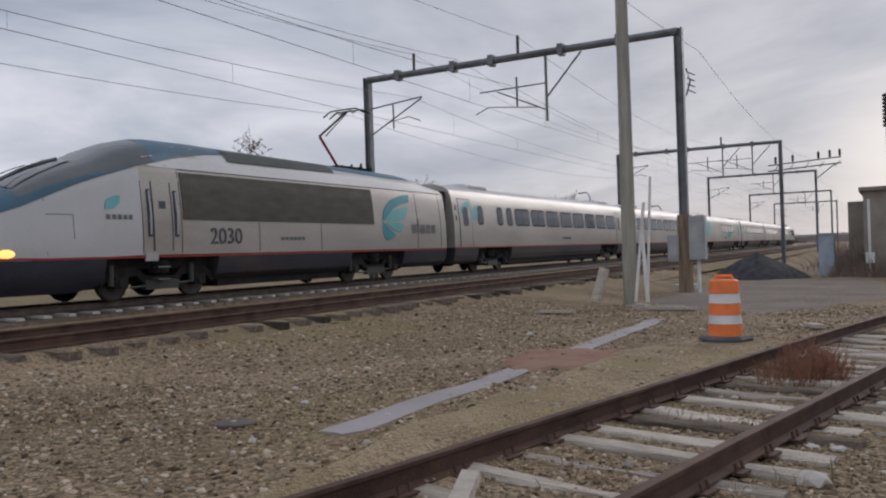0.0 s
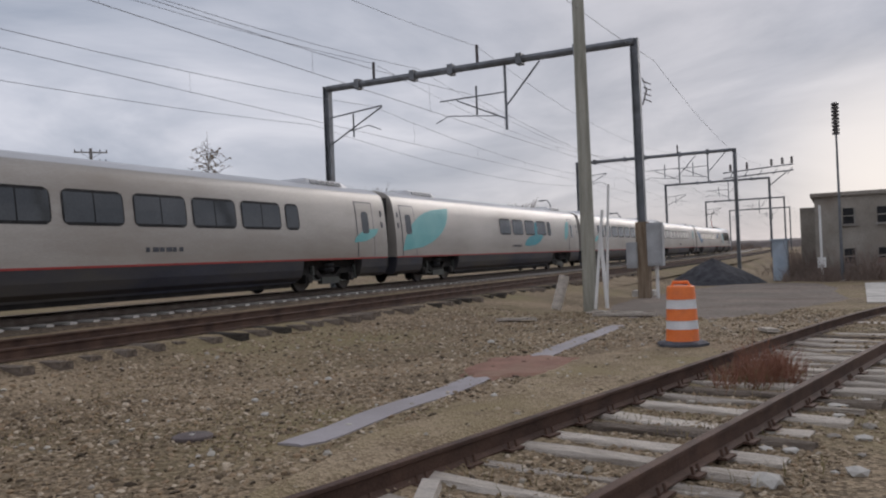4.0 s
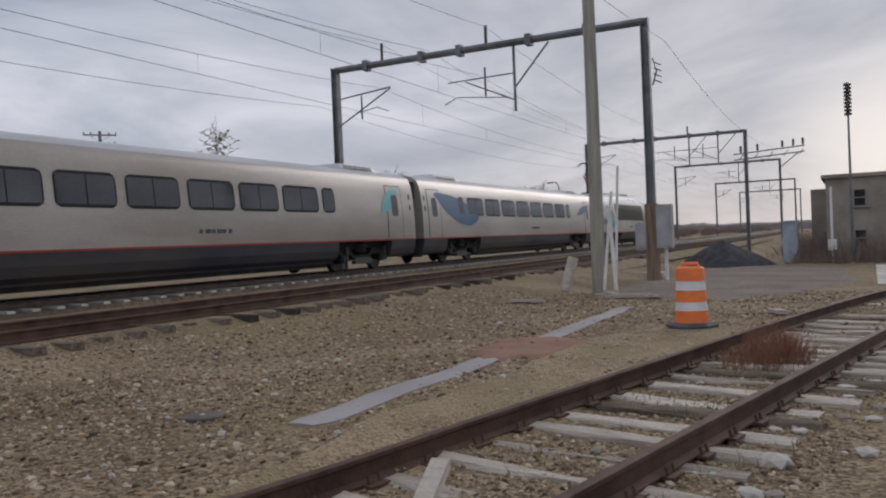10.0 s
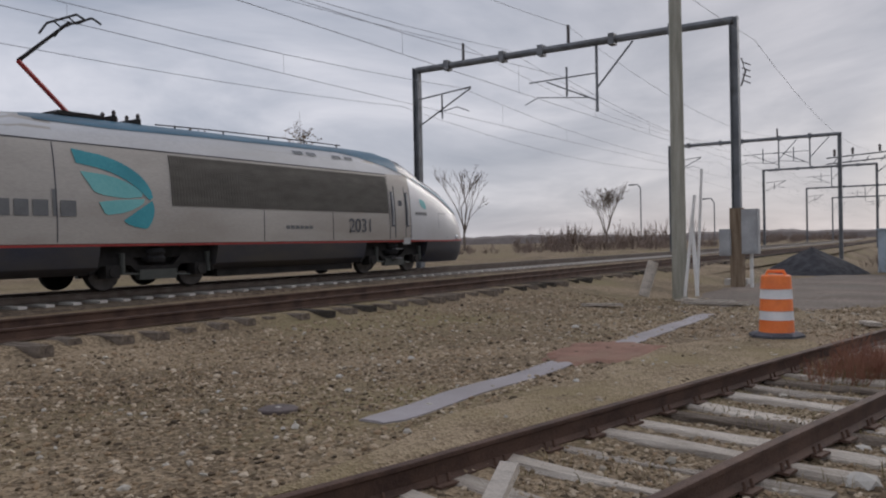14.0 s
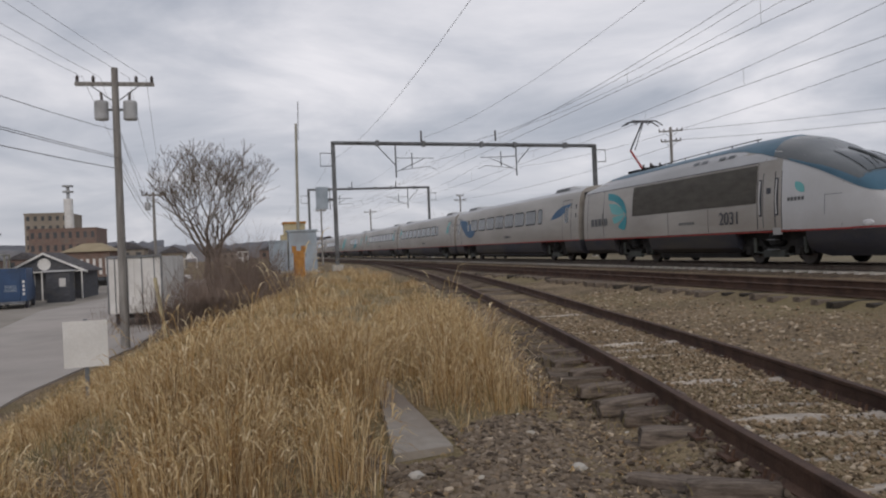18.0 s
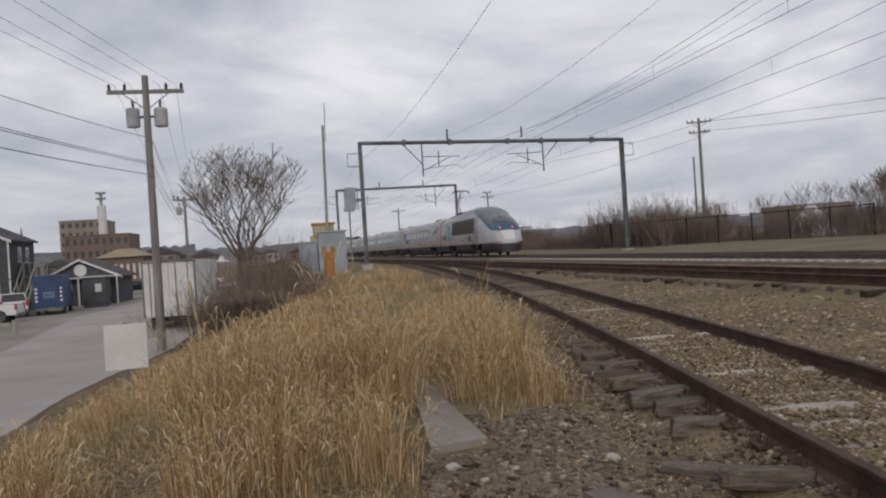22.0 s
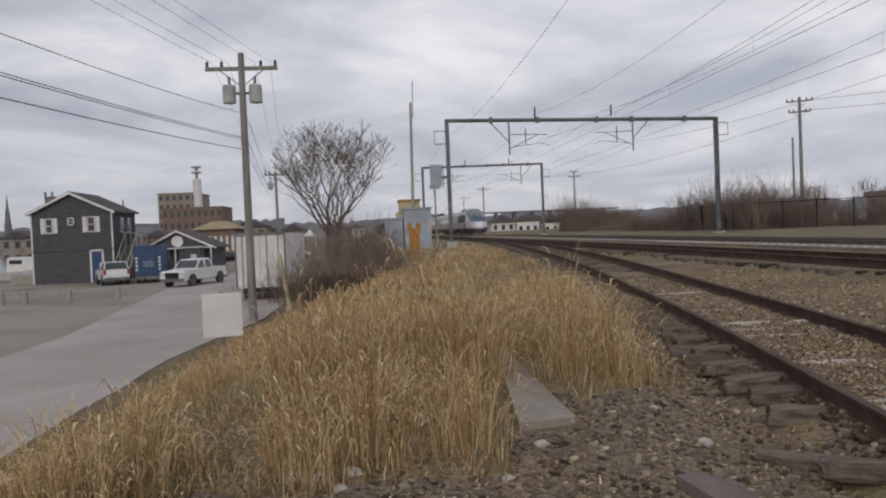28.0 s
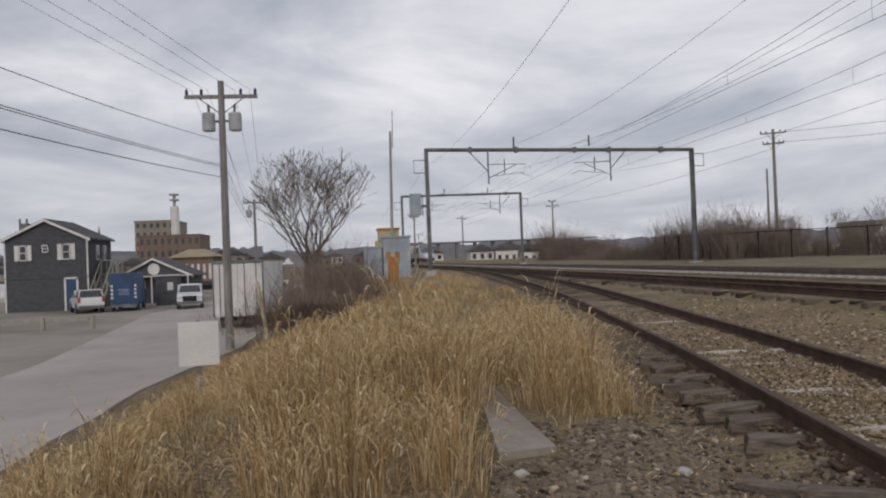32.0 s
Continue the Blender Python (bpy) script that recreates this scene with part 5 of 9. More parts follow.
# ---- wood and twigs ----
def sweep_data(verts, faces, a, b, ra, rb, n=4):
    d = (b - a)
    if d.length < 1e-4:
        return
    d.normalize()
    u = d.cross(Vector((0.3, 0.2, 1)) if abs(d.z) < 0.9 else Vector((1, 0.1, 0))).normalized()
    w = d.cross(u)
    i0 = len(verts)
    for p, r in ((a, ra), (b, rb)):
        for k in range(n):
            t = math.tau * k / n
            verts.append(p + (u * math.cos(t) + w * math.sin(t)) * r)
    for k in range(n):
        faces.append((i0 + k, i0 + (k + 1) % n, i0 + n + (k + 1) % n, i0 + n + k))


def grow(rng, verts, faces, p, d, length, r, depth, spread, up, thin):
    """A limb in short bent pieces, forking at its end."""
    segs = 3
    q = p.copy()
    for i in range(segs):
        d = (d + Vector((rng.uniform(-1, 1), rng.uniform(-1, 1), rng.uniform(-0.5, 1) * up)) * 0.16).normalized()
        nxt = q + d * length / segs
        r2 = r * (1 - 0.12)
        sweep_data(verts, faces, q, nxt, r, r2, 6 if r > 0.05 else 3)
        q, r = nxt, r2
        if depth > 0 and i > 0 and rng.random() < 0.6:
            side = (d + Vector((rng.uniform(-1, 1), rng.uniform(-1, 1), rng.uniform(-0.2, 0.7))) * spread).normalized()
            grow(rng, verts, faces, q, side, length * rng.uniform(0.5, 0.75), r * 0.55, depth - 1, spread, up, thin)
    if depth > 0:
        for k in range(2 if rng.random() < 0.75 else 3):
            side = (d + Vector((rng.uniform(-1, 1), rng.uniform(-1, 1), rng.uniform(-0.3, 0.6))) * spread).normalized()
            grow(rng, verts, faces, q, side, length * rng.uniform(0.62, 0.85), max(thin, r * 0.66), depth - 1, spread, up, thin)


def mesh_data(name, verts, faces, m):
    me = bpy.data.meshes.new(name)
    me.from_pydata([tuple(v) for v in verts], [], faces)
    me.materials.append(M[m])
    return me


def bare_tree(x, y, z, h, label, seed, depth=5, spread=0.55, stems=1, r=0.14, thin=0.008, up=0.25, m="bark"):
    t = thing("bare_tree", label, "tree", at=pose(x, y, z))
    rng = random.Random(seed)
    v, f = [], []
    vv, ff = [], []
    for s in range(stems):
        a = math.tau * s / max(1, stems) + 0.4
        lean = 0.0 if stems == 1 else 0.22
        base = Vector((0.12 * math.cos(a), 0.12 * math.sin(a), -0.2)) if stems > 1 else Vector((0, 0, -0.2))
        d = Vector((lean * math.cos(a), lean * math.sin(a), 1)).normalized()
        hh = h * (0.24 if stems == 1 else 0.3)
        sweep_data(v, f, base, base + d * hh * 0.5, r, r * 0.85, 8)
        sweep_data(v, f, base + d * hh * 0.5, base + d * hh, r * 0.85, r * 0.72, 8)
        for k in range(3 if stems > 1 else 5):
            b = math.tau * k / (3 if stems > 1 else 5) + rng.uniform(-0.4, 0.4)
            dd = (d * 1.0 + Vector((math.cos(b), math.sin(b), 0.35)) * spread * 0.9).normalized()
            grow(rng, vv, ff, base + d * hh * rng.uniform(0.75, 1.0), dd, h * 0.23, r * 0.5, depth - 1, spread, up, thin)
    o = new("trunk", mesh_data("trunk", v, f, m))
    o.parent = t
    o = new("crown", mesh_data("crown", vv, ff, m))
    o.parent = t
    o["label"] = "bare forking branches"
    return t


def leafy_leader(x, y, z, h, label, seed):
    """A young tree with one straight leader, side branches shorter towards the top, and a few dead leaves."""
    t = thing("young_tree", label, "tree", at=pose(x, y, z))
    rng = random.Random(seed)
    v, f, lv, lf = [], [], [], []
    for k in range(10):
        sweep_data(v, f, Vector((0, 0, h * k / 10)), Vector((0.04 * math.sin(k * 2), 0, h * (k + 1) / 10)), 0.11 * (1 - k / 10.5), 0.11 * (1 - (k + 1) / 10.5), 6)
    for k in range(34):
        u = 0.32 + 0.56 * k / 33
        a = k * 2.4 + rng.uniform(-0.4, 0.4)
        L = (0.06 + 3.9 * (1 - u) ** 0.6) * rng.uniform(0.7, 1.1)
        p = Vector((0, 0, h * u))
        for q in range(5):
            d = Vector((math.cos(a), math.sin(a), 0.28 + 0.12 * q)).normalized()
            e = p + d * L / 5
            sweep_data(v, f, p, e, 0.03 * (1 - q / 6), 0.03 * (1 - (q + 1) / 6), 4)
            for w in range(3):
                tw = p + Vector((rng.uniform(-1, 1), rng.uniform(-1, 1), rng.uniform(0, 0.8))) * 0.42
                sweep_data(v, f, p, tw, 0.012, 0.008, 3)
                if rng.random() < 0.55 and u < 0.86:
                    for _ in range(2):
                        c = tw + Vector((rng.uniform(-1, 1), rng.uniform(-1, 1), rng.uniform(-1, 0.4))) * 0.12
                        i0 = len(lv)
                        b = rng.uniform(0, math.tau)
                        g = Vector((math.cos(b), math.sin(b), rng.uniform(-0.4, 0.4))) * 0.11
                        o = Vector((-math.sin(b) * 0.4, math.cos(b) * 0.4, rng.uniform(0.4, 1.0))) * 0.06
                        lv.extend((c - g, c - o, c + g, c + o))
                        lf.append((i0, i0 + 1, i0 + 2, i0 + 3))
            p = e
            a += rng.uniform(-0.15, 0.15)
    for nm, a_, b_, m in (("trunk", v, f, "bark"), ("dead_leaves", lv, lf, "brown_timber")):
        o = new(nm, mesh_data(nm, a_, b_, m))
        o.parent = t
        if nm == "dead_leaves":
            o["kind"] = "stuff"
    return t


def dome_tree(x, y, z, h, label, seed, stems=4, wide=0.42, low=0.34, r=0.085, thin=0.007, depth=5, m="bark", kids=3, lean=(0.08, 0.30), fork=(0.42, 0.78), rise=0.075, side=0.42):
    """Stems from one stool, forking again and again into a rounded crown whose twigs curve upwards."""
    t = thing("bare_tree", label, "tree", at=pose(x, y, z))
    rng = random.Random(seed)
    v, f, vv, ff = [], [], [], []
    mid, tall = h * (1 + low) / 2, h * (1 - low) / 2

    def inside(p):
        return (p.x / (wide * h)) ** 2 + (p.y / (wide * h)) ** 2 + (max(0.0, p.z - mid) / tall) ** 2 < 1 + 0.12 * noise.noise(p * 0.9)

    def limb(p, d, L, r0, k):
        V, F = (v, f) if k >= depth - 1 else (vv, ff)
        n = 4 if k > 1 else 3
        for i in range(n):
            d = (d + Vector((rng.uniform(-1, 1), rng.uniform(-1, 1), rng.uniform(-0.7, 1.0))) * 0.16 + Vector((0, 0, rise))).normalized()
            q = p + d * L / n
            r1 = max(thin, r0 * 0.9)
            sweep_data(V, F, p, q, r0, r1, 6 if r0 > 0.03 else 3)
            p, r0 = q, r1
            if not inside(p):
                return
            if 0 < k and i > (1 if k == depth else 0) and rng.random() < side:
                e = (d + Vector((rng.uniform(-1, 1), rng.uniform(-1, 1), rng.uniform(-0.2, 0.5))) * 0.7).normalized()
                limb(p, e, L * rng.uniform(0.5, 0.85), max(thin, r0 * 0.5), min(k - 1, 2 if k > 2 else 1))
        if k > 0:
            a0 = rng.uniform(0, math.tau)
            m_ = kids if rng.random() < 0.7 else kids - 1
            for j in range(m_):
                a = a0 + math.tau * j / m_ + rng.uniform(-0.4, 0.4)
                g = rng.uniform(*fork)
                e = (d + Vector((math.cos(a) * g, math.sin(a) * g, rng.uniform(-0.1, 0.2)))).normalized()
                limb(p, e, L * rng.uniform(0.66, 0.84), max(thin, r0 * 0.66), k - 1)

    for s in range(stems):
        a = math.tau * s / stems + rng.uniform(-0.4, 0.4)
        g = rng.uniform(*lean)
        limb(Vector((0.10 * math.cos(a), 0.10 * math.sin(a), -0.25)), Vector((g * math.cos(a), g * math.sin(a), 1)).normalized(), h * rng.uniform(0.25, 0.32), r * rng.uniform(0.75, 1.1), depth)
    for nm, a, b in (("trunk", v, f), ("crown", vv, ff)):
        o = new(nm, mesh_data(nm, a, b, m))
        o.parent = t
        if nm == "crown":
            o["label"] = "bare rounded crown of fine twigs"
    return t


dome_tree(-33.0, -1.45, -0.9, 7.0, "bare multi-stemmed tree with a dense rounded crown on the grassy bank", 21, 3, 0.37, 0.24, 0.15, 0.0072, 5, lean=(0.03, 0.17), fork=(0.55, 1.0), rise=0.045, side=0.5)
rs = random.Random(61)
for k in range(9):
    d_ = rs.uniform(0, 9)
    dome_tree(-62.0 + 2.3 * k + rs.uniform(-0.8, 0.8), 38.5 + 0.75 * k + rs.uniform(-2, 3), -0.2, rs.uniform(4.4, 6.4), "slender bare sapling among the scrub behind the fence", 70 + k, 2 if k % 2 else 3, rs.uniform(0.2, 0.34), 0.3, 0.05, 0.010, 3, "twig")
dome_tree(-51.5, 43.8, -0.2, 6.6, "bare spreading tree among the scrub beyond the fence", 22, 4, 0.46, 0.3, 0.08, 0.011, 4)
dome_tree(-47.2, 45.0, -0.2, 6.2, "bare forked tree among the scrub beyond the fence", 25, 3, 0.44, 0.3, 0.08, 0.011, 4)
dome_tree(-72.5, 41.5, -0.2, 5.4, "slim bare tree by the fence", 12, 3, 0.26, 0.25, 0.05, 0.011, 3)
leafy_leader(43.7, 40.0, -0.4, 11.2, "young tree with a straight leader and dead brown leaves", 5)
bare_tree(94.3, 56.7, -0.4, 14.0, "slim bare tree far behind the tracks", 15, 4, 0.4, 1, 0.2, 0.03)
bare_tree(112, 43, -0.4, 11.3, "round bare tree beyond the tracks", 17, 5, 0.6, 1, 0.2, 0.025)
bare_tree(31.5, 46, -0.4, 9.0, "bare tree behind the main line", 27, 4, 0.5, 1, 0.16, 0.02)


def thicket(name, label, places, h, per, seed, m="twig", r=0.012, lean=0.35, cat="shrubs", jit=0.8, vary=0.0):
    """Stems of bare scrub at the places given, each stem forking once or twice."""
    rng = random.Random(seed)
    v, f = [], []
    for (x, y, z) in places:
        hh = h * rng.uniform(0.55, 1.15)
        if vary:
            hh *= max(0.25, 0.75 + 1.3 * noise.noise(Vector((x * vary, y * vary, 2.5))))
        for k in range(per):
            a = rng.uniform(0, math.tau)
            p = Vector((x + rng.uniform(-jit, jit), y + rng.uniform(-jit, jit), z - 0.1))
            d = Vector((math.cos(a) * lean * rng.random(), math.sin(a) * lean * rng.random(), 1)).normalized()
            L = hh * rng.uniform(0.5, 1.0)
            q = p + d * L * 0.55
            sweep_data(v, f, p, q, r, r * 0.8, 3)
            for j in range(3):
                e = (d + Vector((rng.uniform(-1, 1), rng.uniform(-1, 1), 0.2)) * 0.45).normalized()
                s = p + d * L * rng.uniform(0.25, 0.55)
                t = s + e * L * rng.uniform(0.3, 0.55)
                sweep_data(v, f, s, t, r * 0.7, r * 0.35, 3)
                if rng.random() < 0.6:
                    sweep_data(v, f, (s + t) / 2, (s + t) / 2 + (e + Vector((rng.uniform(-1, 1), rng.uniform(-1, 1), 0.3)) * 0.6).normalized() * L * 0.25, r * 0.5, r * 0.3, 3)
    ob = new(name, mesh_data(name, v, f, m))
    return tagged(ob, label, cat, kind="stuff")


rs = random.Random(3)
thicket("bare_shrubs", "brown leafless shrubs along the far side of the tracks", [(rs.uniform(-130, -60), rs.uniform(30, 40), -0.1) for _ in range(460)], 4.4, 15, 31, r=0.017, lean=0.6, vary=0.09)
thicket("bare_shrubs", "brown leafless scrub behind the chain-link fence", [(rs.uniform(-66, -38), 45 + rs.uniform(-7, 9) - 0.15 * abs(rs.gauss(0, 4)), -0.1) for _ in range(330)], 4.3, 14, 36, r=0.013, lean=0.6, vary=0.16)
thicket("bare_shrubs", "brown leafless scrub beyond the main line", [(rs.uniform(62, 330), rs.uniform(27, 42), -0.4) for _ in range(330)], 3.2, 12, 32, r=0.04, lean=0.6, vary=0.06)
thicket("bare_shrubs", "dense dark brown brush round the bare tree", [(-32.5 + rs.gauss(0, 1.6), -1.7 + rs.gauss(0, 1.1), ground_z(-32, -1.7)) for _ in range(56)] + [(-29 + rs.gauss(0, 1.5), -0.6 + rs.gauss(0, 0.9), -0.3) for _ in range(34)], 1.9, 20, 33, "twig", 0.007, 0.9, vary=0.3)
thicket("bare_shrubs", "small grey twiggy shrub on the slope above the street", [(-7.6 + rs.gauss(0, 0.25), -3.55 + rs.gauss(0, 0.25), ground_z(-7.6, -3.5)) for _ in range(14)], 0.52, 16, 38, "bark", 0.0026, 0.8, jit=0.22)
thicket("bare_shrubs", "drab bushes behind the trailer", [(rs.uniform(-66, -46), rs.uniform(-4.2, -0.8), -1.6) for _ in range(60)], 2.0, 16, 37, "twig", 0.012, 0.8, vary=0.3)
thicket("bare_shrubs", "reddish scrub beside the old building", [(rs.uniform(45.0, 48.6), rs.uniform(-7, 1.0), -1.2) for _ in range(70)] + [(rs.uniform(47, 51.5), rs.uniform(0.5, 2.6), -1.15) for _ in range(36)] + [(rs.uniform(55, 90), rs.uniform(1, 5), -1.2) for _ in range(40)], 2.0, 14, 34, "twig", 0.016, 0.7, vary=0.3)


# ---- grass ----
def blades(name, label, m, places, h0, h1, width, seed, droop=0.35, head=True):
    """Bent tapering blades with seed heads, one mesh."""
    rng = np.random.RandomState(seed)
    n = len(places)
    P = np.array(places)
    h = rng.uniform(h0, h1, n) * np.array([0.85 + 0.55 * noise.noise(Vector((p[0] * 0.75, p[1] * 0.75, 6))) for p in places])
    a = rng.uniform(0, math.tau, n)
    bend_ = rng.uniform(0.05, droop, n) * h
    face_a = rng.uniform(0, math.tau, n)
    w = width * rng.uniform(0.6, 1.3, n)
    lv = ((0, 0, 1.0), (0.45, 0.18, 0.85), (0.8, 0.55, 0.6 if not head else 0.5), (0.93, 0.85, 1.3 if head else 0.35), (1.0, 1.12, 0.1))
    V = np.zeros((n, len(lv) * 2, 3))
    for i, (t, bnd, ww) in enumerate(lv):
        cx = P[:, 0] + np.cos(a) * bend_ * bnd
        cy = P[:, 1] + np.sin(a) * bend_ * bnd
        cz = P[:, 2] + h * t * (1 - 0.12 * bnd)
        for k, s in enumerate((-1, 1)):
            V[:, i * 2 + k, 0] = cx + s * np.cos(face_a) * w * ww / 2
            V[:, i * 2 + k, 1] = cy + s * np.sin(face_a) * w * ww / 2
            V[:, i * 2 + k, 2] = cz
    nv = len(lv) * 2
    faces = []
    base = [(2 * i, 2 * i + 1, 2 * i + 3, 2 * i + 2) for i in range(len(lv) - 1)]
    F = (np.arange(n)[:, None, None] * nv + np.array(base)[None]).reshape(-1, 4)
    me = bpy.data.meshes.new(name)
    me.from_pydata(V.reshape(-1, 3).tolist(), [], F.tolist())
    me.materials.append(M[m])
    return tagged(new(name, me), label, "grass", kind="stuff")


def island_mat(name, cols, rough=0.9):
    """Colours picked piece by piece within one mesh."""
    m = mat(name, cols[0], cols[1], 8, rough, 0, 0.3, 60, 0.2)
    nt = m.node_tree
    b = nt.nodes["Principled BSDF"]
    g = nt.nodes.new("ShaderNodeNewGeometry")
    r = nt.nodes.new("ShaderNodeValToRGB")
    e = r.color_ramp.elements
    e[0].color, e[1].color = (*cols[0], 1), (*cols[-1], 1)
    for k, c in enumerate(cols[1:-1]):
        q = e.new((k + 1) / (len(cols) - 1))
        q.color = (*c, 1)
    nt.links.new(g.outputs["Random Per Island"], r.inputs[0])
    nt.links.new(r.outputs[0], b.inputs["Base Color"])
    return m


M["grass_dry"] = island_mat("dry_grass_blades", [(0.17, 0.10, 0.045), (0.33, 0.205, 0.095), (0.46, 0.29, 0.12), (0.52, 0.39, 0.22), (0.66, 0.49, 0.27), (0.78, 0.65, 0.44)])
M["plume"] = island_mat("straw_plumes", [(0.46, 0.33, 0.16), (0.62, 0.48, 0.27), (0.78, 0.66, 0.45)])
M["grass_dull"] = island_mat("dull_grass_blades", [(0.11, 0.095, 0.045), (0.21, 0.18, 0.085), (0.29, 0.225, 0.12), (0.42, 0.33, 0.19)])


def in_grass(x, y):
    s = siding(x)[0]
    return y < s - 1.95 - 0.65 * smooth01((x + 7.5) / 2.0) - 0.35 * noise.noise(Vector((x * 0.8, y, 3))) and y > bank_edge(x) and x < -4.6 + 0.5 * noise.noise(Vector((y * 1.3, 0, 5))) + 0.25 * abs(y - 0.3)


def grass_places(n, x0, x1, seed, clump, thr, extra=None):
    rng = random.Random(seed)
    out = []
    while len(out) < n:
        u = rng.random()
        x = x0 + (x1 - x0) * u ** 1.6
        y = rng.uniform(-7, 8)
        if not in_grass(x, y):
            continue
        c = noise.noise(Vector((x * clump, y * clump, 1.7)))
        if c < thr and rng.random() > 0.12:
            continue
        cx, cy = x + rng.gauss(0, 0.05), y + rng.gauss(0, 0.05)
        if extra and extra(cx, cy):
            continue
        out.append((cx, cy, surf_z(cx, cy) - 0.02))
    return out


def on_slab(x, y):
    return (-8.6 < x < -5.2 and 0.74 + 0.13 * (-5.46 - x) < y < 1.54) or (-5.6 < x and 0.72 < y < 1.5)


def tussocks(name, label, m, centres, per, h0, h1, width, seed, spread=0.10, droop=0.55, plumes=0.3):
    """Tufts of fine arching stalks, each fanning out from one foot."""
    rng = np.random.RandomState(seed)
    C = np.repeat(np.array([c[:3] for c in centres]), per, axis=0)
    size = np.repeat(np.array([c[3] for c in centres]), per)
    n = len(C)
    a = rng.uniform(0, math.tau, n)
    q = rng.random_sample(n) ** 0.7
    h = rng.uniform(h0, h1, n) * size * (1.05 - 0.4 * q)
    out = spread * q * (0.6 + 0.6 * size)
    lean = (0.10 + droop * q * rng.uniform(0.4, 1.0, n)) * h
    a2 = a + rng.normal(0, 0.8, n)
    fa = rng.uniform(0, math.tau, n)
    w = width * rng.uniform(0.6, 1.3, n)
    lv = ((0, 0, 1.0), (0.42, 0.10, 0.9), (0.80, 0.36, 0.65), (0.97, 0.80, 1.15), (0.96, 1.25, 0.12))
    V = np.zeros((n, len(lv) * 2, 3))
    for i, (t, b, ww) in enumerate(lv):
        cx = C[:, 0] + np.cos(a) * out + np.cos(a2) * lean * b
        cy = C[:, 1] + np.sin(a) * out + np.sin(a2) * lean * b
        cz = C[:, 2] + h * t * (1 - 0.35 * q * b * t)
        for k, s in enumerate((-1, 1)):
            V[:, i * 2 + k, 0] = cx + s * np.cos(fa) * w * ww / 2
            V[:, i * 2 + k, 1] = cy + s * np.sin(fa) * w * ww / 2
            V[:, i * 2 + k, 2] = cz
    base = np.array([(2 * i, 2 * i + 1, 2 * i + 3, 2 * i + 2) for i in range(len(lv) - 1)])
    F = (np.arange(n)[:, None, None] * (len(lv) * 2) + base[None]).reshape(-1, 4)
    me = bpy.data.meshes.new(name)
    me.from_pydata(V.reshape(-1, 3).tolist(), [], F.tolist())
    me.materials.append(M[m])
    grass = tagged(new(name, me), label, "grass", kind="stuff")
    # pale nodding plumes on part of the stalks
    pick = np.where((rng.random_sample(n) < plumes) & (size > 0.45))[0]
    if len(pick):
        r = len(pick)
        P = V[pick][:, 6:8].mean(axis=1)
        D = np.stack([np.cos(a2[pick]), np.sin(a2[pick])], 1)
        L = rng.uniform(0.07, 0.15, r) * size[pick]
        U = np.zeros((r, 8, 3))
        for i, (q1, q2, ww) in enumerate(((0.0, 0.0, 0.4), (0.35, 0.45, 1.0), (0.75, 0.6, 0.9), (1.1, 0.45, 0.15))):
            for k, s in enumerate((-1, 1)):
                U[:, i * 2 + k, 0] = P[:, 0] + D[:, 0] * L * q1 * 0.7 + s * np.cos(fa[pick]) * width * 1.1 * ww
                U[:, i * 2 + k, 1] = P[:, 1] + D[:, 1] * L * q1 * 0.7 + s * np.sin(fa[pick]) * width * 1.1 * ww
                U[:, i * 2 + k, 2] = P[:, 2] + L * q2
        F = (np.arange(r)[:, None, None] * 8 + np.array([(0, 1, 3, 2), (2, 3, 5, 4), (4, 5, 7, 6)])[None]).reshape(-1, 4)
        me = bpy.data.meshes.new("plumes")
        me.from_pydata(U.reshape(-1, 3).tolist(), [], F.tolist())
        me.materials.append(M["plume"])
        tagged(new("grass_plumes", me), "pale straw plumes nodding on the dry grass", "grass", kind="stuff")
    return grass


def tuft_places(n, x0, x1, seed, thr, tall):
    """Feet of the tufts with a size each: tall where the noise runs high, low and thin between."""
    rng = random.Random(seed)
    out = []
    while len(out) < n:
        x = x0 + (x1 - x0) * rng.random() ** 1.35
        y = rng.uniform(-7, 8)
        if not in_grass(x, y) or on_slab(x, y):
            continue
        c = noise.noise(Vector((x * 0.55, y * 0.55, 1.7))) + 0.4 * noise.noise(Vector((x * 1.7, y * 1.7, 5)))
        if -7.6 < x < -4.8 and -0.9 < y < 0.60:
            c += 0.34
        if c < thr and rng.random() > 0.07:
            continue
        size = (0.56 + 1.15 * max(-0.35, c)) * tall(x, y) * rng.uniform(0.75, 1.2)
        out.append((x, y, surf_z(x, y) - 0.02, size))
    return out


# straw-coloured turf under the tufts
M["turf"] = mat("straw_turf", (0.17, 0.135, 0.08), (0.40, 0.33, 0.20), 1.1, 0.95, 0, 0.8, 22, 0.2, dirt=(0.22, 0.18, 0.11))
bm = bmesh.new()
rings = []
for k in range(150):
    x = -6.8 - 0.35 * k
    a, b = bank_edge(x) + 0.1 + 0.3 * noise.noise(Vector((x * 0.6, 0, 4))), siding(x)[0] - 2.3 + 0.3 * noise.noise(Vector((x * 0.9, 3, 4)))
    if x > -8.4:
        mid = 0.2
        f = smooth01((-6.6 - x) / 1.9)
        a, b = mid + (a - mid) * f, mid + (b - mid) * f
    row = []
    for i in range(15):
        y = a + (b - a) * i / 14
        row.append((x, y, surf_z(x, y) + (0.02 if 0 < i < 14 else -0.03)))
    rings.append(row)
loft(bm, rings, cap=False)
solid("grass_bank", bm, M["turf"], "straw-coloured dead turf on the bank", "bank", kind="structure", smooth=True)

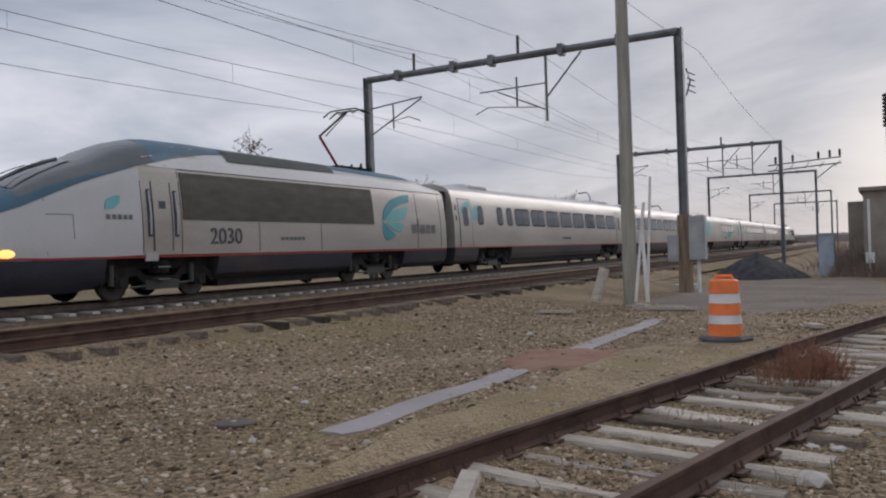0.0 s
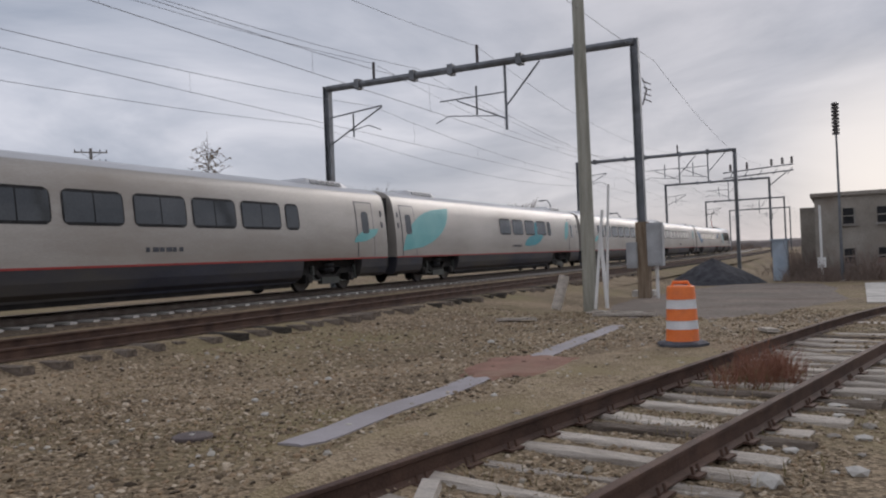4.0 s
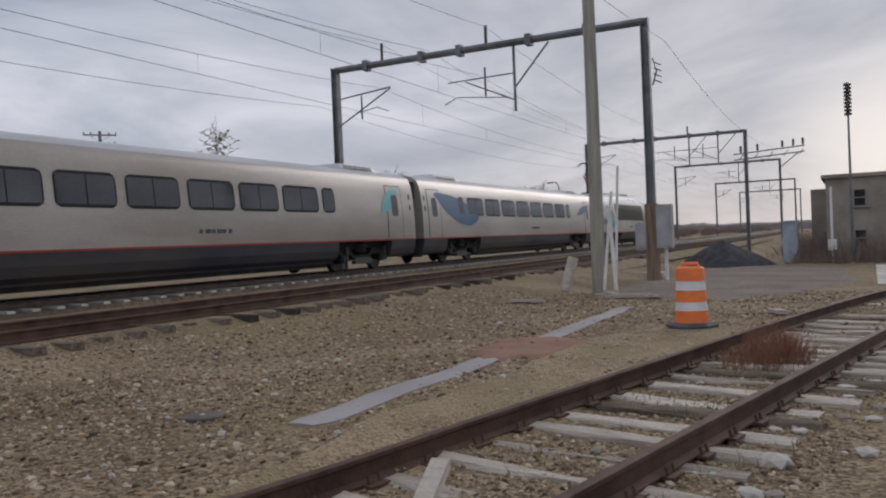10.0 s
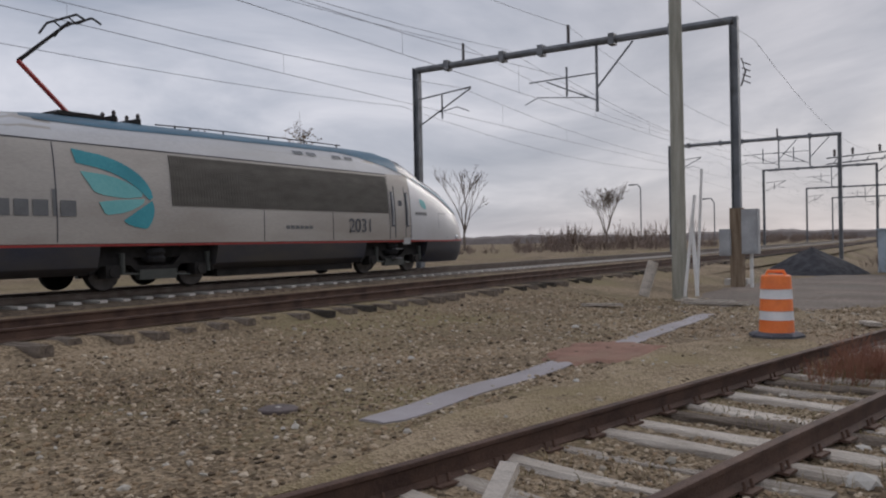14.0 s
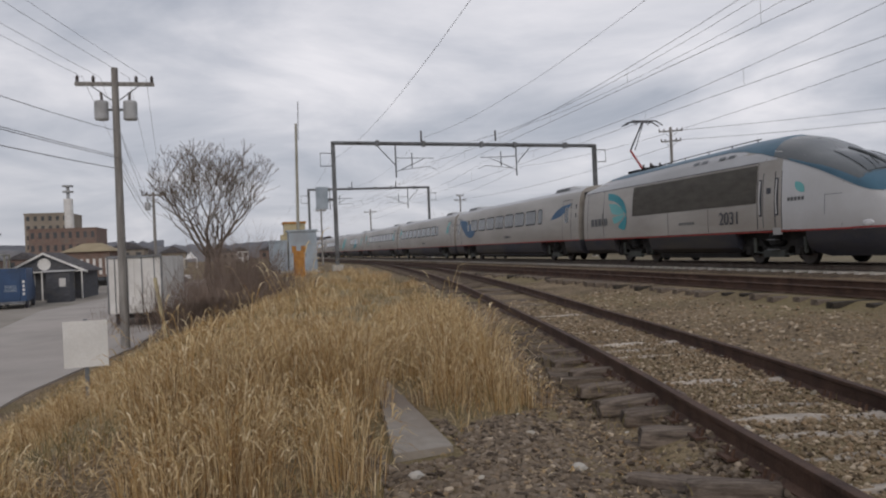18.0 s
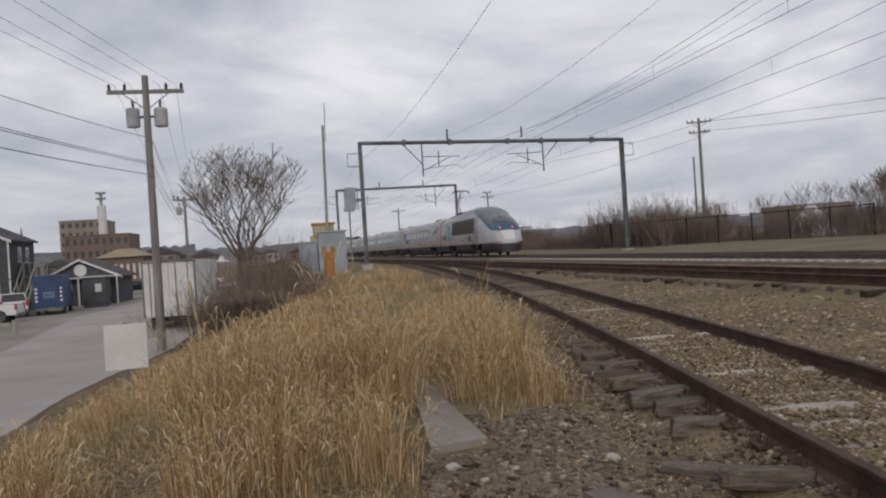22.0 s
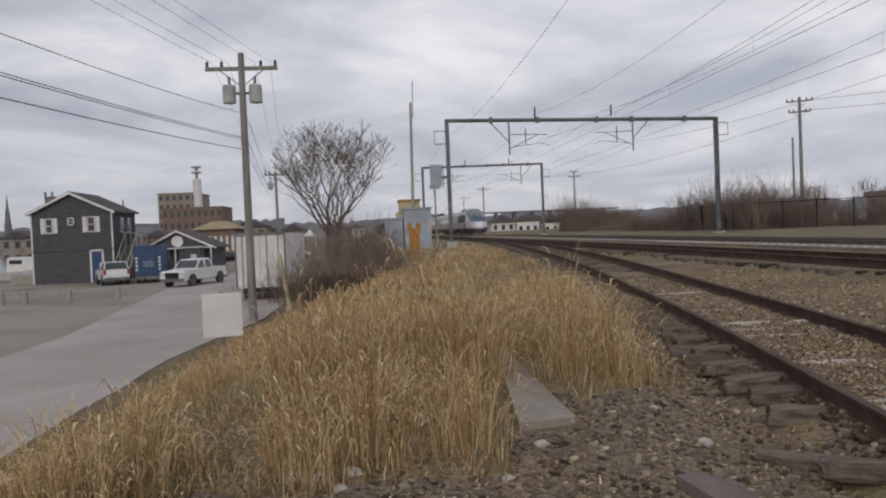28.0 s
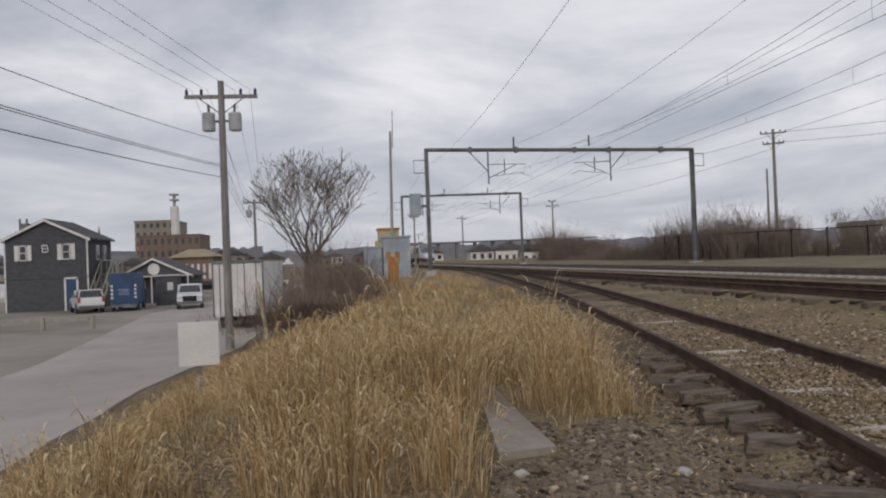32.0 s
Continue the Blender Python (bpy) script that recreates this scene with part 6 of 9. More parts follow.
def near_tall(x, y):
    """Height of the near tufts: full on the crest, low towards the street and farther off."""
    k = 1.02 if x > -8.5 else max(0.42, 1.02 - 0.10 * (-8.5 - x))
    if x > -16:
        k *= 0.5 + 0.5 * smooth01((y + 2.3) / 1.5)
    return k * (0.14 + 0.86 * smooth01((y - bank_edge(x) - 0.6) / 2.4))


tussocks("tall_dry_grass", "tall golden dry grass with nodding heads on the bank beside the siding", "grass_dry", tuft_places(900, -4.3, -18, 41, 0.05, near_tall), 62, 0.42, 1.06, 0.0050, 42, 0.22, 0.62, 0.42)
tussocks("tall_dry_grass", "paler dry grass tufts farther along the bank", "grass_dry", tuft_places(800, -14, -58, 43, 0.08, lambda x, y: 0.50 * (0.2 + 0.8 * smooth01((y - bank_edge(x) - 0.4) / 2.0))), 34, 0.5, 1.0, 0.012, 44, 0.34, 0.6, 0.3)
blades("dead_turf", "low matted straw between the tufts", "grass_dry", grass_places(30000, -4.4, -34, 47, 0.6, -0.6, on_slab), 0.05, 0.22, 0.007, 49, 1.2, False)
blades("short_dull_grass", "short dull brown-green grass under the dry stalks", "grass_dull", grass_places(26000, -4.2, -40, 45, 0.6, -0.3, on_slab), 0.06, 0.30, 0.008, 46, 0.9, False)
rs = random.Random(8)
blades("weeds", "sparse low weeds in the gravel", "grass_dull", [(x, y, surf_z(x, y)) for x, y in ((rs.uniform(-9, 9), rs.uniform(3.8, 8.5)) for _ in range(9000)) if noise.noise(Vector((x * 0.5, y * 0.5, 9))) > 0.08 and abs(y - siding(x)[0]) > 1.4], 0.015, 0.05, 0.010, 48, 0.9, False)


# ---- street, parking lot and water below the bank ----
def sheet(name, x0, x1, y0f, y1f, z, m, label, cat, step=2.0, kind="structure"):
    bm = bmesh.new()
    n = int((x1 - x0) / step)
    rings = []
    for i in range(n + 1):
        x = x0 + (x1 - x0) * i / n
        a, b = y0f(x), y1f(x)
        rings.append([(x, a, z - 0.3), (x, a, z), (x, b, z), (x, b, z - 0.3)])
    loft(bm, rings, close=True)
    return solid(name, bm, M[m], label, cat, kind=kind)


M["lot"] = mat("packed_grit", (0.28, 0.25, 0.218), (0.37, 0.335, 0.292), 0.2, 0.95, 0, 0.3, 40, 0.2, dirt=(0.19, 0.18, 0.14))
sheet("road", -125, 6, lambda x: min(-11.0, -8.2 + 0.115 * (x + 5)) if x > -60 else min(-8.0, -14.5 - 0.1 * (x + 60)), lambda x: bank_edge(x) - 0.5 + 0.25 * noise.noise(Vector((x * 0.4, 0, 2))), -2.195, "asphalt", "pale worn asphalt street below the railway bank", "road")
sheet("parking_lot", -125, 6, lambda x: -70, lambda x: (min(-11.0, -8.2 + 0.115 * (x + 5)) if x > -60 else min(-8.0, -14.5 - 0.1 * (x + 60))) + 0.02, -2.20, "lot", "beige packed-grit parking lot beside the street", "parking lot")
sheet("water", -300, -79, lambda x: -300, lambda x: -31, -2.12, "water", "grey harbour water behind the house", "water", 20)
for x0, y0, x1, y1 in ((-47.35, -21.0, -47.3, -19.7), (-47.3, -19.7, -47.0, -17.2), (-47.0, -17.2, -46.9, -14.5), (-47.4, -25.0, -47.35, -21.0)):
    b = thing("timber_barrier", "low weathered timber barrier edging the parking lot", "barrier", "parking barriers")
    bm = bmesh.new()
    tube(bm, [(x1, y1, -2.5), (x1, y1, -1.45)], 0.17, 10, 0.16)
    part("post", bm, M["pole_wood"], b)
    bm = bmesh.new()
    box(bm, -0.08, 0.08, 0, math.hypot(x1 - x0, y1 - y0) - 0.36, 0, 0.16)
    o = part("rail", bm, M["pole_wood"], b)
    o.matrix_basis = pose(x0, y0 + 0.18, -1.72, 0, 0, -math.degrees(math.atan2(x1 - x0, y1 - y0)))


M["verge"] = mat("pale_verge", (0.15, 0.123, 0.08), (0.25, 0.21, 0.135), 0.3, 0.95, 0, 0.4, 14, 0.2, dirt=(0.16, 0.135, 0.095))
bm = bmesh.new()
loft(bm, [[(x, a, ground_z(x, a) + 0.03) for a in (24.5, 27, 30, 34, 40, 60)] for x in [-140 + 5 * k for k in range(27)]], cap=False)
solid("grass_verge", bm, M["verge"], "pale dead grass beyond the tracks", "verge", kind="structure")


# ---- buildings ----
def opening(parent, x, y0, y1, z0, z1, shutters=False, m="glass", side="x"):
    """A window in a wall that faces +x: frame, panes, and shutters."""
    bm = bmesh.new()
    for a, b, c, d in ((y0, y0 + 0.09, z0, z1), (y1 - 0.09, y1, z0, z1), (y0, y1, z1 - 0.09, z1), (y0, y1, z0, z0 + 0.09), (y0, y1, (z0 + z1) / 2 - 0.03, (z0 + z1) / 2 + 0.03)):
        box(bm, x, x + 0.08, a, b, c, d)
    w = part("window", bm, M["white"], parent, "white-framed window")
    bm = bmesh.new()
    box(bm, x - 0.05, x + 0.03, y0 + 0.08, y1 - 0.08, z0 + 0.08, z1 - 0.08)
    part("pane", bm, M["glass"], w)
    if shutters:
        for a, b in ((y0 - 0.36, y0 - 0.03), (y1 + 0.03, y1 + 0.36)):
            bm = bmesh.new()
            box(bm, x, x + 0.06, a, b, z0, z1)
            for k in range(9):
                z = z0 + 0.06 + k * (z1 - z0 - 0.1) / 9
                box(bm, x + 0.06, x + 0.075, a + 0.04, b - 0.04, z, z + 0.07)
            part("shutter", bm, M["white"], w)
    return w


def shingle_house():
    """Two-storey gabled house, its gable to +x."""
    h = thing("shingled_house", "two-storey grey shingled gable house with white shutters and a blue door", "house")
    x0, x1, y0, y1, zb, ze, za = -77.6, -71.0, -28.8, -22.05, -2.3, 3.85, 5.45
    yc = (y0 + y1) / 2
    bm = bmesh.new()
    loft(bm, [[(x, y0, zb), (x, y1, zb), (x, y1, ze), (x, yc, za), (x, y0, ze)] for x in (x0, x1)], close=True)
    wall = part("wall", bm, M["shingle"], h, "weathered grey shingle wall")
    # shingle courses on the two walls that show
    bm = bmesh.new()
    for k in range(28):
        z = zb + 0.3 + k * 0.22
        if z > ze - 0.05:
            break
        box(bm, x1, x1 + (0.025 if z < 0.62 else 0.035), y0, y1, z, z + 0.035)
        box(bm, x0, x1, y1, y1 + 0.03, z, z + 0.035)
    for k in range(6):
        z = ze + 0.05 + k * 0.24
        f = 1 - (z - ze) / (za - ze)
        box(bm, x1, x1 + 0.035, yc - (yc - y0) * f + 0.1, yc + (y1 - yc) * f - 0.1, z, z + 0.035)
    part("shingle_course", bm, M["shingle"], wall)["kind"] = "stuff"
    bm = bmesh.new()
    box(bm, x1, x1 + 0.09, y0, y1, 0.58, 0.68)
    part("belt_course", bm, M["shingle"], wall)
    for s, ya in ((-1, y0 - 0.3), (1, y1 + 0.3)):
        bm = bmesh.new()
        zz = ze - 0.3 * (za - ze) / (yc - y0)
        loft(bm, [[(x, ya, zz), (x, yc, za + 0.02), (x, yc, za + 0.18), (x, ya, zz + 0.16)] for x in (x0 - 0.3, x1 + 0.35)], close=True)
        r = part("roof", bm, M["roofing"], h, "dark asphalt shingle roof")
        bm = bmesh.new()
        loft(bm, [[(x, ya, zz - 0.1), (x, yc, za - 0.08), (x, yc, za + 0.14), (x, ya, zz + 0.12)] for x in (x1 + 0.35, x1 + 0.41)], close=True)
        part("rake_board", bm, M["white"], r, "white rake board")
    for ya in (y0, y1 - 0.12):
        bm = bmesh.new()
        box(bm, x1 + 0.0, x1 + 0.06, ya, ya + 0.12, zb, ze)
        part("corner_board", bm, M["white"], h)
    opening(h, x1 + 0.03, -27.6, -26.95, 2.1, 3.4, True)
    opening(h, x1 + 0.03, -25.75, -25.2, 2.75, 3.4)
    opening(h, x1 + 0.03, -24.15, -23.45, 2.1, 3.45, True)
    bm = bmesh.new()
    for a, b, c, d in ((-24.05, -23.9, -2.2, 0.55), (-23.05, -22.9, -2.2, 0.55), (-24.05, -22.9, 0.45, 0.6)):
        box(bm, x1, x1 + 0.1, a, b, c, d)
    fr = part("door_frame", bm, M["white"], h)
    bm = bmesh.new()
    box(bm, x1, x1 + 0.06, -23.9, -23.05, -2.2, 0.45)
    part("door", bm, M["blue_paint"], h, "blue painted door")
    # side windows and porch posts
    for xa in (-73.5, -75.5):
        bm = bmesh.new()
        box(bm, xa - 0.4, xa + 0.4, y1, y1 + 0.07, 2.0, 3.3)
        w = part("window", bm, M["white"], h)
        bm = bmesh.new()
        box(bm, xa - 0.3, xa + 0.3, y1 + 0.07, y1 + 0.09, 2.1, 3.2)
        part("pane", bm, M["glass"], w)
    st = thing("outside_stair", "weathered wooden outside stair with railings up to a deck", "staircase")
    for y in (-21.75, -20.75):
        bm = bmesh.new()
        loft(bm, [[(x, y - 0.05, z), (x, y + 0.05, z), (x, y + 0.05, z + 0.3), (x, y - 0.05, z + 0.3)] for x, z in ((-69.6, -2.25), (-73.4, 0.75))], close=True)
        part("stringer", bm, M["pole_wood"], st)
        bm = bmesh.new()
        loft(bm, [[(x, y - 0.04, z), (x, y + 0.04, z), (x, y + 0.04, z + 0.1), (x, y - 0.04, z + 0.1)] for x, z in ((-69.6, -1.1), (-73.4, 1.9), (-76.5, 1.9))], close=True)
        part("handrail", bm, M["pole_wood"], st)
        for x, z in ((-69.7, -2.2), (-71.5, -0.8), (-73.4, 0.75), (-75, 0.8), (-76.4, 0.8)):
            bm = bmesh.new()
            box(bm, x - 0.06, x + 0.06, y - 0.06, y + 0.06, z if z < 0.7 else -2.25, 1.95 if z > 0.7 else z + 1.2)
            part("post", bm, M["pole_wood"], st)
    for k in range(15):
        bm = bmesh.new()
        x, z = -69.75 - k * 0.25, -2.02 + k * 0.2
        box(bm, x - 0.15, x + 0.13, -21.7, -20.8, z, z + 0.04)
        part("tread", bm, M["pole_wood"], st)
    bm = bmesh.new()
    box(bm, -76.6, -73.4, -21.8, -20.7, 0.7, 0.82)
    part("deck", bm, M["pole_wood"], st)


shingle_house()


def gable_shed():
    h = thing("harbour_shed", "low grey clapboard shed with white trim and a porch", "shed")
    x0, x1, y0, y1, zb, ze, za = -86, -79.0, -20.9, -15.4, -2.3, 0.75, 1.95
    yc = -18.6
    bm = bmesh.new()
    loft(bm, [[(x, y0, zb), (x, y1, zb), (x, y1, 0.35), (x, yc, za), (x, y0, ze)] for x in (x0, x1)], close=True)
    part("wall", bm, M["shingle"], h)
    for (ya, zz) in ((y0 - 0.4, ze - 0.15), (y1 + 0.5, 0.2)):
        bm = bmesh.new()
        loft(bm, [[(x, ya, zz), (x, yc, za), (x, yc, za + 0.15), (x, ya, zz + 0.15)] for x in (x0, x1 + 0.4)], close=True)
        r = part("roof", bm, M["roofing"], h)
        bm = bmesh.new()
        loft(bm, [[(x, ya, zz - 0.1), (x, yc, za - 0.08), (x, yc, za + 0.12), (x, ya, zz + 0.12)] for x in (x1 + 0.4, x1 + 0.46)], close=True)
        part("rake_board", bm, M["white"], r)
    bm = bmesh.new()
    lathe(bm, ((0.0, 0), (0.55, 0.0), (0.55, 0.06), (0.0, 0.06)), (x1 + 0.02, yc, 1.0), 20, 'x')
    part("fan_light", bm, M["white"], h)
    opening(h, x1, -20.3, -19.4, -0.9, 0.2)
    opening(h, x1, -18.4, -17.5, -0.9, 0.2)
    bm = bmesh.new()
    loft(bm, [[(x, y, -0.02 + z) for y, z in ((-20.9, 0.3), (-15.0, 0.3), (-15.0, 0.4), (-20.9, 0.4))] for x in (x1, x1 + 1.6)], close=True)
    part("porch_roof", bm, M["white"], h)
    for y in (-20.7, -18.5, -16.6, -15.2):
        bm = bmesh.new()
        box(bm, x1 + 1.4, x1 + 1.5, y - 0.06, y + 0.06, zb, 0.3)
        part("porch_post", bm, M["white"], h)
    s = thing("yellow_banner", "yellow banner hanging on the shed porch", "banner")
    bm = bmesh.new()
    box(bm, x1 + 1.52, x1 + 1.55, -16.4, -15.8, -1.3, 0.25)
    part("cloth", bm, M["yellow"], s)


gable_shed()


def town_block(name, label, cat, x0, x1, y0, y1, z0, z1, m, cols, rows, roof="flat", win="glass", parapet=0.4, rh=2.0):
    """A plain building facing +x with a grid of windows."""
    b = thing(name, label, cat)
    bm = bmesh.new()
    box(bm, x0, x1, y0, y1, z0, z1)
    part("wall", bm, M[m], b)
    if roof == "flat":
        bm = bmesh.new()
        box(bm, x0 - 0.2, x1 + 0.2, y0 - 0.2, y1 + 0.2, z1, z1 + parapet)
        part("parapet", bm, M[m], b)
    else:
        bm = bmesh.new()
        q = 0.8
        ym, xm = (y0 + y1) / 2, (x0 + x1) / 2
        if roof == "hip":
            loft(bm, [[(x0 - q, y0 - q, z1), (x1 + q, y0 - q, z1), (x1 + q, y1 + q, z1), (x0 - q, y1 + q, z1)], [(xm - 1, ym - (y1 - y0) * 0.2, z1 + rh), (xm + 1, ym - (y1 - y0) * 0.2, z1 + rh), (xm + 1, ym + (y1 - y0) * 0.2, z1 + rh), (xm - 1, ym + (y1 - y0) * 0.2, z1 + rh)]], close=True)
        else:
            loft(bm, [[(x, y0 - q, z1), (x, y1 + q, z1), (x, ym, z1 + rh)] for x in (x0 - q, x1 + q)], close=True)
        part("roof", bm, M["roofing"] if name != "pavilion" else M["ochre_roof"], b)
    for r in range(rows):
        for c in range(cols):
            w, hgt = (y1 - y0) / cols, (z1 - z0) / rows
            ya, za = y0 + (c + 0.28) * w, z0 + (r + 0.3) * hgt
            bm = bmesh.new()
            box(bm, x1 - 0.05, x1 + 0.06, ya, ya + w * 0.44, za, za + hgt * 0.48)
            part("window", bm, M[win], b)
    return b


M["ochre_roof"] = mat("tan_roof", (0.30, 0.24, 0.15), (0.42, 0.34, 0.22), 0.3, 0.9, 0, 0.1, 4)
M["tan"] = mat("tan_brick", (0.24, 0.205, 0.165), (0.34, 0.295, 0.245), 0.3, 0.9, 0, 0.1, 4)
town_block("brick_mill", "large tan and brown brick building in the distance", "building", -345, -321, -82, -67, -5, 19.5, "tan", 6, 7)
town_block("brick_mill", "long red-brown brick building in the distance", "building", -340, -318, -80, -57, -5, 13.6, "brick", 9, 4)
town_block("pavilion", "low brick pavilion with a tan hipped roof", "building", -168, -157, -33.5, -26, -3, 3.0, "brick", 7, 1, "hip", "white", rh=1.6)
tw = thing("cell_tower", "white concrete tower topped by antennas", "tower")
bm = bmesh.new()
tube(bm, [(-322, -67, 0), (-322, -67, 25)], 2.0, 12, 1.6)
part("shaft", bm, M["white"], tw)
bm = bmesh.new()
tube(bm, [(-322, -67, 25), (-322, -67, 30)], 0.6, 8)
for z in (27.2, 29.3):
    lathe(bm, ((0.5, 0), (1.9, 0.1), (1.9, 0.7), (0.5, 0.8)), (-322, -67, z), 10)
part("antenna", bm, M["can_grey"], tw)
# skyline steeples and tower take the haze-tinted grey, not a stone colour
for (x, y, z0, z1, w, nm) in ((-459, -197.6, 8, 30, 2.0, "church steeple"), (-479, -142, 10, 27, 1.6, "church steeple")):
    s = thing("church_steeple", "thin dark church steeple on the skyline", "steeple")
    bm = bmesh.new()
    lathe(bm, ((w, z0), (w, z0 + 6), (w * 0.9, z0 + 6.2), (0.1, z1)), (x, y, 0), 8)
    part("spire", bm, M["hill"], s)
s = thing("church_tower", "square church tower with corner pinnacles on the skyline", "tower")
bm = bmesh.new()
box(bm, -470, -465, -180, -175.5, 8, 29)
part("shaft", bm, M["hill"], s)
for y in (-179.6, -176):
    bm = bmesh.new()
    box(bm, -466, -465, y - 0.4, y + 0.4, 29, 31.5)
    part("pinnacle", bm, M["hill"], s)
rs = random.Random(21)
for k in range(34):
    y = -205 + k * 9.5 + rs.uniform(-2, 2)
    x = -rs.uniform(230, 420)
    if -95 < y * 330 / -x < -55 and x < -300:
        continue
    h = rs.uniform(4, 8)
    town_block("house", "distant house on the far shore", "house", x - 8, x, y - rs.uniform(3, 6), y + rs.uniform(3, 6), -4, h * 0.6, rs.choice(["tan", "white", "stone", "brick", "shingle"]), 3, 2, "gable", rh=2.2)
town_block("shed", "small white trackside building far down the line", "building", -258, -246, 45.2, 52.0, -1.5, 2.0, "white", 3, 1)
town_block("shed", "small white trackside building far down the line", "building", -256, -244, 53.0, 58.0, -1.5, 1.3, "white", 2, 1)


def hills(name, label, r, z, amp, a0, a1, seed, m="hill"):
    """A far wooded ridge as a band of uneven mounds."""
    bm = bmesh.new()
    rings = []
    n = int((a1 - a0) * 3)
    for i in range(n + 1):
        a = radians(a0 + (a1 - a0) * i / n)
        h = z + amp * (noise.noise(Vector((i * 0.045, seed, 0))) + 0.55 * noise.noise(Vector((i * 0.23, seed, 4))) + 0.35 * noise.noise(Vector((i * 0.9, seed, 8))))
        rings.append([((r + d) * math.cos(a), (r + d) * math.sin(a), zz) for d, zz in ((0, -6), (10, h * 0.7), (40, h), (140, h * 0.9), (160, -6))])
    loft(bm, rings, close=True)
    return solid(name, bm, M[m], label, "hill", kind="structure")


# air haze is painted into the grey of the hill-coloured ridges and bridge
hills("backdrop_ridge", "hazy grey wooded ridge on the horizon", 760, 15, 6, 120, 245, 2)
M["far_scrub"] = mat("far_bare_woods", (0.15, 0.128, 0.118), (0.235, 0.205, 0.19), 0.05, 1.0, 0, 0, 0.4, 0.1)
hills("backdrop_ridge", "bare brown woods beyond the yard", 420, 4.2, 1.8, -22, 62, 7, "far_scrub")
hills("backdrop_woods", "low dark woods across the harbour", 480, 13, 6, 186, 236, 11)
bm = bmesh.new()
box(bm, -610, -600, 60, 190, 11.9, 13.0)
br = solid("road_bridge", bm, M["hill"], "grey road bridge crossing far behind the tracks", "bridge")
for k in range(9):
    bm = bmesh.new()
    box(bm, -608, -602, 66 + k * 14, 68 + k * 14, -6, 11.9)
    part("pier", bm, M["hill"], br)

# derelict masonry building at the yard's end
ob = thing("derelict_building", "derelict drab two-storey masonry building with broken windows", "building")
bm = bmesh.new()
box(bm, 49, 64, -16, 1.25, -1.6, 3.55)
part("wall", bm, M["stone"], ob)
bm = bmesh.new()
box(bm, 51.5, 62, 1.25, 2.1, -1.6, 3.1)
part("side_wing", bm, M["stone"], ob)
bm = bmesh.new()
box(bm, 48.8, 64.2, -16.2, 1.45, 3.55, 3.75)
part("parapet", bm, M["stone"], ob)
for r, z in ((0, 2.0), (1, -0.2)):
    for k, y in enumerate((-0.45, -2.1, -3.9, -5.9, -8, -10.4)):
        bm = bmesh.new()
        box(bm, 48.94, 49.1, y - 0.3, y + 0.3, z, z + 0.85)
        w = part("window", bm, M["black"], ob)
        bm = bmesh.new()
        box(bm, 48.88, 48.98, y - 0.3, y - 0.22, z, z + 0.85)
        box(bm, 48.88, 48.98, y - 0.3, y + 0.3, z + 0.4, z + 0.46)
        part("window_bar", bm, M["dim_frame"], w)
        bm = bmesh.new()
        box(bm, 48.85, 49.0, y - 0.4, y + 0.4, z - 0.12, z)
        part("window_sill", bm, M["dim_frame"], w)
bm = bmesh.new()
box(bm, 48.93, 49.05, -3.4, -1.7, -1.5, 0.1)
part("rusty_shutter", bm, M["brick"], ob, "rusty red shutter")
mast = thing("antenna_mast", "slender grey mast topped by a dark ribbed insulator stack", "mast")
bm = bmesh.new()
tube(bm, [(46.5, 0.0, -1.2), (46.5, 0.0, 6.9)], 0.09, 8, 0.045)
part("shaft", bm, M["galv"], mast)
for k in range(9):
    bm = bmesh.new()
    lathe(bm, ((0.08, 0), (0.19, 0.02), (0.19, 0.12), (0.08, 0.175)), (46.5, 0, 6.6 + k * 0.19), 10)
    part("insulator", bm, M["ceramic"], mast)
bm = bmesh.new()
box(bm, 46.3, 46.7, -0.2, 0.2, -1.4, -0.95)
part("footing", bm, M["concrete"], mast)
v = thing("vent_pipe", "thin white pipe standing beside the mast", "pipe")
bm = bmesh.new()
tube(bm, [(46.8, 0.95, -1.2), (46.8, 0.95, 3.0)], 0.06, 8)
part("pipe", bm, M["white"], v)
bm = bmesh.new()
box(bm, 46.65, 46.95, 0.75, 1.15, -0.3, 0.25)
part("junction_box", bm, M["white"], v)
c = thing("signal_cabinet", "pale blue-grey steel signal cabinet in the yard", "cabinet")
bm = bmesh.new()
box(bm, 49.6, 50.6, 2.75, 3.55, -1.15, 1.25)
part("body", bm, M["cabinet"], c)
bm = bmesh.new()
box(bm, 49.5, 50.7, 2.65, 3.65, 1.25, 1.35)
part("roof", bm, M["cabinet"], c)
for y in (2.8, 3.17):
    bm = bmesh.new()
    box(bm, 49.56, 49.6, y, y + 0.34, -1.0, 1.15)
    part("door", bm, M["cabinet"], c)
bm = bmesh.new()
vs = []
rings = []
for k in range(7):
    f = k / 6
    rings.append([(45.8 + (3.3 * (1 - f) ** 0.9) * math.cos(a) * (1 + 0.15 * noise.noise(Vector((a, f * 2, 1)))), 6.35 + 2.7 * (1 - f) ** 0.9 * math.sin(a) * (1 + 0.2 * noise.noise(Vector((a * 1.3, f, 5)))), -1.1 + 1.5 * f ** 0.9 + 0.08 * noise.noise(Vector((a * 2, f * 3, 7)))) for a in (math.tau * j / 28 for j in range(28))])
loft(bm, rings, close=True)
solid("asphalt_mound", bm, M["coal"], "conical heap of black asphalt millings", "heap", smooth=True)
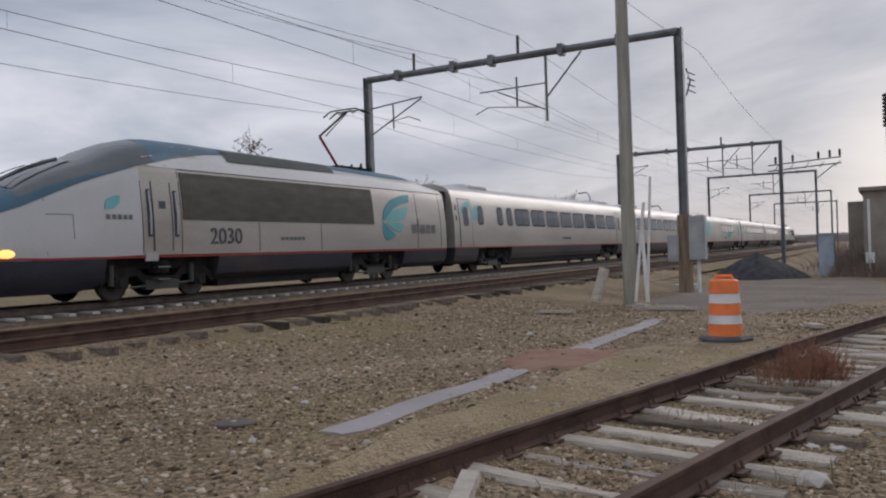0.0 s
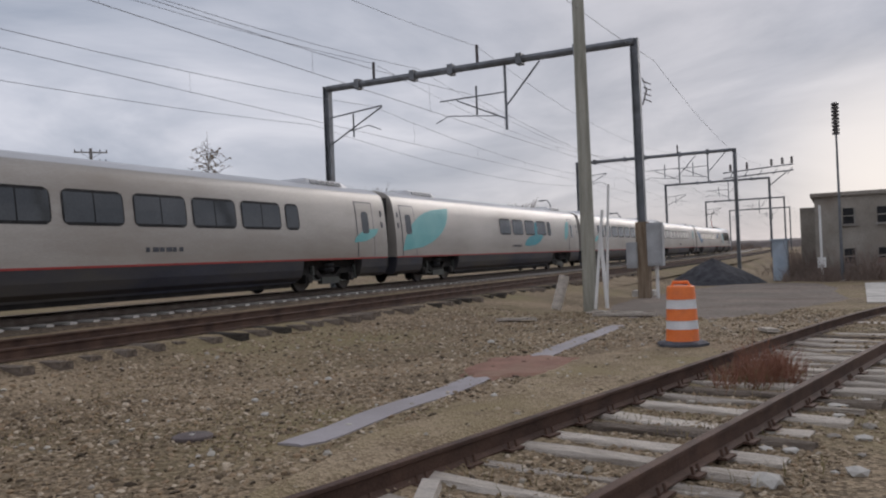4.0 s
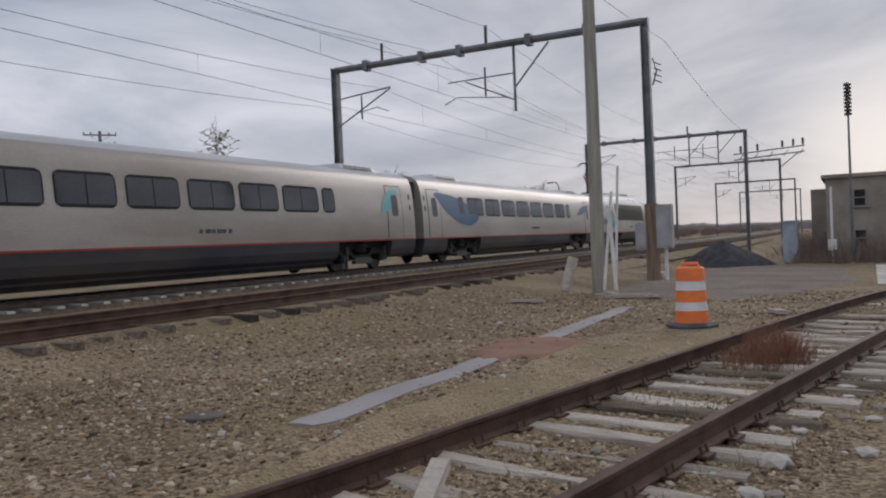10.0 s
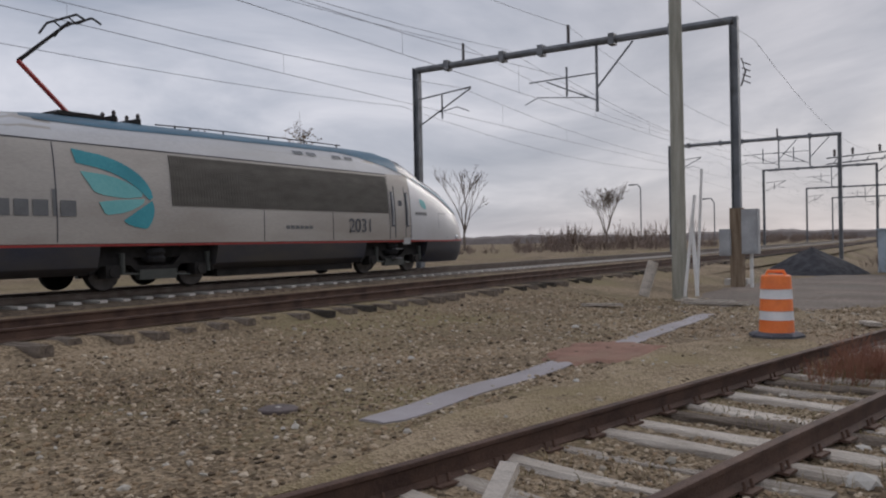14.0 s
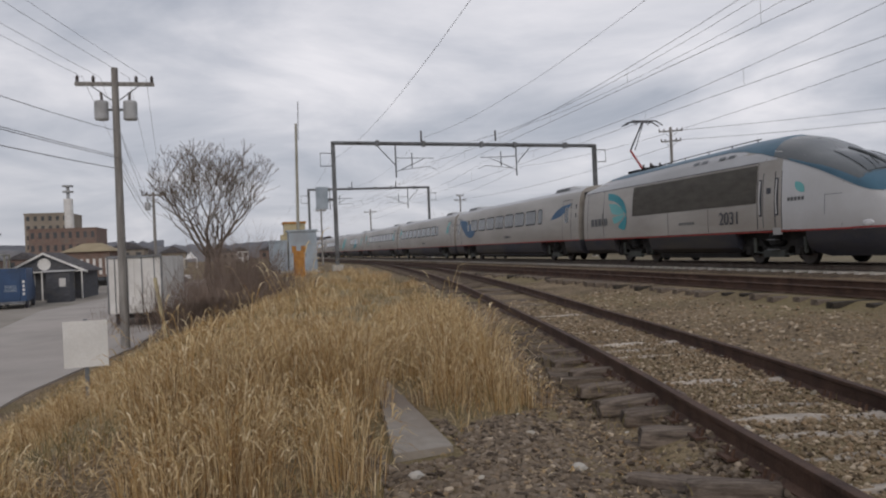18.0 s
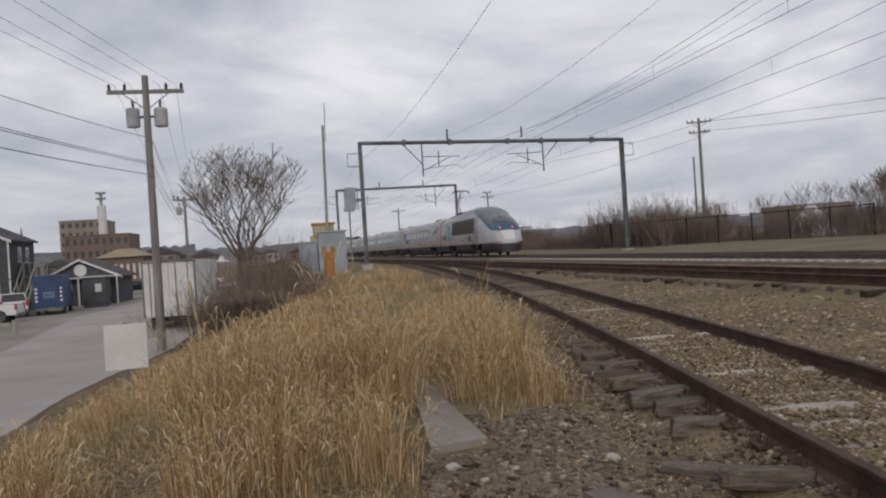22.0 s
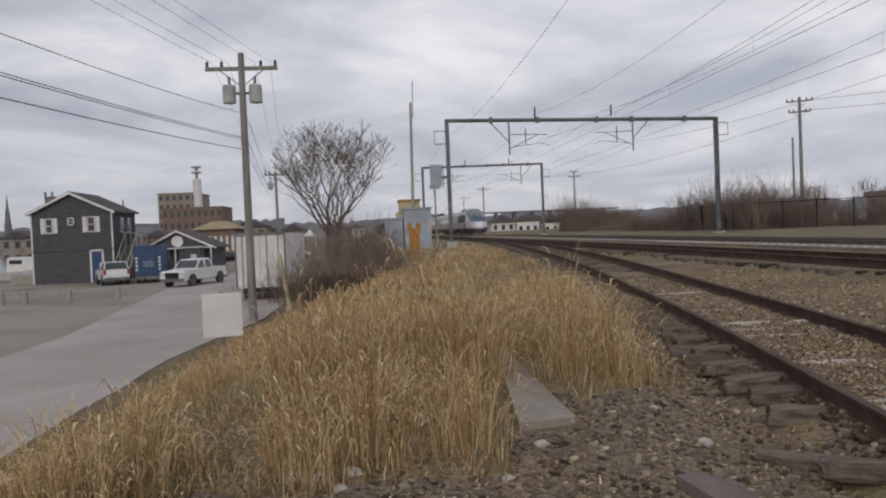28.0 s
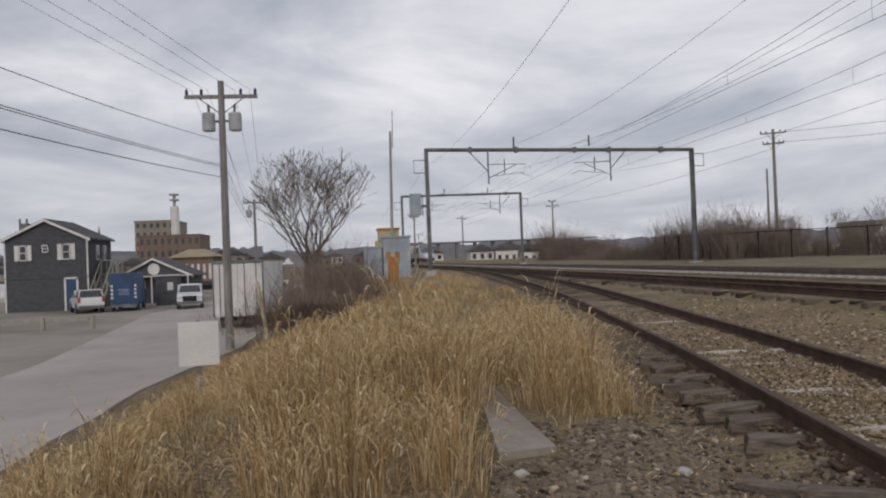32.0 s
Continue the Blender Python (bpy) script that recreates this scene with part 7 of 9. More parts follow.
# grey millings spread over the yard round the mound
M["millings"] = mat("spread_millings", (0.13, 0.103, 0.085), (0.275, 0.225, 0.185), 0.5, 0.95, 0, 0.9, 24, 0.2, "stones", dirt=(0.17, 0.15, 0.125))
rings = []
for q in range(1, 25):
    ring = []
    for k in range(72):
        a = math.tau * k / 72
        w_ = 1 + 0.22 * noise.noise(Vector((math.cos(a) * 1.6, math.sin(a) * 1.6, 8))) + 0.1 * noise.noise(Vector((math.cos(a) * 6, math.sin(a) * 6, 2)))
        x, y = 31 + 14.5 * math.cos(a) * w_ * q / 24, 3.2 + 3.1 * math.sin(a) * w_ * q / 24
        ring.append((x, y, surf_z(x, y) + (0.03 if q < 24 else -0.03)))
    rings.append(ring)
bm = bmesh.new()
loft(bm, rings, close=True)
solid("millings_spread", bm, M["millings"], "grey asphalt millings spread over the yard", "ground", kind="structure", smooth=True)
bm = bmesh.new()
loft(bm, [[(x, y, ground_z(x, y) + dz) for y, dz in ((-9, 0.02), (-5, 0.02), (-0.55 - 0.02 * (x - 24), 0.02), (-0.55 - 0.02 * (x - 24), -0.2), (-9, -0.2))] for x in range(24, 43, 2)], close=True)
solid("pavement", bm, M["concrete"], "pale concrete apron beyond the siding", "pavement", kind="structure")
for x, y, h in ((113.7, 38.4, 9.0), (116.5, 28.7, 6.6)):
    s = thing("street_lamp", "slender street lamp with a curved arm far behind the tracks", "street lamp")
    bm = bmesh.new()
    tube(bm, [(x, y, -0.5), (x, y, h - 0.6), (x - 0.1, y + 0.4, h), (x - 0.1, y + 1.2, h)], 0.09, 6)
    part("pole", bm, M["galv"], s)
    bm = bmesh.new()
    box(bm, x - 0.3, x + 0.1, y + 1.0, y + 1.7, h - 0.12, h + 0.05)
    part("lamp_head", bm, M["galv"], s)


# ---- line-side boxes on the bank ----
def cabinet(x, y0, y1, d, z0, z1, label, doors=2):
    c = thing("signal_cabinet", label, "cabinet", "cabinets beside the gantry")
    bm = bmesh.new()
    box(bm, x - d, x, y0, y1, z0, z1)
    part("body", bm, M["cabinet"], c)
    bm = bmesh.new()
    box(bm, x - d - 0.1, x + 0.12, y0 - 0.1, y1 + 0.1, z1, z1 + 0.12)
    part("roof", bm, M["cabinet"], c)
    w = (y1 - y0) / doors
    for k in range(doors):
        bm = bmesh.new()
        box(bm, x, x + 0.05, y0 + k * w + 0.06, y0 + (k + 1) * w - 0.04, z0 + 0.2, z1 - 0.12)
        dd = part("door", bm, M["cabinet"], c)
        bm = bmesh.new()
        box(bm, x + 0.05, x + 0.1, y0 + k * w + 0.15, y0 + k * w + 0.2, z0 + 1.0, z0 + 1.3)
        part("handle", bm, M["galv"], dd)
    bm = bmesh.new()
    box(bm, x - d - 0.15, x + 0.2, y0 - 0.15, y1 + 0.15, z0 - 0.5, z0)
    part("plinth", bm, M["concrete"], c)


cabinet(-57.9, 1.0, 2.25, 1.6, -0.15, 1.9, "low pale blue-grey relay cabinet on the bank")
cabinet(-57.6, 2.35, 4.3, 2.2, -0.2, 2.6, "tall pale blue-grey relay house beside the gantry post")
s = thing("rusty_marker_post", "stout rusty ochre marker post", "post")
bm = bmesh.new()
box(bm, -50.2, -49.7, 2.3, 2.95, -0.6, 1.2)
part("post", bm, M["ochre"], s)
for y in (2.22, 2.78):
    bm = bmesh.new()
    box(bm, -50.25, -49.65, y, y + 0.25, 1.1, 1.5)
    part("cap", bm, M["ochre"], s)
s = thing("yellow_lookout", "small faded yellow lookout hut behind the cabinets", "hut")
bm = bmesh.new()
box(bm, -63.5, -61.5, 1.95, 3.3, -0.4, 2.5)
part("wall", bm, M["yellow"], s)
bm = bmesh.new()
box(bm, -63.7, -61.3, 2.2, 3.75, 2.5, 3.3)
part("upper_box", bm, M["yellow"], s)
bm = bmesh.new()
box(bm, -63.8, -61.2, 2.1, 3.85, 3.3, 3.45)
part("roof", bm, M["ochre"], s)
s = thing("radio_mast", "slender pole mast with a whip antenna", "mast")
bm = bmesh.new()
tube(bm, [(-60, 3.1, -0.4), (-60, 3.3, 10.6)], 0.13, 8, 0.09)
part("shaft", bm, M["pole_wood"], s)
bm = bmesh.new()
tube(bm, [(-59.9, 3.42, 9.4), (-59.9, 3.5, 12.2)], 0.03, 5)
part("whip", bm, M["galv"], s)
s = thing("line_transformer", "grey transformer box hung on the gantry post", "transformer")
bm = bmesh.new()
box(bm, -62.9, -62.3, 4.75, 5.65, 4.4, 6.1)
part("tank", bm, M["cabinet"], s)
bm = bmesh.new()
for k in range(4):
    box(bm, -62.28, -62.22, 4.8 + k * 0.22, 4.9 + k * 0.22, 4.5, 6.0)
part("cooling_fin", bm, M["cabinet"], s)
bm = bmesh.new()
box(bm, -62.6, -62.4, 5.6, 6.05, 5.0, 5.2)
part("bracket", bm, M["galv"], s)

# grey boxes on the post beside the drum
s = thing("meter_post", "split brown timber post with grey meter boxes", "post")
bm = bmesh.new()
box(bm, 28.1, 28.5, 6.02, 6.42, -0.9, 2.0)
part("post", bm, M["brown_timber"], s)
for y0, y1, z0, z1, m in ((5.5, 6.02, 0.45, 1.95, "galv"), (6.38, 6.75, 0.4, 1.3, "white")):
    bm = bmesh.new()
    box(bm, 28.0, 28.4, y0, y1, z0, z1)
    b_ = part("meter_box", bm, M["can_grey"], s)
    bm = bmesh.new()
    box(bm, 27.96, 28.0, y0 + 0.05, y1 - 0.05, z0 + 0.08, z1 - 0.08)
    part("lid", bm, M["can_grey"], b_)
bm = bmesh.new()
tube(bm, [(28.2, 5.75, -0.9), (28.2, 5.75, 0.45)], 0.06, 8)
part("conduit", bm, M["white"], s)
bm = bmesh.new()
tube(bm, [(30.5, 6.48, 6.5), (30.4, 6.3, 7.0), (30.5, 6.46, 7.5)], 0.03, 6)
for k in range(4):
    tube(bm, [(30.45, 6.42, 6.7 + k * 0.22), (30.45, 6.14, 6.55 + k * 0.22)], 0.022, 5)
solid("cable_terminals", bm, M["ceramic"], "dark cable terminals fixed to the gantry post", "insulator")
for (a, b, r) in (((20.6, 5.55, 2.1), (20.3, 5.75, -0.45), 0.04), ((20.5, 5.6, 1.5), (20.35, 5.45, -0.45), 0.05), ((20.55, 5.35, 2.75), (20.5, 5.5, -0.45), 0.035)):
    bm = bmesh.new()
    tube(bm, [a, b], r, 6)
    solid("leaning_stake", bm, M["white"], "white stake leaning on the wooden pole", "stake", "stakes by the pole")
bm = bmesh.new()
tube(bm, [(20.1, 6.75, -0.45), (20.3, 6.55, 0.42)], 0.14, 9)
solid("log", bm, M["old_wood"], "short weathered log propped on end", "log")
for i, (x, y, L, w, a) in enumerate(((19.6, 5.1, 1.7, 0.25, 60), (18.9, 4.7, 1.5, 0.4, 70), (17.6, 6.9, 0.9, 0.35, 80), (20.0, 5.5, 1.2, 0.2, 30), (15.0, 1.2, 0.6, 0.2, 20), (16.5, 3.0, 0.5, 0.2, 50))):
    bm = bmesh.new()
    box(bm, -L / 2, L / 2, -w / 2, w / 2, 0, 0.06)
    solid("board", bm, M["old_wood"], "grey weathered board lying on the gravel", "board", "scrap boards", at=pose(x, y, ground_z(x, y) + 0.02, 3, 2, a))


# ---- traffic drum ----
def drum(x, y):
    z = ground_z(x, y) + 0.03
    d = thing("traffic_drum", "orange and white striped traffic drum with a black rubber base", "traffic drum", at=pose(x, y, z) @ Matrix.Scale(1.06, 4))
    bm = bmesh.new()
    lathe(bm, ((0.05, 0.0), (0.37, 0.0), (0.37, 0.03), (0.31, 0.06), (0.26, 0.065), (0.05, 0.065)), (0, 0, 0), 8)
    part("base", bm, M["rubber"], d)
    bands = ((0.06, 0.235, "orange"), (0.235, 0.36, "white_band"), (0.36, 0.525, "orange"), (0.525, 0.66, "white_band"), (0.66, 0.835, "orange"))
    for k, (a, b, m) in enumerate(bands):
        r0, r1 = 0.235 - a * 0.045, 0.235 - b * 0.045
        bm = bmesh.new()
        prof = [(r0 + 0.006, a), (r0, a + 0.02), (r1, b - 0.02), (r1 - 0.004, b)]
        if k == 4:
            prof += [(r1 - 0.02, b + 0.015), (0.02, b + 0.02)]
        lathe(bm, prof, (0, 0, 0), 28)
        part("band", bm, M[m], d, smooth=True)
    bm = bmesh.new()
    tube(bm, [(0, -0.13, 0.835), (0, -0.10, 0.90), (0, 0.10, 0.90), (0, 0.13, 0.835)], 0.025, 8)
    part("handle", bm, M["orange"], d)


drum(12.6, 2.23)

# concrete strip, rust stain, manhole, pads
def plate(name, outline, z, th, m, label, cat, kind="", follow=True):
    bm = bmesh.new()
    zz = [ground_z(x, y) if follow else 0 for x, y in outline]
    loft(bm, [[(x, y, g + z - th) for (x, y), g in zip(outline, zz)], [(x, y, g + z) for (x, y), g in zip(outline, zz)]], close=True)
    return solid(name, bm, M[m], label, cat, kind=kind)


# trough cover strip, following the ground
bm = bmesh.new()
rings = []
for k in range(61):
    f = k / 60
    x, yc = 5.08 + 11.27 * f, 3.92 + 0.25 * f - 0.04 * math.sin(f * 3.1)
    a, b = (w_ + 0.014 * noise.noise(Vector((x * 2.3, sd, 3))) for w_, sd in ((-0.17, 1.0), (0.17, 7.0)))
    if k == 0:
        a, b = -0.10, 0.14
    rings.append([(x, yc + o, surf_z(x, yc) + z) for o, z in ((a, -0.1), (a, 0.012), (a * 0.6, 0.02), (b * 0.6, 0.02), (b, 0.012), (b, -0.1))])
loft(bm, rings, close=True)
solid("concrete_strip", bm, M["slab"], "violet-grey concrete trough cover sunk in the gravel", "trough cover")
M["moss_dirt"] = mat("mossy_dirt", (0.20, 0.148, 0.09), (0.40, 0.31, 0.205), 1.6, 0.95, 0, 1.0, 42, 0.2, "stones", dirt=(0.27, 0.215, 0.115))
rings = []
for k in range(40):
    x = 3.0 + 0.27 * k
    f = smooth01(k / 6) * smooth01((39 - k) / 8)
    lo, hi = siding(x)[0] + 0.84, 3.5 + 0.35 * noise.noise(Vector((x * 0.8, 4, 2)))
    m_ = (lo + hi) / 2
    lo, hi = m_ + (lo - m_) * max(0.05, f), m_ + (hi - m_) * max(0.05, f)
    rings.append([(x, lo + (hi - lo) * i / 9, surf_z(x, lo + (hi - lo) * i / 9) + (0.016 if 0 < i < 9 and 0 < k < 39 else -0.03)) for i in range(10)])
bm = bmesh.new()
loft(bm, rings, cap=False)
solid("dirt_patch", bm, M["moss_dirt"], "pale mossy dirt between the siding and the concrete strip", "dirt", kind="structure", smooth=True)
bm = bmesh.new()
rings = []
for q in range(9):
    u = q / 8
    ring = []
    for k in range(48):
        a = math.tau * k / 48
        w_ = 1 + 0.34 * noise.noise(Vector((math.cos(a) * 3.1, math.sin(a) * 3.1, 3))) + 0.14 * noise.noise(Vector((math.cos(a) * 9, math.sin(a) * 9, 5)))
        x, y = 9.97 + 1.2 * math.cos(a) * w_ * u, 3.9 + 0.66 * math.sin(a) * w_ * u
        ring.append((x, y, surf_z(x, y) + (0.03 if u < 0.95 else 0.0)))
    rings.append(ring)
loft(bm, rings[1:], close=True)
solid("rust_stain", bm, M["rust_plate"], "ragged patch of rust-red dirt over the concrete strip", "stain", kind="structure")
mh = thing("manhole_cover", "dark iron manhole cover sunk in the gravel", "manhole cover", at=pose(5.05, 4.92, surf_z(5.05, 4.92) + 0.004))
bm = bmesh.new()
lathe(bm, ((0.02, 0.0), (0.17, 0.0), (0.17, 0.022), (0.155, 0.03), (0.02, 0.032)), (0, 0, 0), 24)
part("lid", bm, M["iron"], mh)
bm = bmesh.new()
box(bm, -0.02, 0.02, -0.02, 0.02, 0.03, 0.037)
part("lifting_hole", bm, M["concrete"], mh)
plate("concrete_pad", [(-4.15, 5.22), (-3.54, 5.15), (-3.33, 5.41), (-3.52, 5.90), (-4.13, 6.06)], 0.04, 0.12, "concrete", "pale flat concrete pad by the siding", "slab")
cup = thing("paper_cup", "crushed white paper cup", "cup", at=pose(-4.31, 5.15, ground_z(-4.31, 5.15)))
bm = bmesh.new()
lathe(bm, ((0.03, 0.0), (0.042, 0.075), (0.045, 0.08), (0.038, 0.075)), (0, 0, 0.03), 12)
part("cup", bm, M["white"], cup)
bm = bmesh.new()
loft(bm, [[(-5.55, 1.35, -0.50), (-5.46, 0.92, -0.50), (-8.4, 1.21, -0.50), (-8.4, 1.31, -0.50)], [(-5.55, 1.35, -0.375), (-5.46, 0.92, -0.37), (-8.4, 1.21, -0.31), (-8.4, 1.31, -0.31)]], close=True)
solid("concrete_slab", bm, M["stone"], "broken grey concrete slab half hidden in dry grass", "slab")
plate("flat_rock", [(-4.06, 1.50), (-4.19, 1.66), (-4.12, 1.88), (-3.83, 1.86), (-3.74, 1.58)], 0.085, 0.14, "brown_stone", "flat brownish stone on the gravel", "rock")


def rock(x, y, r, m, seed, squash=0.6, sub=2):
    rng = random.Random(seed)
    bm = bmesh.new()
    bmesh.ops.create_icosphere(bm, subdivisions=sub, radius=r)
    for v_ in bm.verts:
        v_.co *= 1 + (0.28 if sub > 1 else 0.6) * noise.noise(v_.co * (1.6 / r) + Vector((seed, 0, 0)))
        v_.co.z *= squash
    return solid("rock", bm, M[m], "pale rough stone lying on the gravel", "rock", "loose pale stones", at=pose(x, y, ground_z(x, y) + r * squash * 0.45, 0, 0, rng.uniform(0, 360)))


for i, (x, y, r) in enumerate(((-4.61, -0.57, 0.05), (-4.56, -0.41, 0.08), (-4.67, -0.22, 0.075), (-4.40, -0.28, 0.055), (-5.02, 0.98, 0.06), (-5.19, 2.13, 0.07), (4.35, 4.26, 0.028), (6.12, 5.02, 0.05), (6.77, 5.68, 0.05), (4.59, 4.42, 0.03), (5.46, 6.12, 0.04), (7.64, 3.28, 0.05), (8.30, 5.79, 0.06), (12.8, 5.5, 0.08), (-6.66, 7.21, 0.05), (-2.40, 6.55, 0.05), (-1.09, 7.64, 0.06), (0.66, 5.68, 0.05))):
    rock(x, y, r * 0.8, "concrete", i + 3)
rs = random.Random(5)
for i in range(64):
    x = rs.uniform(4.4, 10.5)
    y = siding(x)[0] - rs.uniform(0.95, 2.6)
    rock(x, y, 0.03 + 0.085 * rs.random() ** 1.6, "concrete" if i % 3 else "stone", 60 + i, rs.uniform(0.25, 0.5), 1)


# ---- red weed between the rails ----
rs = random.Random(14)
wp = [(10.2 + rs.gauss(0, 0.42), 0.92 + rs.gauss(0, 0.22)) for _ in range(85)]
thicket("red_weed", "rust-red dried weed growing between the siding rails", [(x, y, ground_z(x, y) + 0.05) for x, y in wp], 0.56, 9, 51, "red_weed", 0.0035, 0.9, "weeds", 0.1, vary=0.9)
blades("dead_weed", "straw-coloured dead weed among the ties", "grass_dull", [(x + rs.gauss(0, 0.3), y + rs.gauss(0, 0.2), ground_z(x, y)) for x, y in wp for _ in range(6)], 0.08, 0.25, 0.008, 52, 0.7, False)


# ---- trailer, vehicles ----
def wheel(parent, x, y, z, r, w, hub="galv"):
    bm = bmesh.new()
    lathe(bm, ((r * 0.6, -w / 2), (r * 0.95, -w / 2), (r, -w * 0.35), (r, w * 0.35), (r * 0.95, w / 2), (r * 0.6, w / 2)), (0, 0, 0), 18, 'y')
    o = part("wheel", bm, M["rubber"], parent)
    o.matrix_basis = pose(x, y, z)
    bm = bmesh.new()
    lathe(bm, ((0.02, -w * 0.42), (r * 0.62, -w * 0.4), (r * 0.62, w * 0.4), (0.02, w * 0.42)), (0, 0, 0), 14, 'y')
    part("rim", bm, M[hub], o)


t = thing("box_trailer", "white box trailer parked with its rear doors to the street", "trailer")
bm = bmesh.new()
box(bm, -53.5, -41.7, -7.0, -4.45, -1.55, 1.2)
part("box", bm, M["white"], t)
for y0, y1 in ((-6.93, -5.76), (-5.70, -4.52)):
    bm = bmesh.new()
    box(bm, -41.7, -41.64, y0, y1, -1.45, 1.1)
    d = part("door", bm, M["white"], t, "off-white trailer door")
    for y in (y0 + 0.3, y1 - 0.3):
        bm = bmesh.new()
        tube(bm, [(-41.6, y, -1.5), (-41.6, y, 1.15)], 0.022, 6)
        part("locking_bar", bm, M["galv"], d)
for y in (-7.0, -4.53):
    bm = bmesh.new()
    box(bm, -41.75, -41.62, y, y + 0.08, -1.55, 1.25)
    part("corner_post", bm, M["galv"], t)
bm = bmesh.new()
box(bm, -41.76, -41.6, -7.0, -4.45, 1.15, 1.28)
part("header", bm, M["galv"], t)
bm = bmesh.new()
box(bm, -53.4, -41.9, -6.4, -5.1, -1.8, -1.55)
part("chassis", bm, M["bogie"], t)
for x in (-43.4, -44.7):
    for y in (-6.75, -4.7):
        wheel(t, x, y, -1.7, 0.5, 0.26)
bm = bmesh.new()
box(bm, -52.2, -52.0, -6.3, -5.2, -2.22, -1.3)
part("landing_leg", bm, M["galv"], t)
s = thing("yellow_post", "leaning yellow marker post by the trailer", "post")
bm = bmesh.new()
tube(bm, [(-30.6, -3.2, -1.8), (-30.9, -3.55, 0.35)], 0.07, 7)
part("post", bm, M["yellow"], s)


def profile_car(name, label, cat, L, W, body, cabin, axles, r, paint, at=None, bed=None, glass_k=0.93):
    """A road vehicle: lower body and cabin swept across its width, glass, wheels, lamps. Nose at +x."""
    c = thing(name, label, cat, at=at)
    bm = bmesh.new()
    loft(bm, [[(x, y * W / 2 * k, z) for x, z in body] for y, k in ((-1, 0.97), (-0.9, 1.0), (0.9, 1.0), (1, 0.97))], close=True)
    part("body", bm, M[paint], c)
    bm = bmesh.new()
    zt = max(z for _, z in cabin)
    zb = min(z for _, z in cabin)
    rings = []
    for s in (-1, 1):
        rings.append([(x, s * (W / 2) * (0.96 - 0.17 * (z - zb) / (zt - zb)), z) for x, z in cabin])
    loft(bm, rings, close=True)
    part("cabin", bm, M[paint], c)
    cx = sum(x for x, _ in cabin) / len(cabin)
    for s in (-1, 1):
        bm = bmesh.new()
        pts = [(cx + (x - cx) * 0.86, zb + (zt - zb) * (0.10 + 0.78 * (z - zb) / (zt - zb))) for x, z in cabin]
        bm.faces.new([bm.verts.new((x, s * ((W / 2) * (0.96 - 0.17 * (z - zb) / (zt - zb)) + 0.012), z)) for x, z in pts])
        sg = part("side_window", bm, M["glass"], c)
        bm = bmesh.new()
        x = cx + 0.1
        box(bm, x - 0.05, x + 0.05, s * (W / 2 * 0.80), s * (W / 2 * 0.965), zb, zt - 0.05)
        part("pillar", bm, M[paint], sg)
    lo_f, hi_f = max(cabin, key=lambda p: p[0] - p[1] * 0.01), max([p for p in cabin if p[1] > zt - 0.1], key=lambda p: p[0])
    lo_r, hi_r = min(cabin, key=lambda p: p[0] + p[1] * 0.01), min([p for p in cabin if p[1] > zt - 0.1], key=lambda p: p[0])
    for nm, a, b, o in (("windscreen", lo_f, hi_f, 0.02), ("rear_window", lo_r, hi_r, -0.02)):
        bm = bmesh.new()
        vs = []
        for f, k in ((0.12, 0.86), (0.9, 0.74)):
            x, z = a[0] + (b[0] - a[0]) * f + o, a[1] + (b[1] - a[1]) * f
            vs.append([bm.verts.new((x, -W / 2 * k, z + 0.01)), bm.verts.new((x, W / 2 * k, z + 0.01))])
        bm.faces.new((vs[0][0], vs[0][1], vs[1][1], vs[1][0]))
        part(nm, bm, M["glass"], c)
    for x in axles:
        for s in (-1, 1):
            bm = bmesh.new()
            lathe(bm, ((0.05, -0.02), (r * 1.18, -0.02), (r * 1.18, 0.02), (0.05, 0.02)), (x, s * (W / 2 - 0.0), r), 18, 'y')
            part("wheel_arch", bm, M["black"], c)
            wheel(c, x, s * (W / 2 - 0.09), r, r, 0.24)
    x1, x0 = max(x for x, _ in body), min(x for x, _ in body)
    for s in (-1, 1):
        bm = bmesh.new()
        box(bm, x1 - 0.12, x1 + 0.02, s * (W / 2 - 0.42), s * (W / 2 - 0.05), 0.82, 1.0)
        part("headlight", bm, M["lens"], c)
        bm = bmesh.new()
        box(bm, x0 - 0.02, x0 + 0.1, s * (W / 2 - 0.2), s * (W / 2 - 0.02), 0.85, 1.25)
        part("tail_light", bm, M["red_line"], c)
    bm = bmesh.new()
    box(bm, x1 - 0.05, x1 + 0.015, -W / 2 + 0.45, W / 2 - 0.45, 0.62, 1.02)
    part("grille", bm, M["black"], c)
    for xa, nm in ((x1, "front_bumper"), (x0, "rear_bumper")):
        bm = bmesh.new()
        box(bm, xa - 0.09, xa + 0.09, -W / 2 + 0.04, W / 2 - 0.04, 0.38, 0.6)
        part(nm, bm, M["galv"], c)
    if bed:
        bm = bmesh.new()
        box(bm, bed[0], bed[1], -W / 2 + 0.12, W / 2 - 0.12, 1.02, 1.165)
        part("load_bed", bm, M["black"], c)
    return c


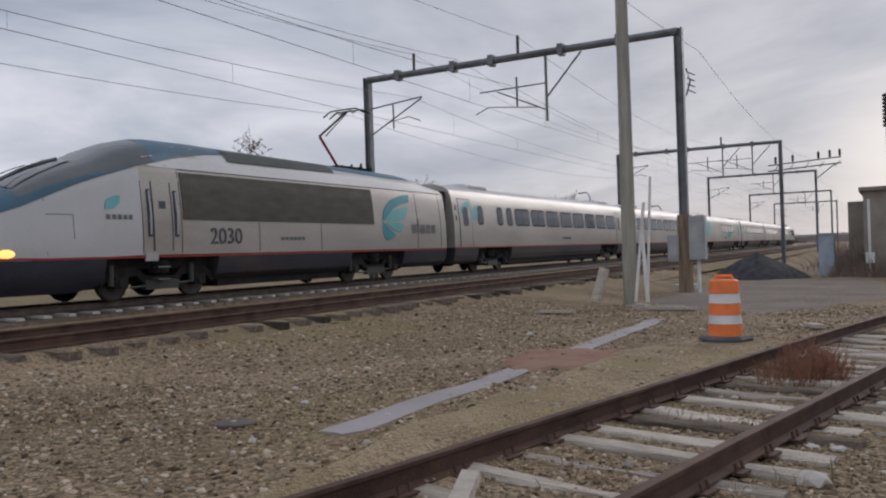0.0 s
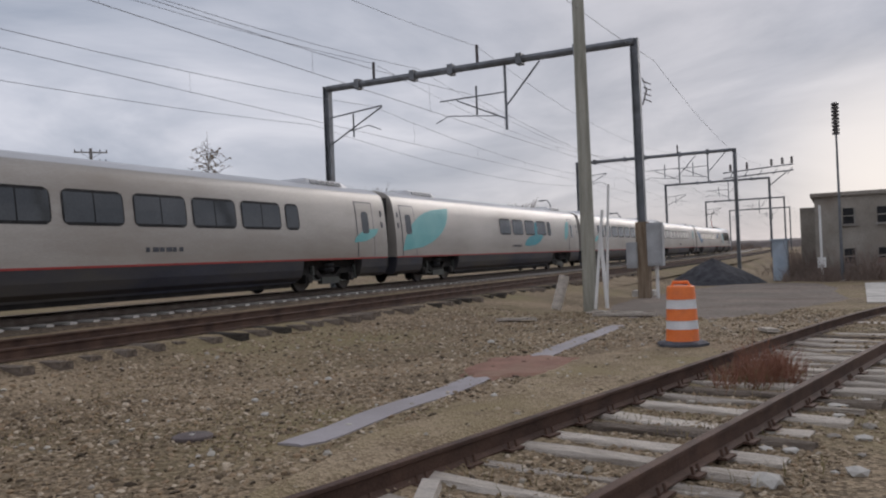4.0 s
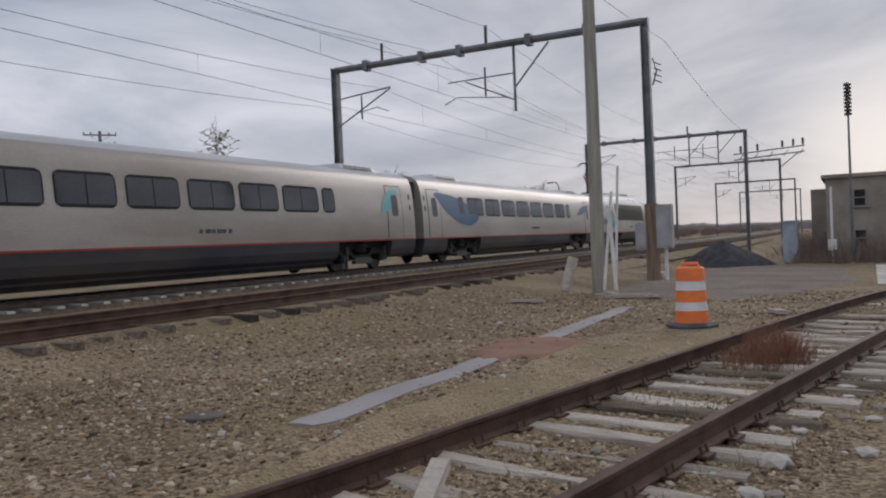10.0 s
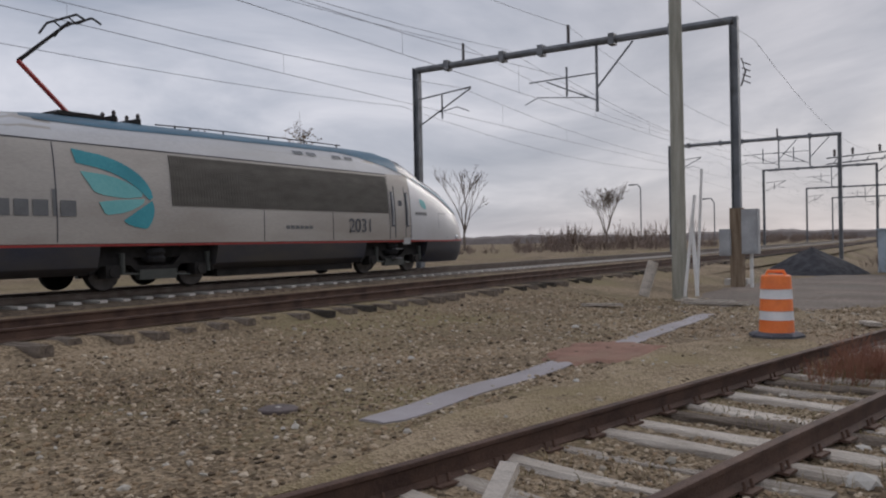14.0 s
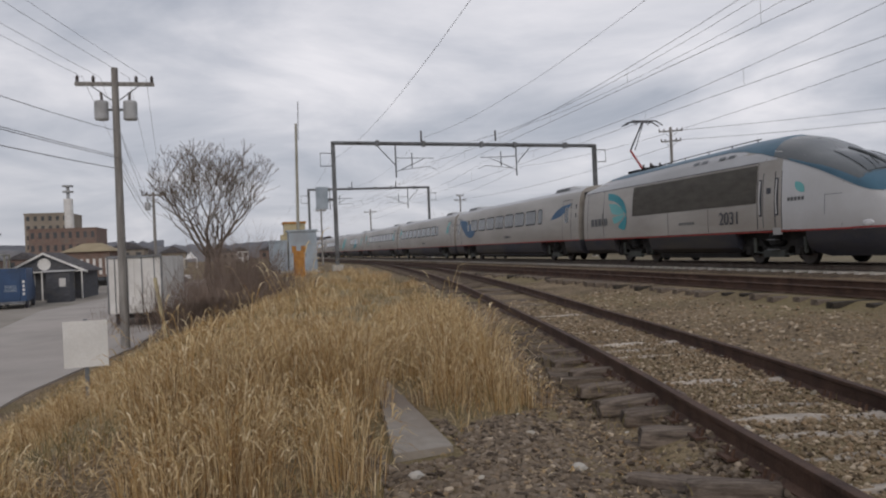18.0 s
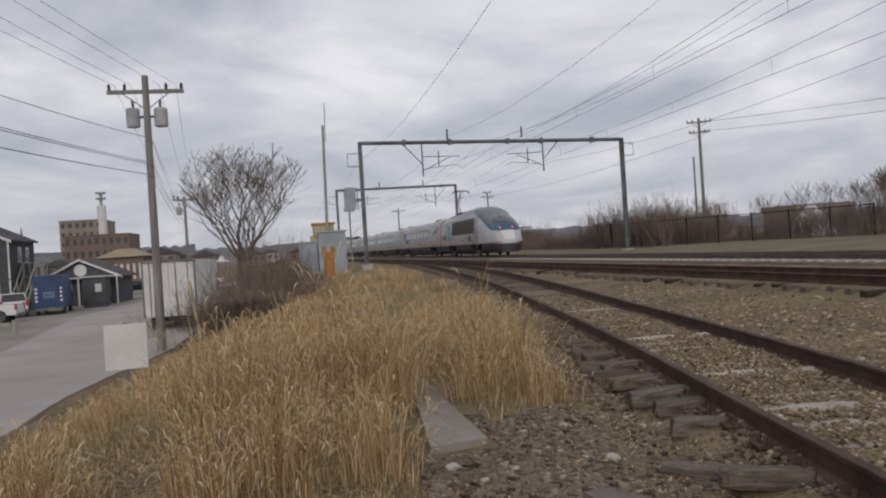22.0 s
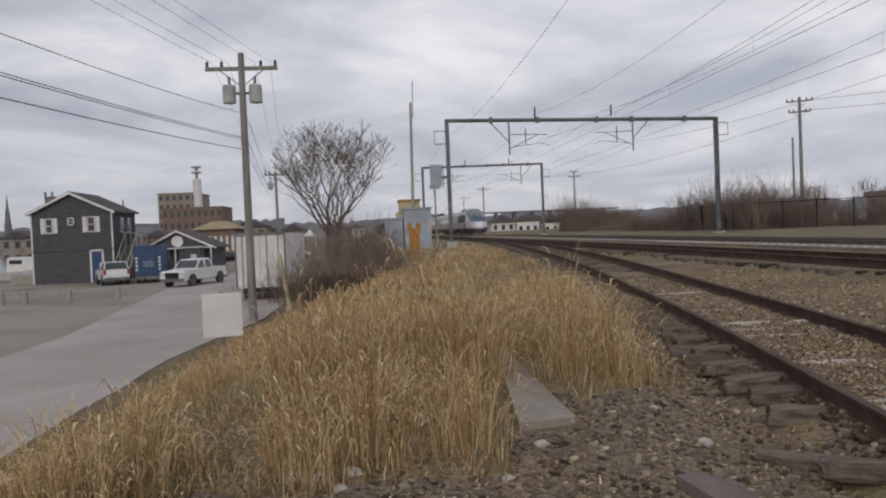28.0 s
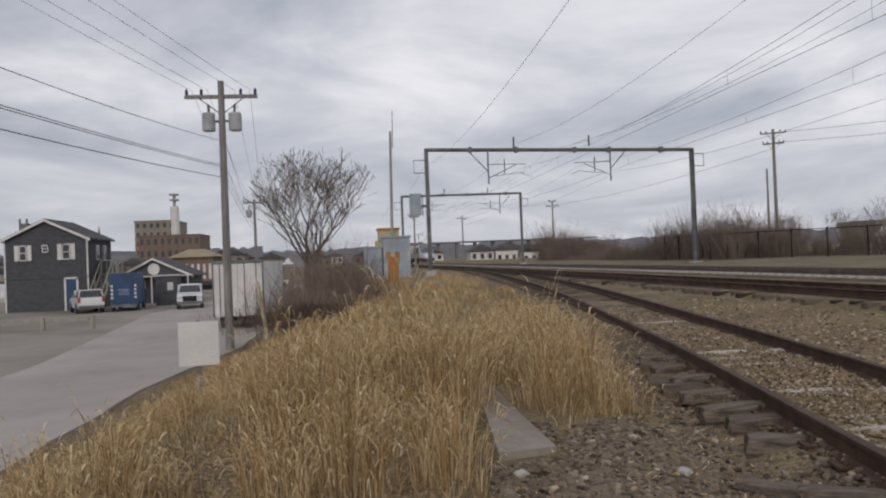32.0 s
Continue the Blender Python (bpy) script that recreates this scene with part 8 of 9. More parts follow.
profile_car("suv", "white sport utility vehicle parked beside the house", "car", 5.1, 1.95,
            [(-2.5, 0.42), (2.5, 0.42), (2.55, 0.75), (2.4, 1.05), (1.2, 1.16), (-2.5, 1.16), (-2.55, 0.8)],
            [(1.25, 1.15), (0.45, 1.78), (-2.2, 1.82), (-2.5, 1.15)], (-1.55, 1.5), 0.38, "car_white", pose(-66.5, -20.9, -2.2, 0, 0, 205))
PICKUP = profile_car("pickup_truck", "white extended-cab pickup truck backing across the lot", "pickup truck", 5.8, 1.95,
                     [(-2.9, 0.5), (2.85, 0.45), (2.9, 0.8), (2.75, 1.12), (1.25, 1.2), (-2.88, 1.2), (-2.92, 0.8)],
                     [(1.3, 1.18), (0.55, 1.86), (-0.75, 1.9), (-0.95, 1.18)], (-1.85, 1.85), 0.40, "car_white", None, (-2.82, -1.0))
v = thing("box_van", "dark blue box van parked with its rear towards the street", "van", at=pose(-67.6, -18.0, -2.2, 0, 0, 188))
bm = bmesh.new()
box(bm, -2.6, 1.6, -1.05, 1.05, 0.55, 3.0)
part("box", bm, M["blue_paint"], v)
bm = bmesh.new()
loft(bm, [[(1.6, y, 0.5), (3.4, y, 0.5), (3.4, y, 1.3), (2.7, y, 2.2), (1.6, y, 2.3)] for y in (-1.0, 1.0)], close=True)
part("cab", bm, M["blue_paint"], v)
bm = bmesh.new()
box(bm, -2.66, -2.6, -0.62, 0.62, 0.7, 2.6)
dd = part("rear_door", bm, M["blue_paint"], v)
bm = bmesh.new()
for k in range(5):
    box(bm, -2.69, -2.66, -0.4, 0.4, 1.3 + k * 0.1, 1.33 + k * 0.1)
part("lettering", bm, M["cabinet"], dd)
for s in (-1, 1):
    for z in (1.0, 1.3, 1.6, 1.9):
        bm = bmesh.new()
        box(bm, -2.65, -2.6, s * 0.78, s * 0.93, z, z + 0.18)
        part("white_panel", bm, M["white"], v)
    for x in (-1.6, 2.4):
        wheel(v, x, s * 0.92, 0.4, 0.4, 0.25)
bm = bmesh.new()
box(bm, -2.72, -2.5, -0.95, 0.95, 0.35, 0.55)
part("bumper", bm, M["galv"], v)
b = thing("cabin_boat", "white cabin boat moored behind the house", "boat", at=pose(-84, -34.8, -2.1, 0, 0, 70))
bm = bmesh.new()
loft(bm, [[(x, -w, 0.7 + s), (x, -w * 0.6, -0.1), (x, w * 0.6, -0.1), (x, w, 0.7 + s)] for x, w, s in ((-3, 1.1, 0), (0, 1.25, 0.05), (2, 0.9, 0.25), (3.4, 0.1, 0.5))])
part("hull", bm, M["white"], b)
bm = bmesh.new()
loft(bm, [[(x, -w, 0.7), (x, -w * 0.8, 0.7 + h), (x, w * 0.8, 0.7 + h), (x, w, 0.7)] for x, w, h in ((-1.5, 0.85, 1.5), (0.2, 0.85, 1.5), (1.4, 0.7, 0.5))])
part("cabin", bm, M["white"], b)
bm = bmesh.new()
box(bm, -1.2, 0.3, -0.76, 0.76, 1.5, 1.9)
part("cabin_window", bm, M["glass"], b)
bm = bmesh.new()
box(bm, -73.4, -72.4, -31.2, -29.4, -2.25, -1.4)
solid("timber_bin", bm, M["pole_wood"], "weathered timber bin beside the house", "bin")

# things behind the fence and along the harbour
bm = bmesh.new()
rings = []
for k in range(9):
    u = -1 + 2 * k / 8
    h = 2.55 * (1 - abs(u) ** 2.6) + 0.3
    rings.append([(-60.6 + 2.2 * u, 43.8 + 1.3 * w_, -0.2 + h * (1 - abs(w_) ** 1.7)) for w_ in (-1, -0.7, -0.35, 0, 0.35, 0.7, 1)])
loft(bm, rings, cap=False)
solid("tarpaulin_cover", bm, M["white"], "white tarpaulin draped over a stored boat behind the fence", "tarpaulin", smooth=True)
town_block("shed", "low dark flat-roofed shed beyond the fence", "shed", -74, -68.5, 48, 54, -0.4, 2.5, "stone", 3, 1, parapet=0.45)
tn = thing("event_tent", "small white pointed tent near the far shore", "tent")
bm = bmesh.new()
loft(bm, [[(-250 + sx * r, -18.9 + sy * r, z) for sx, sy in ((-1, -1), (1, -1), (1, 1), (-1, 1))] for r, z in ((1.9, 0.9), (0.9, 1.8), (0.1, 2.9))], close=True)
part("canopy", bm, M["white"], tn)
for sx, sy in ((-1, -1), (1, -1), (1, 1), (-1, 1)):
    bm = bmesh.new()
    tube(bm, [(-250 + sx * 1.8, -18.9 + sy * 1.8, -2.3), (-250 + sx * 1.8, -18.9 + sy * 1.8, 0.9)], 0.06, 6)
    part("pole", bm, M["white"], tn)
for x, y, a, m, c in ((-104, -17.5, 100, "bogie", "black"), (-108, -15.0, 95, "galv", "grey"), (-112, -12.8, 100, "blue_paint", "dark blue"), (-117, -11.0, 92, "car_white", "white"), (-98, -25.5, 85, "galv", "grey")):
    profile_car("saloon_car", c + " saloon car parked near the harbour shed", "car", 4.6, 1.8,
                [(-2.25, 0.38), (2.25, 0.38), (2.3, 0.65), (2.15, 0.88), (1.0, 0.96), (-2.2, 0.98), (-2.28, 0.7)],
                [(1.05, 0.95), (0.3, 1.42), (-1.2, 1.44), (-1.85, 0.97)], (-1.4, 1.4), 0.33, m, pose(x, y, -2.2, 0, 0, a))
kc = thing("ticket_kiosk", "grey boarded kiosk with a small window beside the van", "kiosk")
bm = bmesh.new()
box(bm, -74.5, -72.6, -17.0, -15.2, -2.3, 0.35)
part("body", bm, M["shingle"], kc)
bm = bmesh.new()
box(bm, -74.7, -72.4, -17.2, -15.0, 0.35, 0.47)
part("roof", bm, M["roof_white"], kc)
bm = bmesh.new()
box(bm, -72.6, -72.55, -16.0, -15.5, -0.9, -0.2)
part("notice", bm, M["white"], kc, "white notice board")

# invented panel and post, filling in for a white shape of unknown kind
sg = thing("white_stand_in", "blank white panel on a steel post by the street, standing in for an unclear white shape", "sign", at=pose(-13.2, -2.5, ground_z(-13.2, -2.5), 0, 0, 8))
bm = bmesh.new()
box(bm, 0.0, 0.06, -0.03, 0.03, -0.4, 1.34)
part("post", bm, M["galv"], sg)
bm = bmesh.new()
box(bm, 0.062, 0.075, -0.31, 0.31, 0.62, 1.32)
part("panel", bm, M["white"], sg)

# ---- fence beyond the tracks ----
fence = thing("chain_link_fence", "dark chain-link fence along the far side of the tracks", "fence")
pts = [Vector((-48, 39.5, 0)), Vector((-56, 35.3, 0)), Vector((-64, 31.4, 0)), Vector((-74, 30.0, 0))]
run = []
for a, b_ in zip(pts, pts[1:]):
    n = max(1, round((b_ - a).length / 2.8))
    run += [a + (b_ - a) * k / n for k in range(n)]
run.append(pts[-1])
me_post = None
for p in run:
    if me_post is None:
        bm = bmesh.new()
        tube(bm, [(0, 0, -0.5), (0, 0, 2.25)], 0.055, 6)
        me_post = mesh_of("post", bm, M["bogie"])
    piece("post", me_post, fence, pose(p.x, p.y, ground_z(p.x, p.y)))
for a, b_ in zip(run, run[1:]):
    bm = bmesh.new()
    za, zb_ = ground_z(a.x, a.y), ground_z(b_.x, b_.y)
    tube(bm, [(a.x, a.y, za + 2.15), (b_.x, b_.y, zb_ + 2.15)], 0.03, 4)
    for k in range(14):
        for s in (0, 1):
            f = k / 14
            q0 = a + (b_ - a) * (f if s == 0 else f)
            q1 = a + (b_ - a) * min(1, max(0, f + (0.5 if s == 0 else -0.5)))
            tube(bm, [(q0.x, q0.y, za + 0.05), (q1.x, q1.y, za + 2.1)], 0.003, 3, cap=False)
    part("mesh_panel", bm, M["bogie"], fence)["kind"] = "stuff"


# ---- ties ----
def tie_mesh(L, w, h, m, seed, rough=0.015):
    rng = random.Random(seed)
    bm = bmesh.new()
    rings = []
    for k in range(6):
        y = -L / 2 + L * k / 5
        j = lambda s: rng.uniform(-s, s)
        rings.append([(-w / 2 + j(rough), y, -h), (w / 2 + j(rough), y, -h), (w / 2 + j(rough), y, -0.02 + j(rough * 0.7)), (w / 2 - 0.025, y, j(rough * 0.7)), (-w / 2 + 0.025, y, j(rough * 0.7)), (-w / 2 + j(rough), y, -0.02 + j(rough * 0.7))])
    loft(bm, rings, close=True)
    return mesh_of("tie", bm, M[m])


OLD = [tie_mesh(L_, w_, 0.18, "old_wood", k, 0.026) for k, (L_, w_) in enumerate(((2.55, 0.22), (2.6, 0.17), (2.4, 0.23), (2.6, 0.19), (2.45, 0.15), (2.6, 0.21), (2.5, 0.20)))]
ROT = [tie_mesh(2.6, 0.20, 0.18, "rotten", 20 + k, 0.03) for k in range(4)]
DARK = [tie_mesh(2.7, 0.21, 0.2, "rotten" if k else "dark_wood", 9 + k, 0.016) for k in range(4)]
CONC = [tie_mesh(2.75, 0.20, 0.2, "concrete", 5 + k, 0.004) for k in range(2)]
rs = random.Random(77)
x = -26.0
while x < 20:
    y, z = siding(x)
    dy = (siding(x + 0.1)[0] - siding(x - 0.1)[0]) / 0.2
    east = x > 1.5
    me = rs.choice(OLD * 3 + ROT if east else ROT)
    low = rs.uniform(-0.012, 0.012) if east else (0.12 if x > -7.4 else (0.05 if rs.random() < 0.35 else rs.uniform(-0.005, 0.02)))
    piece("tie", me, side_track, pose(x, y + rs.uniform(-0.12, 0.06), z - 0.175 - low, rs.uniform(-0.6, 0.6), rs.uniform(-2, 2), math.degrees(math.atan(dy)) + rs.uniform(-3.5, 3.5)))
    x += rs.uniform(0.42, 0.58) if east else rs.uniform(0.5, 0.66)
INNER = [tie_mesh(1.36, w_, 0.12, "old_wood", 50 + k, 0.024) for k, w_ in enumerate((0.18, 0.13, 0.21, 0.16))]
x = -15.0
while x < 1.6:
    y, z = siding(x)
    a = math.degrees(math.atan((siding(x + 0.1)[0] - siding(x - 0.1)[0]) / 0.2))
    if rs.random() < 0.4:
        piece("tie", rs.choice(INNER), side_track, pose(x, y, surf_z(x, y) + rs.uniform(0.0, 0.024), 0, 0, a + rs.uniform(-4, 4)))
    x += rs.uniform(0.5, 0.68)
for lo, hi, step, cy, meshes, tr, zt, s in ((-40, 46, 0.61, NEAR_Y, DARK, near_track, -0.168, 0.16), (-46, 60, 0.64, FAR_Y, CONC, far_track, -0.166, 0.01)):
    x = lo
    while x < hi:
        piece("tie", rs.choice(meshes), tr, pose(x, cy + bend(x) + (rs.uniform(-0.36, 0.04) if s > 0.05 else rs.uniform(-s, s)), zt - (rs.uniform(0.0, 0.03) if s > 0.05 else 0.0), 0, 0, math.degrees((bend(x + 1) - bend(x - 1)) / 2) + rs.uniform(-1, 1)))
        x += step * rs.uniform(0.96, 1.04)
# ties far along the line, joined
for tr, cy, m, lo, hi, zt in ((near_track, NEAR_Y, "dark_wood", -180, -40.3, -0.168), (near_track, NEAR_Y, "dark_wood", 46.3, 200, -0.168), (far_track, FAR_Y, "concrete", -200, -46.4, -0.166), (far_track, FAR_Y, "concrete", 60.4, 220, -0.166)):
    bm = bmesh.new()
    x = lo
    while x < hi:
        y = cy + bend(x)
        box(bm, x - 0.12, x + 0.12, y - 1.32, y + 1.32, zt - 0.2, zt)
        x += 0.64
    part("far_ties", bm, M[m], tr)["kind"] = "stuff"
bm = bmesh.new()
x = -70.0
while x < -26.3:
    y, z = siding(x)
    box(bm, x - 0.1, x + 0.1, y - 1.3, y + 1.3, z - 0.38, z - 0.185)
    x += 0.6
part("far_ties", bm, M["rotten"], side_track)["kind"] = "stuff"

# rail clips and spikes along the near stretch of the siding
bm = bmesh.new()
box(bm, -0.09, 0.09, -0.15, 0.15, 0, 0.018)
for dx, dy in ((-0.05, -0.1), (0.05, 0.1), (0.05, -0.1), (-0.05, 0.1)):
    tube(bm, [(dx, dy, 0.01), (dx, dy * 0.82, 0.07)], 0.014, 5)
PLATE = mesh_of("tie_plate", bm, M["rust"])
x = -9.0
while x < 11:
    y, z = siding(x)
    a = math.atan((siding(x + 0.1)[0] - siding(x - 0.1)[0]) / 0.2)
    for s in (-1, 1):
        piece("tie_plate", PLATE, side_track, pose(x - s * 0.7525 * math.sin(a), y + s * 0.7525 * math.cos(a), z - 0.178, 0, 0, math.degrees(a)))
    x += 0.55
# ends of thick ties standing proud of the shoulder beside the rail
def log_end(L, w, h, seed):
    """A rounded, split and weathered butt end of a tie, its face at y = 0."""
    rng = random.Random(seed)
    bm = bmesh.new()
    rings = []
    for k in range(7):
        u = k / 6
        g = 0.86 if k == 0 else 1.0
        rings.append([(math.copysign(abs(math.cos(a)) ** 0.55, math.cos(a)) * w * 0.56 * g * rng.uniform(0.93, 1.05), L * u + (rng.uniform(-0.02, 0.02) if k == 0 else 0), -h / 2 + math.copysign(abs(math.sin(a)) ** 0.55, math.sin(a)) * h / 2 * g * rng.uniform(0.92, 1.05)) for a in (math.tau * (j + 0.5) / 12 for j in range(12))])
    loft(bm, rings, close=True)
    return mesh_of("tie_end", bm, M["butt_wood"])


M["butt_wood"] = mat("split_tie_wood", (0.10, 0.074, 0.06), (0.38, 0.315, 0.26), 4, 0.95, 0, 1.0, 26, 0.2, rnd=0.2, stretch=(9, 1.2, 9), dirt=(0.05, 0.04, 0.034))
rs = random.Random(19)
for i, (xx, yy, L, a, w, h) in enumerate(((-6.68, 2.93, 0.8, 8, 0.21, 0.17), (-6.22, 2.96, 0.7, 2, 0.21, 0.15), (-5.66, 2.82, 0.85, -6, 0.23, 0.18), (-4.86, 2.36, 0.42, -38, 0.11, 0.09), (-4.72, 2.56, 0.42, -20, 0.11, 0.10), (-4.33, 2.46, 0.5, -12, 0.17, 0.14), (-7.55, 3.12, 0.6, 5, 0.2, 0.15), (-8.35, 3.36, 0.6, 0, 0.2, 0.15), (-9.3, 3.52, 0.6, 3, 0.2, 0.15), (-10.1, 3.66, 0.6, -3, 0.2, 0.15))):
    o = new("tie_end", log_end(L, w, h, 90 + i))
    o.matrix_basis = pose(xx, yy, -0.385 + rs.uniform(-0.02, 0.015) - (0.08 if w < 0.15 else 0.0), rs.uniform(-3, 3), rs.uniform(-8, 8), a + math.degrees(math.atan((siding(xx + 0.1)[0] - siding(xx - 0.1)[0]) / 0.2)))
    tagged(o, "rotting grey-brown butt end of a wooden tie beside the rail", "tie", "tie ends beside the siding")
bm = bmesh.new()
box(bm, -0.27, 0.27, -0.055, 0.055, 0, 0.06)
solid("loose_board", bm, M["old_wood"], "pale weathered board leaning on the siding rail", "board", at=pose(3.84, 2.12, -0.40, 0, -20, 10))

# ---- loose stones near the camera ----
def stones(name, label, places, r0, r1, seed, m="gravel_stone"):
    """Many small angular stones in one mesh."""
    rng = np.random.RandomState(seed)
    bm = bmesh.new()
    bmesh.ops.create_icosphere(bm, subdivisions=1, radius=1.0)
    base = np.array([v.co[:] for v in bm.verts])
    tri = np.array([[v.index for v in f.verts] for f in bm.faces])
    bm.free()
    n = len(places)
    V = base[None] * (1 + rng.uniform(-0.38, 0.25, (n, len(base), 1)))
    V *= np.stack([rng.uniform(0.7, 1.3, n), rng.uniform(0.6, 1.1, n), rng.uniform(0.4, 0.75, n)], 1)[:, None]
    a = rng.uniform(0, math.tau, n)
    x, y = V[..., 0].copy(), V[..., 1].copy()
    V[..., 0] = x * np.cos(a)[:, None] - y * np.sin(a)[:, None]
    V[..., 1] = x * np.sin(a)[:, None] + y * np.cos(a)[:, None]
    tilt = rng.uniform(-0.6, 0.6, n)
    y, z = V[..., 1].copy(), V[..., 2].copy()
    V[..., 1] = y * np.cos(tilt)[:, None] - z * np.sin(tilt)[:, None]
    V[..., 2] = y * np.sin(tilt)[:, None] + z * np.cos(tilt)[:, None]
    r = r0 + (r1 - r0) * rng.random_sample(n) ** 2.2
    V = V * r[:, None, None] + np.array(places)[:, None]
    F = (np.arange(n)[:, None, None] * len(base) + tri[None]).reshape(-1, 3)
    me = bpy.data.meshes.new(name)
    me.from_pydata(V.reshape(-1, 3).tolist(), [], F.tolist())
    me.materials.append(M[m])
    return tagged(new(name, me), label, "gravel", kind="stuff")


M["gravel_stone"] = island_mat("gravel_stones", [(0.055, 0.04, 0.027), (0.19, 0.142, 0.094), (0.27, 0.208, 0.135), (0.315, 0.222, 0.138), (0.23, 0.182, 0.12), (0.39, 0.305, 0.212), (0.54, 0.45, 0.34)])


def scatter(n, x0, x1, y0, y1, seed, keep, lift=0.0):
    rng = random.Random(seed)
    out = []
    while len(out) < n:
        x, y = rng.uniform(x0, x1), rng.uniform(y0, y1)
        if keep(x, y):
            out.append((x, y, surf_z(x, y) + lift + rng.uniform(-0.01, 0.008)))
    return out


near = lambda x, y: 2.4 < math.hypot(x, y) < 9.5 and not in_grass(x, y) and not (4.9 < x < 16 and abs(y - 3.92 - 0.022 * (x - 5.08)) < 0.2) and not (3.4 < x < 13 and 0.9 < y - siding(x)[0] and y < 3.5 and noise.noise(Vector((x * 2.6, y * 2.6, 15))) > 0.02)
M["dark_stone"] = island_mat("dark_ballast_stones", [(0.045, 0.033, 0.024), (0.13, 0.10, 0.074), (0.19, 0.148, 0.108), (0.235, 0.182, 0.132), (0.155, 0.124, 0.095), (0.32, 0.262, 0.20)])
shoulder = lambda x, y: x < -2.1 + 0.6 * noise.noise(Vector((x * 1.2, y * 1.2, 7))) + 0.4 * noise.noise(Vector((x * 9, y * 9, 3))) and 0.55 < siding(x)[0] - y < 2.7 and not in_grass(x, y)
stones("dark_ballast", "dark brown crushed stone on the shoulder of the siding", scatter(19000, -13, -1.5, 0.5, 5.5, 117, shoulder), 0.014, 0.046, 118, "dark_stone")
stones("loose_gravel", "loose grey-brown crushed stone covering the yard", scatter(46000, -8, 9.5, 0.2, 9.0, 101, near), 0.010, 0.040, 102)
trackbed = lambda x, y: -0.62 < y - siding(x)[0] < 0.62
stones("loose_gravel", "gravel filling the siding between its rails", scatter(9000, -13, 1.5, 0.5, 6.5, 109, trackbed, 0.02), 0.008, 0.028, 110)
stones("loose_gravel", "gravel between the pale ties of the siding", scatter(9000, 1.5, 12, -1.0, 4.0, 119, lambda x, y: -1.7 < y - siding(x)[0] < 0.66), 0.010, 0.034, 120)
blades("siding_straw", "wisps of straw between the siding rails", "grass_dull", [(x, siding(x)[0] + o, siding(x)[1] - 0.19) for x, o in ((rs.uniform(-16, 9), rs.uniform(-1.6, 1.4)) for _ in range(5000)) if noise.noise(Vector((x * 0.9, o * 1.2, 4))) > 0.1], 0.03, 0.12, 0.007, 111, 1.2, False)
rs = random.Random(91)
blades("straw_litter", "broken straw and leaves lying on the dark stone", "grass_dry", [(x, y, surf_z(x, y) + 0.02) for x, y in ((rs.uniform(-9, -2.6), rs.uniform(-1.5, 3.4)) for _ in range(5200)) if y < siding(x)[0] - 0.9 and noise.noise(Vector((x * 0.9, y * 0.9, 12))) > -0.05], 0.01, 0.035, 0.010, 92, 4.5, False)
mid = lambda x, y: 8.5 < math.hypot(x, y) < 22 and not in_grass(x, y) and not (x < 13 and 0.9 < y - siding(x)[0] and 1.0 < y < 3.5 and x > 3 and noise.noise(Vector((x * 1.7, y * 1.7, 15))) > 0.0)
stones("loose_gravel", "crushed stone farther off in the yard", scatter(30000, -20, 21, -1.0, 9.4, 103, mid), 0.014, 0.05, 104)
M["pale_stone"] = island_mat("pale_stones", [(0.30, 0.27, 0.22), (0.42, 0.38, 0.32), (0.55, 0.51, 0.44)])
stones("pale_gravel", "scattered pale stones among the gravel", scatter(700, -10, 18, 0.2, 9.0, 105, lambda x, y: math.hypot(x, y) > 2.4 and not in_grass(x, y), 0.01), 0.015, 0.05, 106, "pale_stone")
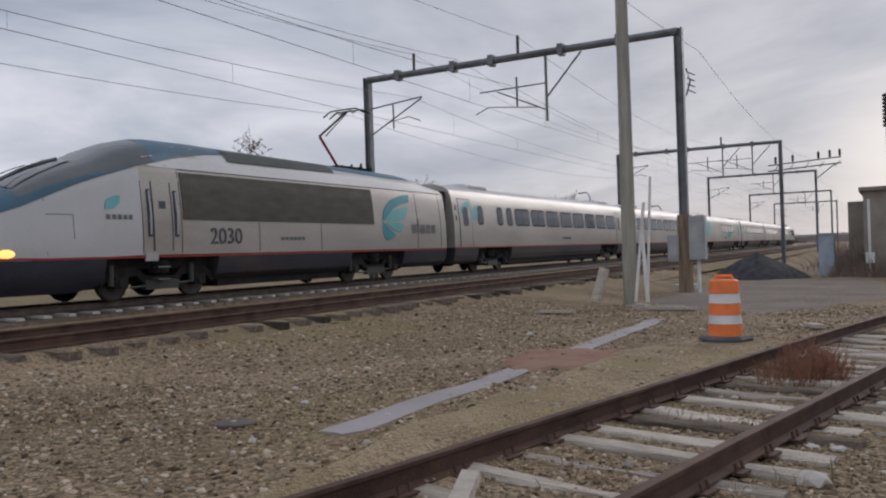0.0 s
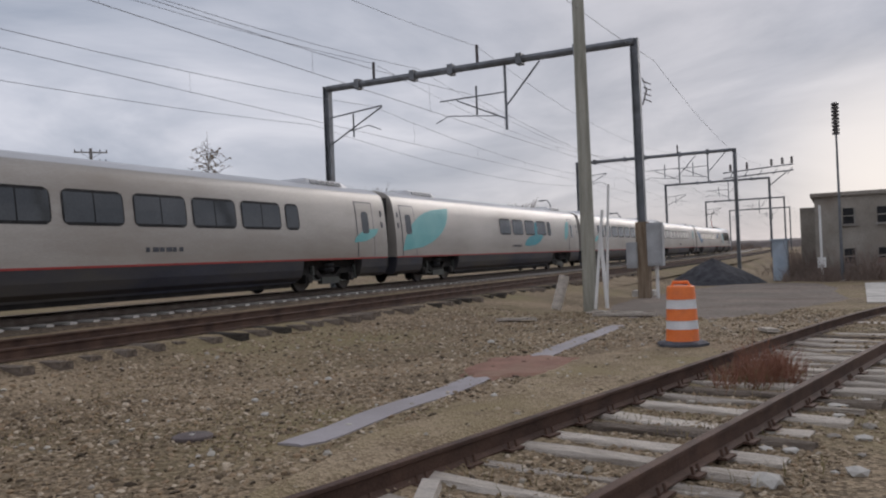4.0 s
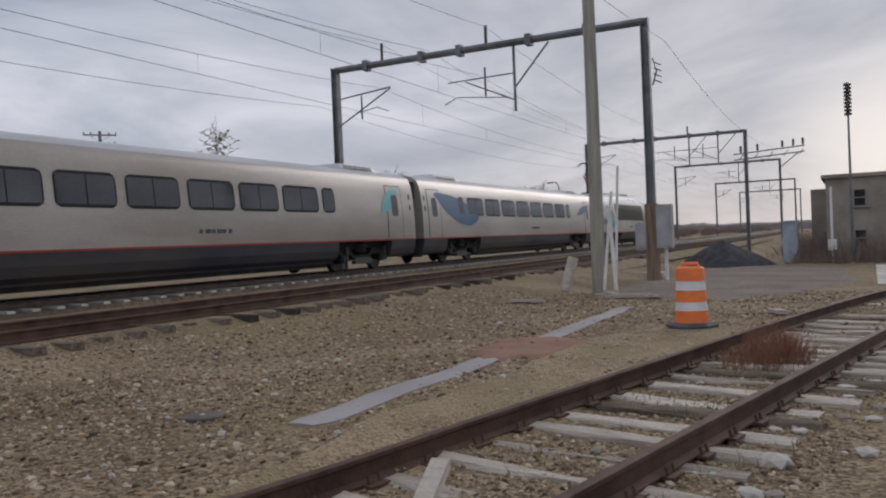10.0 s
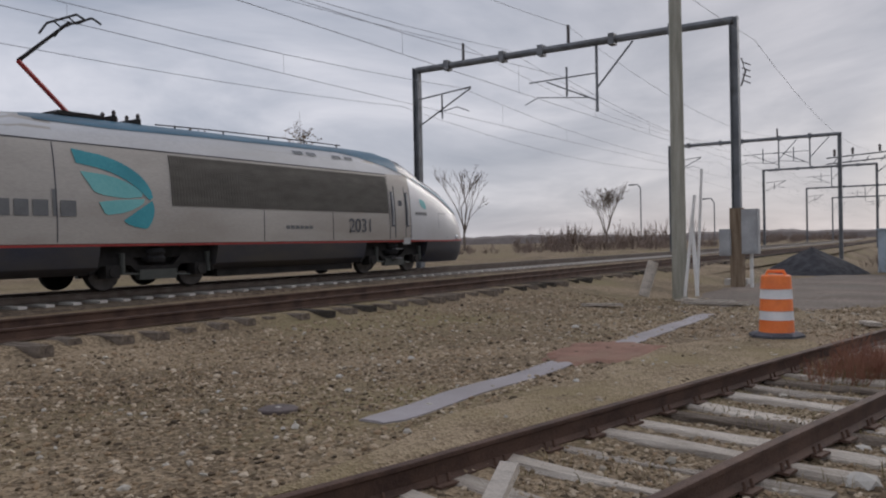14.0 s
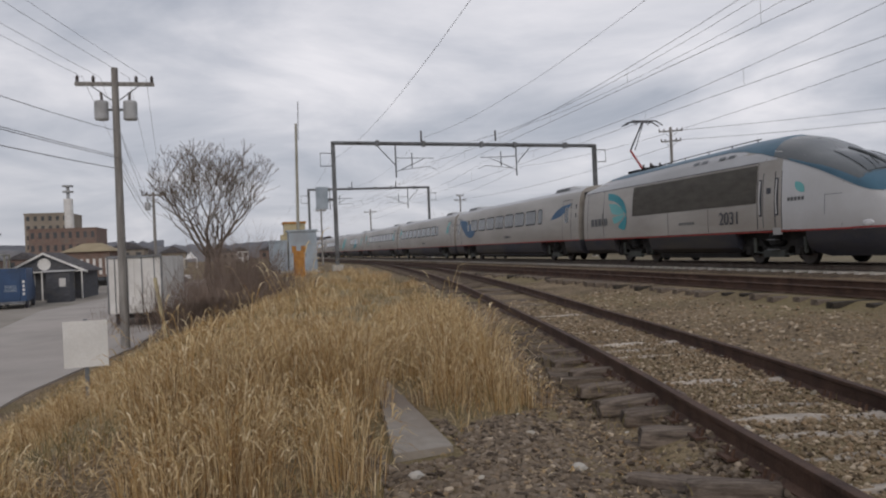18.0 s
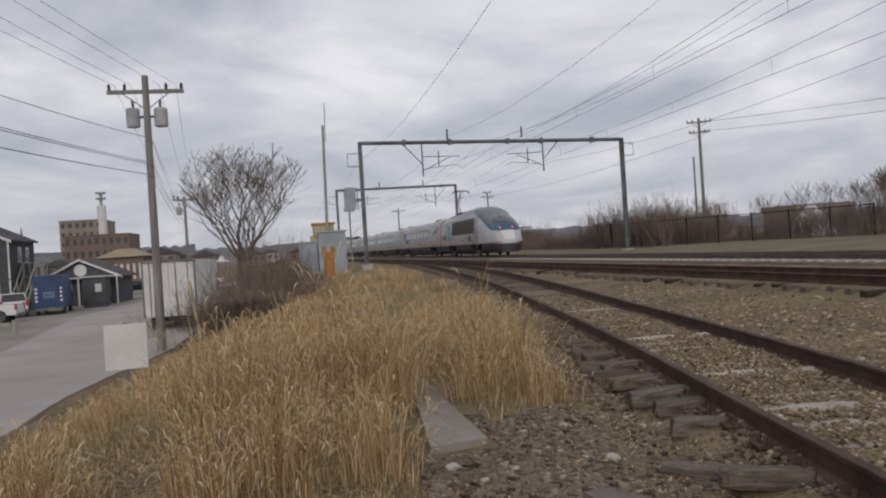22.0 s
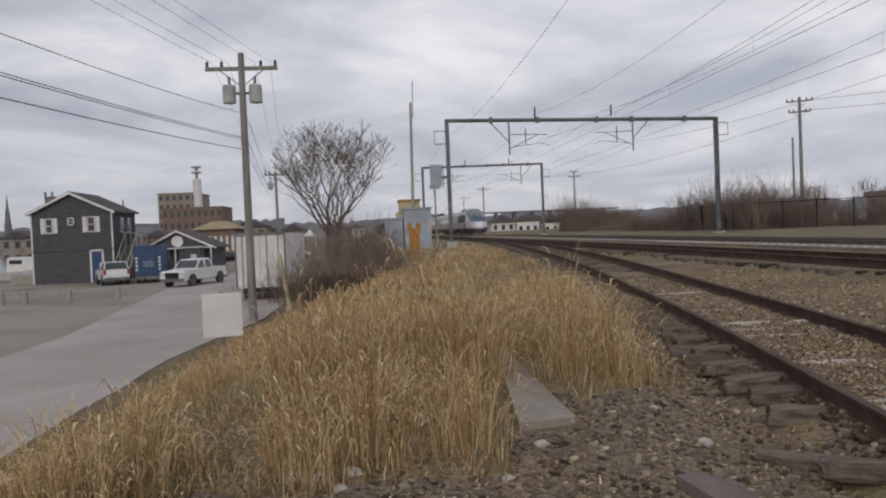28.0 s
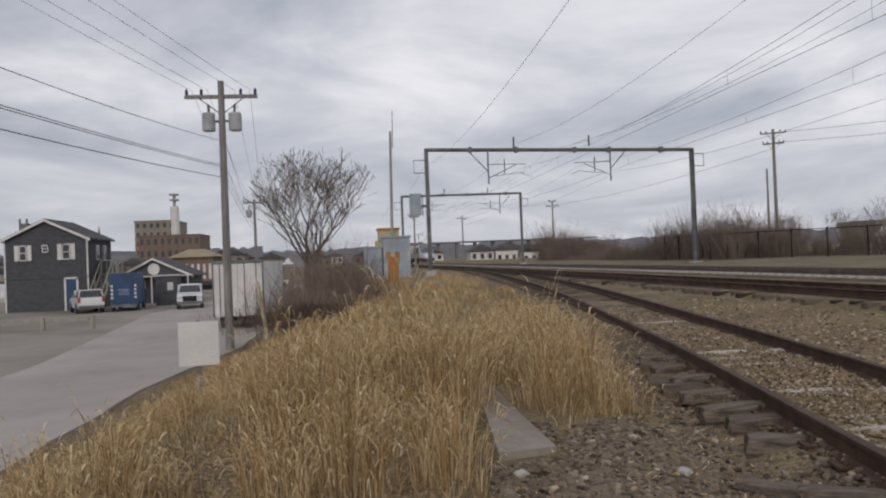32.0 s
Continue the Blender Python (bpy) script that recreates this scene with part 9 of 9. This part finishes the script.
ragged = lambda x, y: 0.5 * noise.noise(Vector((x * 1.1, y * 1.1, 7))) + 0.35 * noise.noise(Vector((x * 9, y * 9, 3)))
foot = lambda x, y: x < -2.9 + ragged(x, y) and y > -1.4 + ragged(y, x) and (not in_grass(x, y) or on_slab(x, y)) and y < 2.4 and not (x < -5.4 and 0.85 < y < 1.42)
stones("loose_gravel", "crushed stone at the foot of the dry grass", scatter(13000, -6.6, -2.4, -1.9, 2.6, 107, foot), 0.013, 0.046, 108, "dark_stone")


# ---- keyed motion ----
def train_place(s):
    """Pose on the far track of a point s along it."""
    e = 2.0
    return Vector((s, FAR_Y + bend(s), 0.0))


def joint(t, j):
    """Place along x of the joint behind car j of the train at t seconds (7: before the tail power car)."""
    return 190.27 - 14.03 * t + 0.0696 * t * t + 0.75 * smooth01((t - 13) / 6) + 26.65 * (j - 7)


def motions():
    for i, (car, way) in enumerate(CARS):
        rows = []
        for k in range(33):
            if i == 0:
                a, b = joint(k, 1) - 0.38, joint(k, 1) - 16.0
            elif i == 7:
                a, b = joint(k, 7) + 0.38, joint(k, 7) + 16.0
            else:
                a, b = joint(k, i) + 0.38, joint(k, i + 1) - 0.38
            pa, pb = train_place(a), train_place(b)
            d = pb - pa
            rows.append((k, pose(pa.x, pa.y, 0, 0, 0, math.degrees(math.atan2(d.y, d.x)))))
        walk(car, rows)
    walk(PICKUP, [(0, pose(-60.5, -46, -2.2, 0, 0, -90)), (19, pose(-60.3, -29, -2.2, 0, 0, -90)), (21, pose(-60.0, -24, -2.2, 0, 0, -90)), (22, pose(-59.5, -20.9, -2.2, 0, 0, -90)), (24, pose(-58, -16.9, -2.2, 0, 0, -86)), (25.5, pose(-58, -14.9, -2.2, 0, 0, -68)), (27, pose(-59, -13.6, -2.2, 0, 0, -40)), (28, pose(-60, -13, -2.2, 0, 0, -20)), (29, pose(-61.5, -12.7, -2.2, 0, 0, -8)), (31, pose(-65, -12.7, -2.2, 0, 0, 8)), (32, pose(-67, -13.0, -2.2, 0, 0, 10))])


motions()
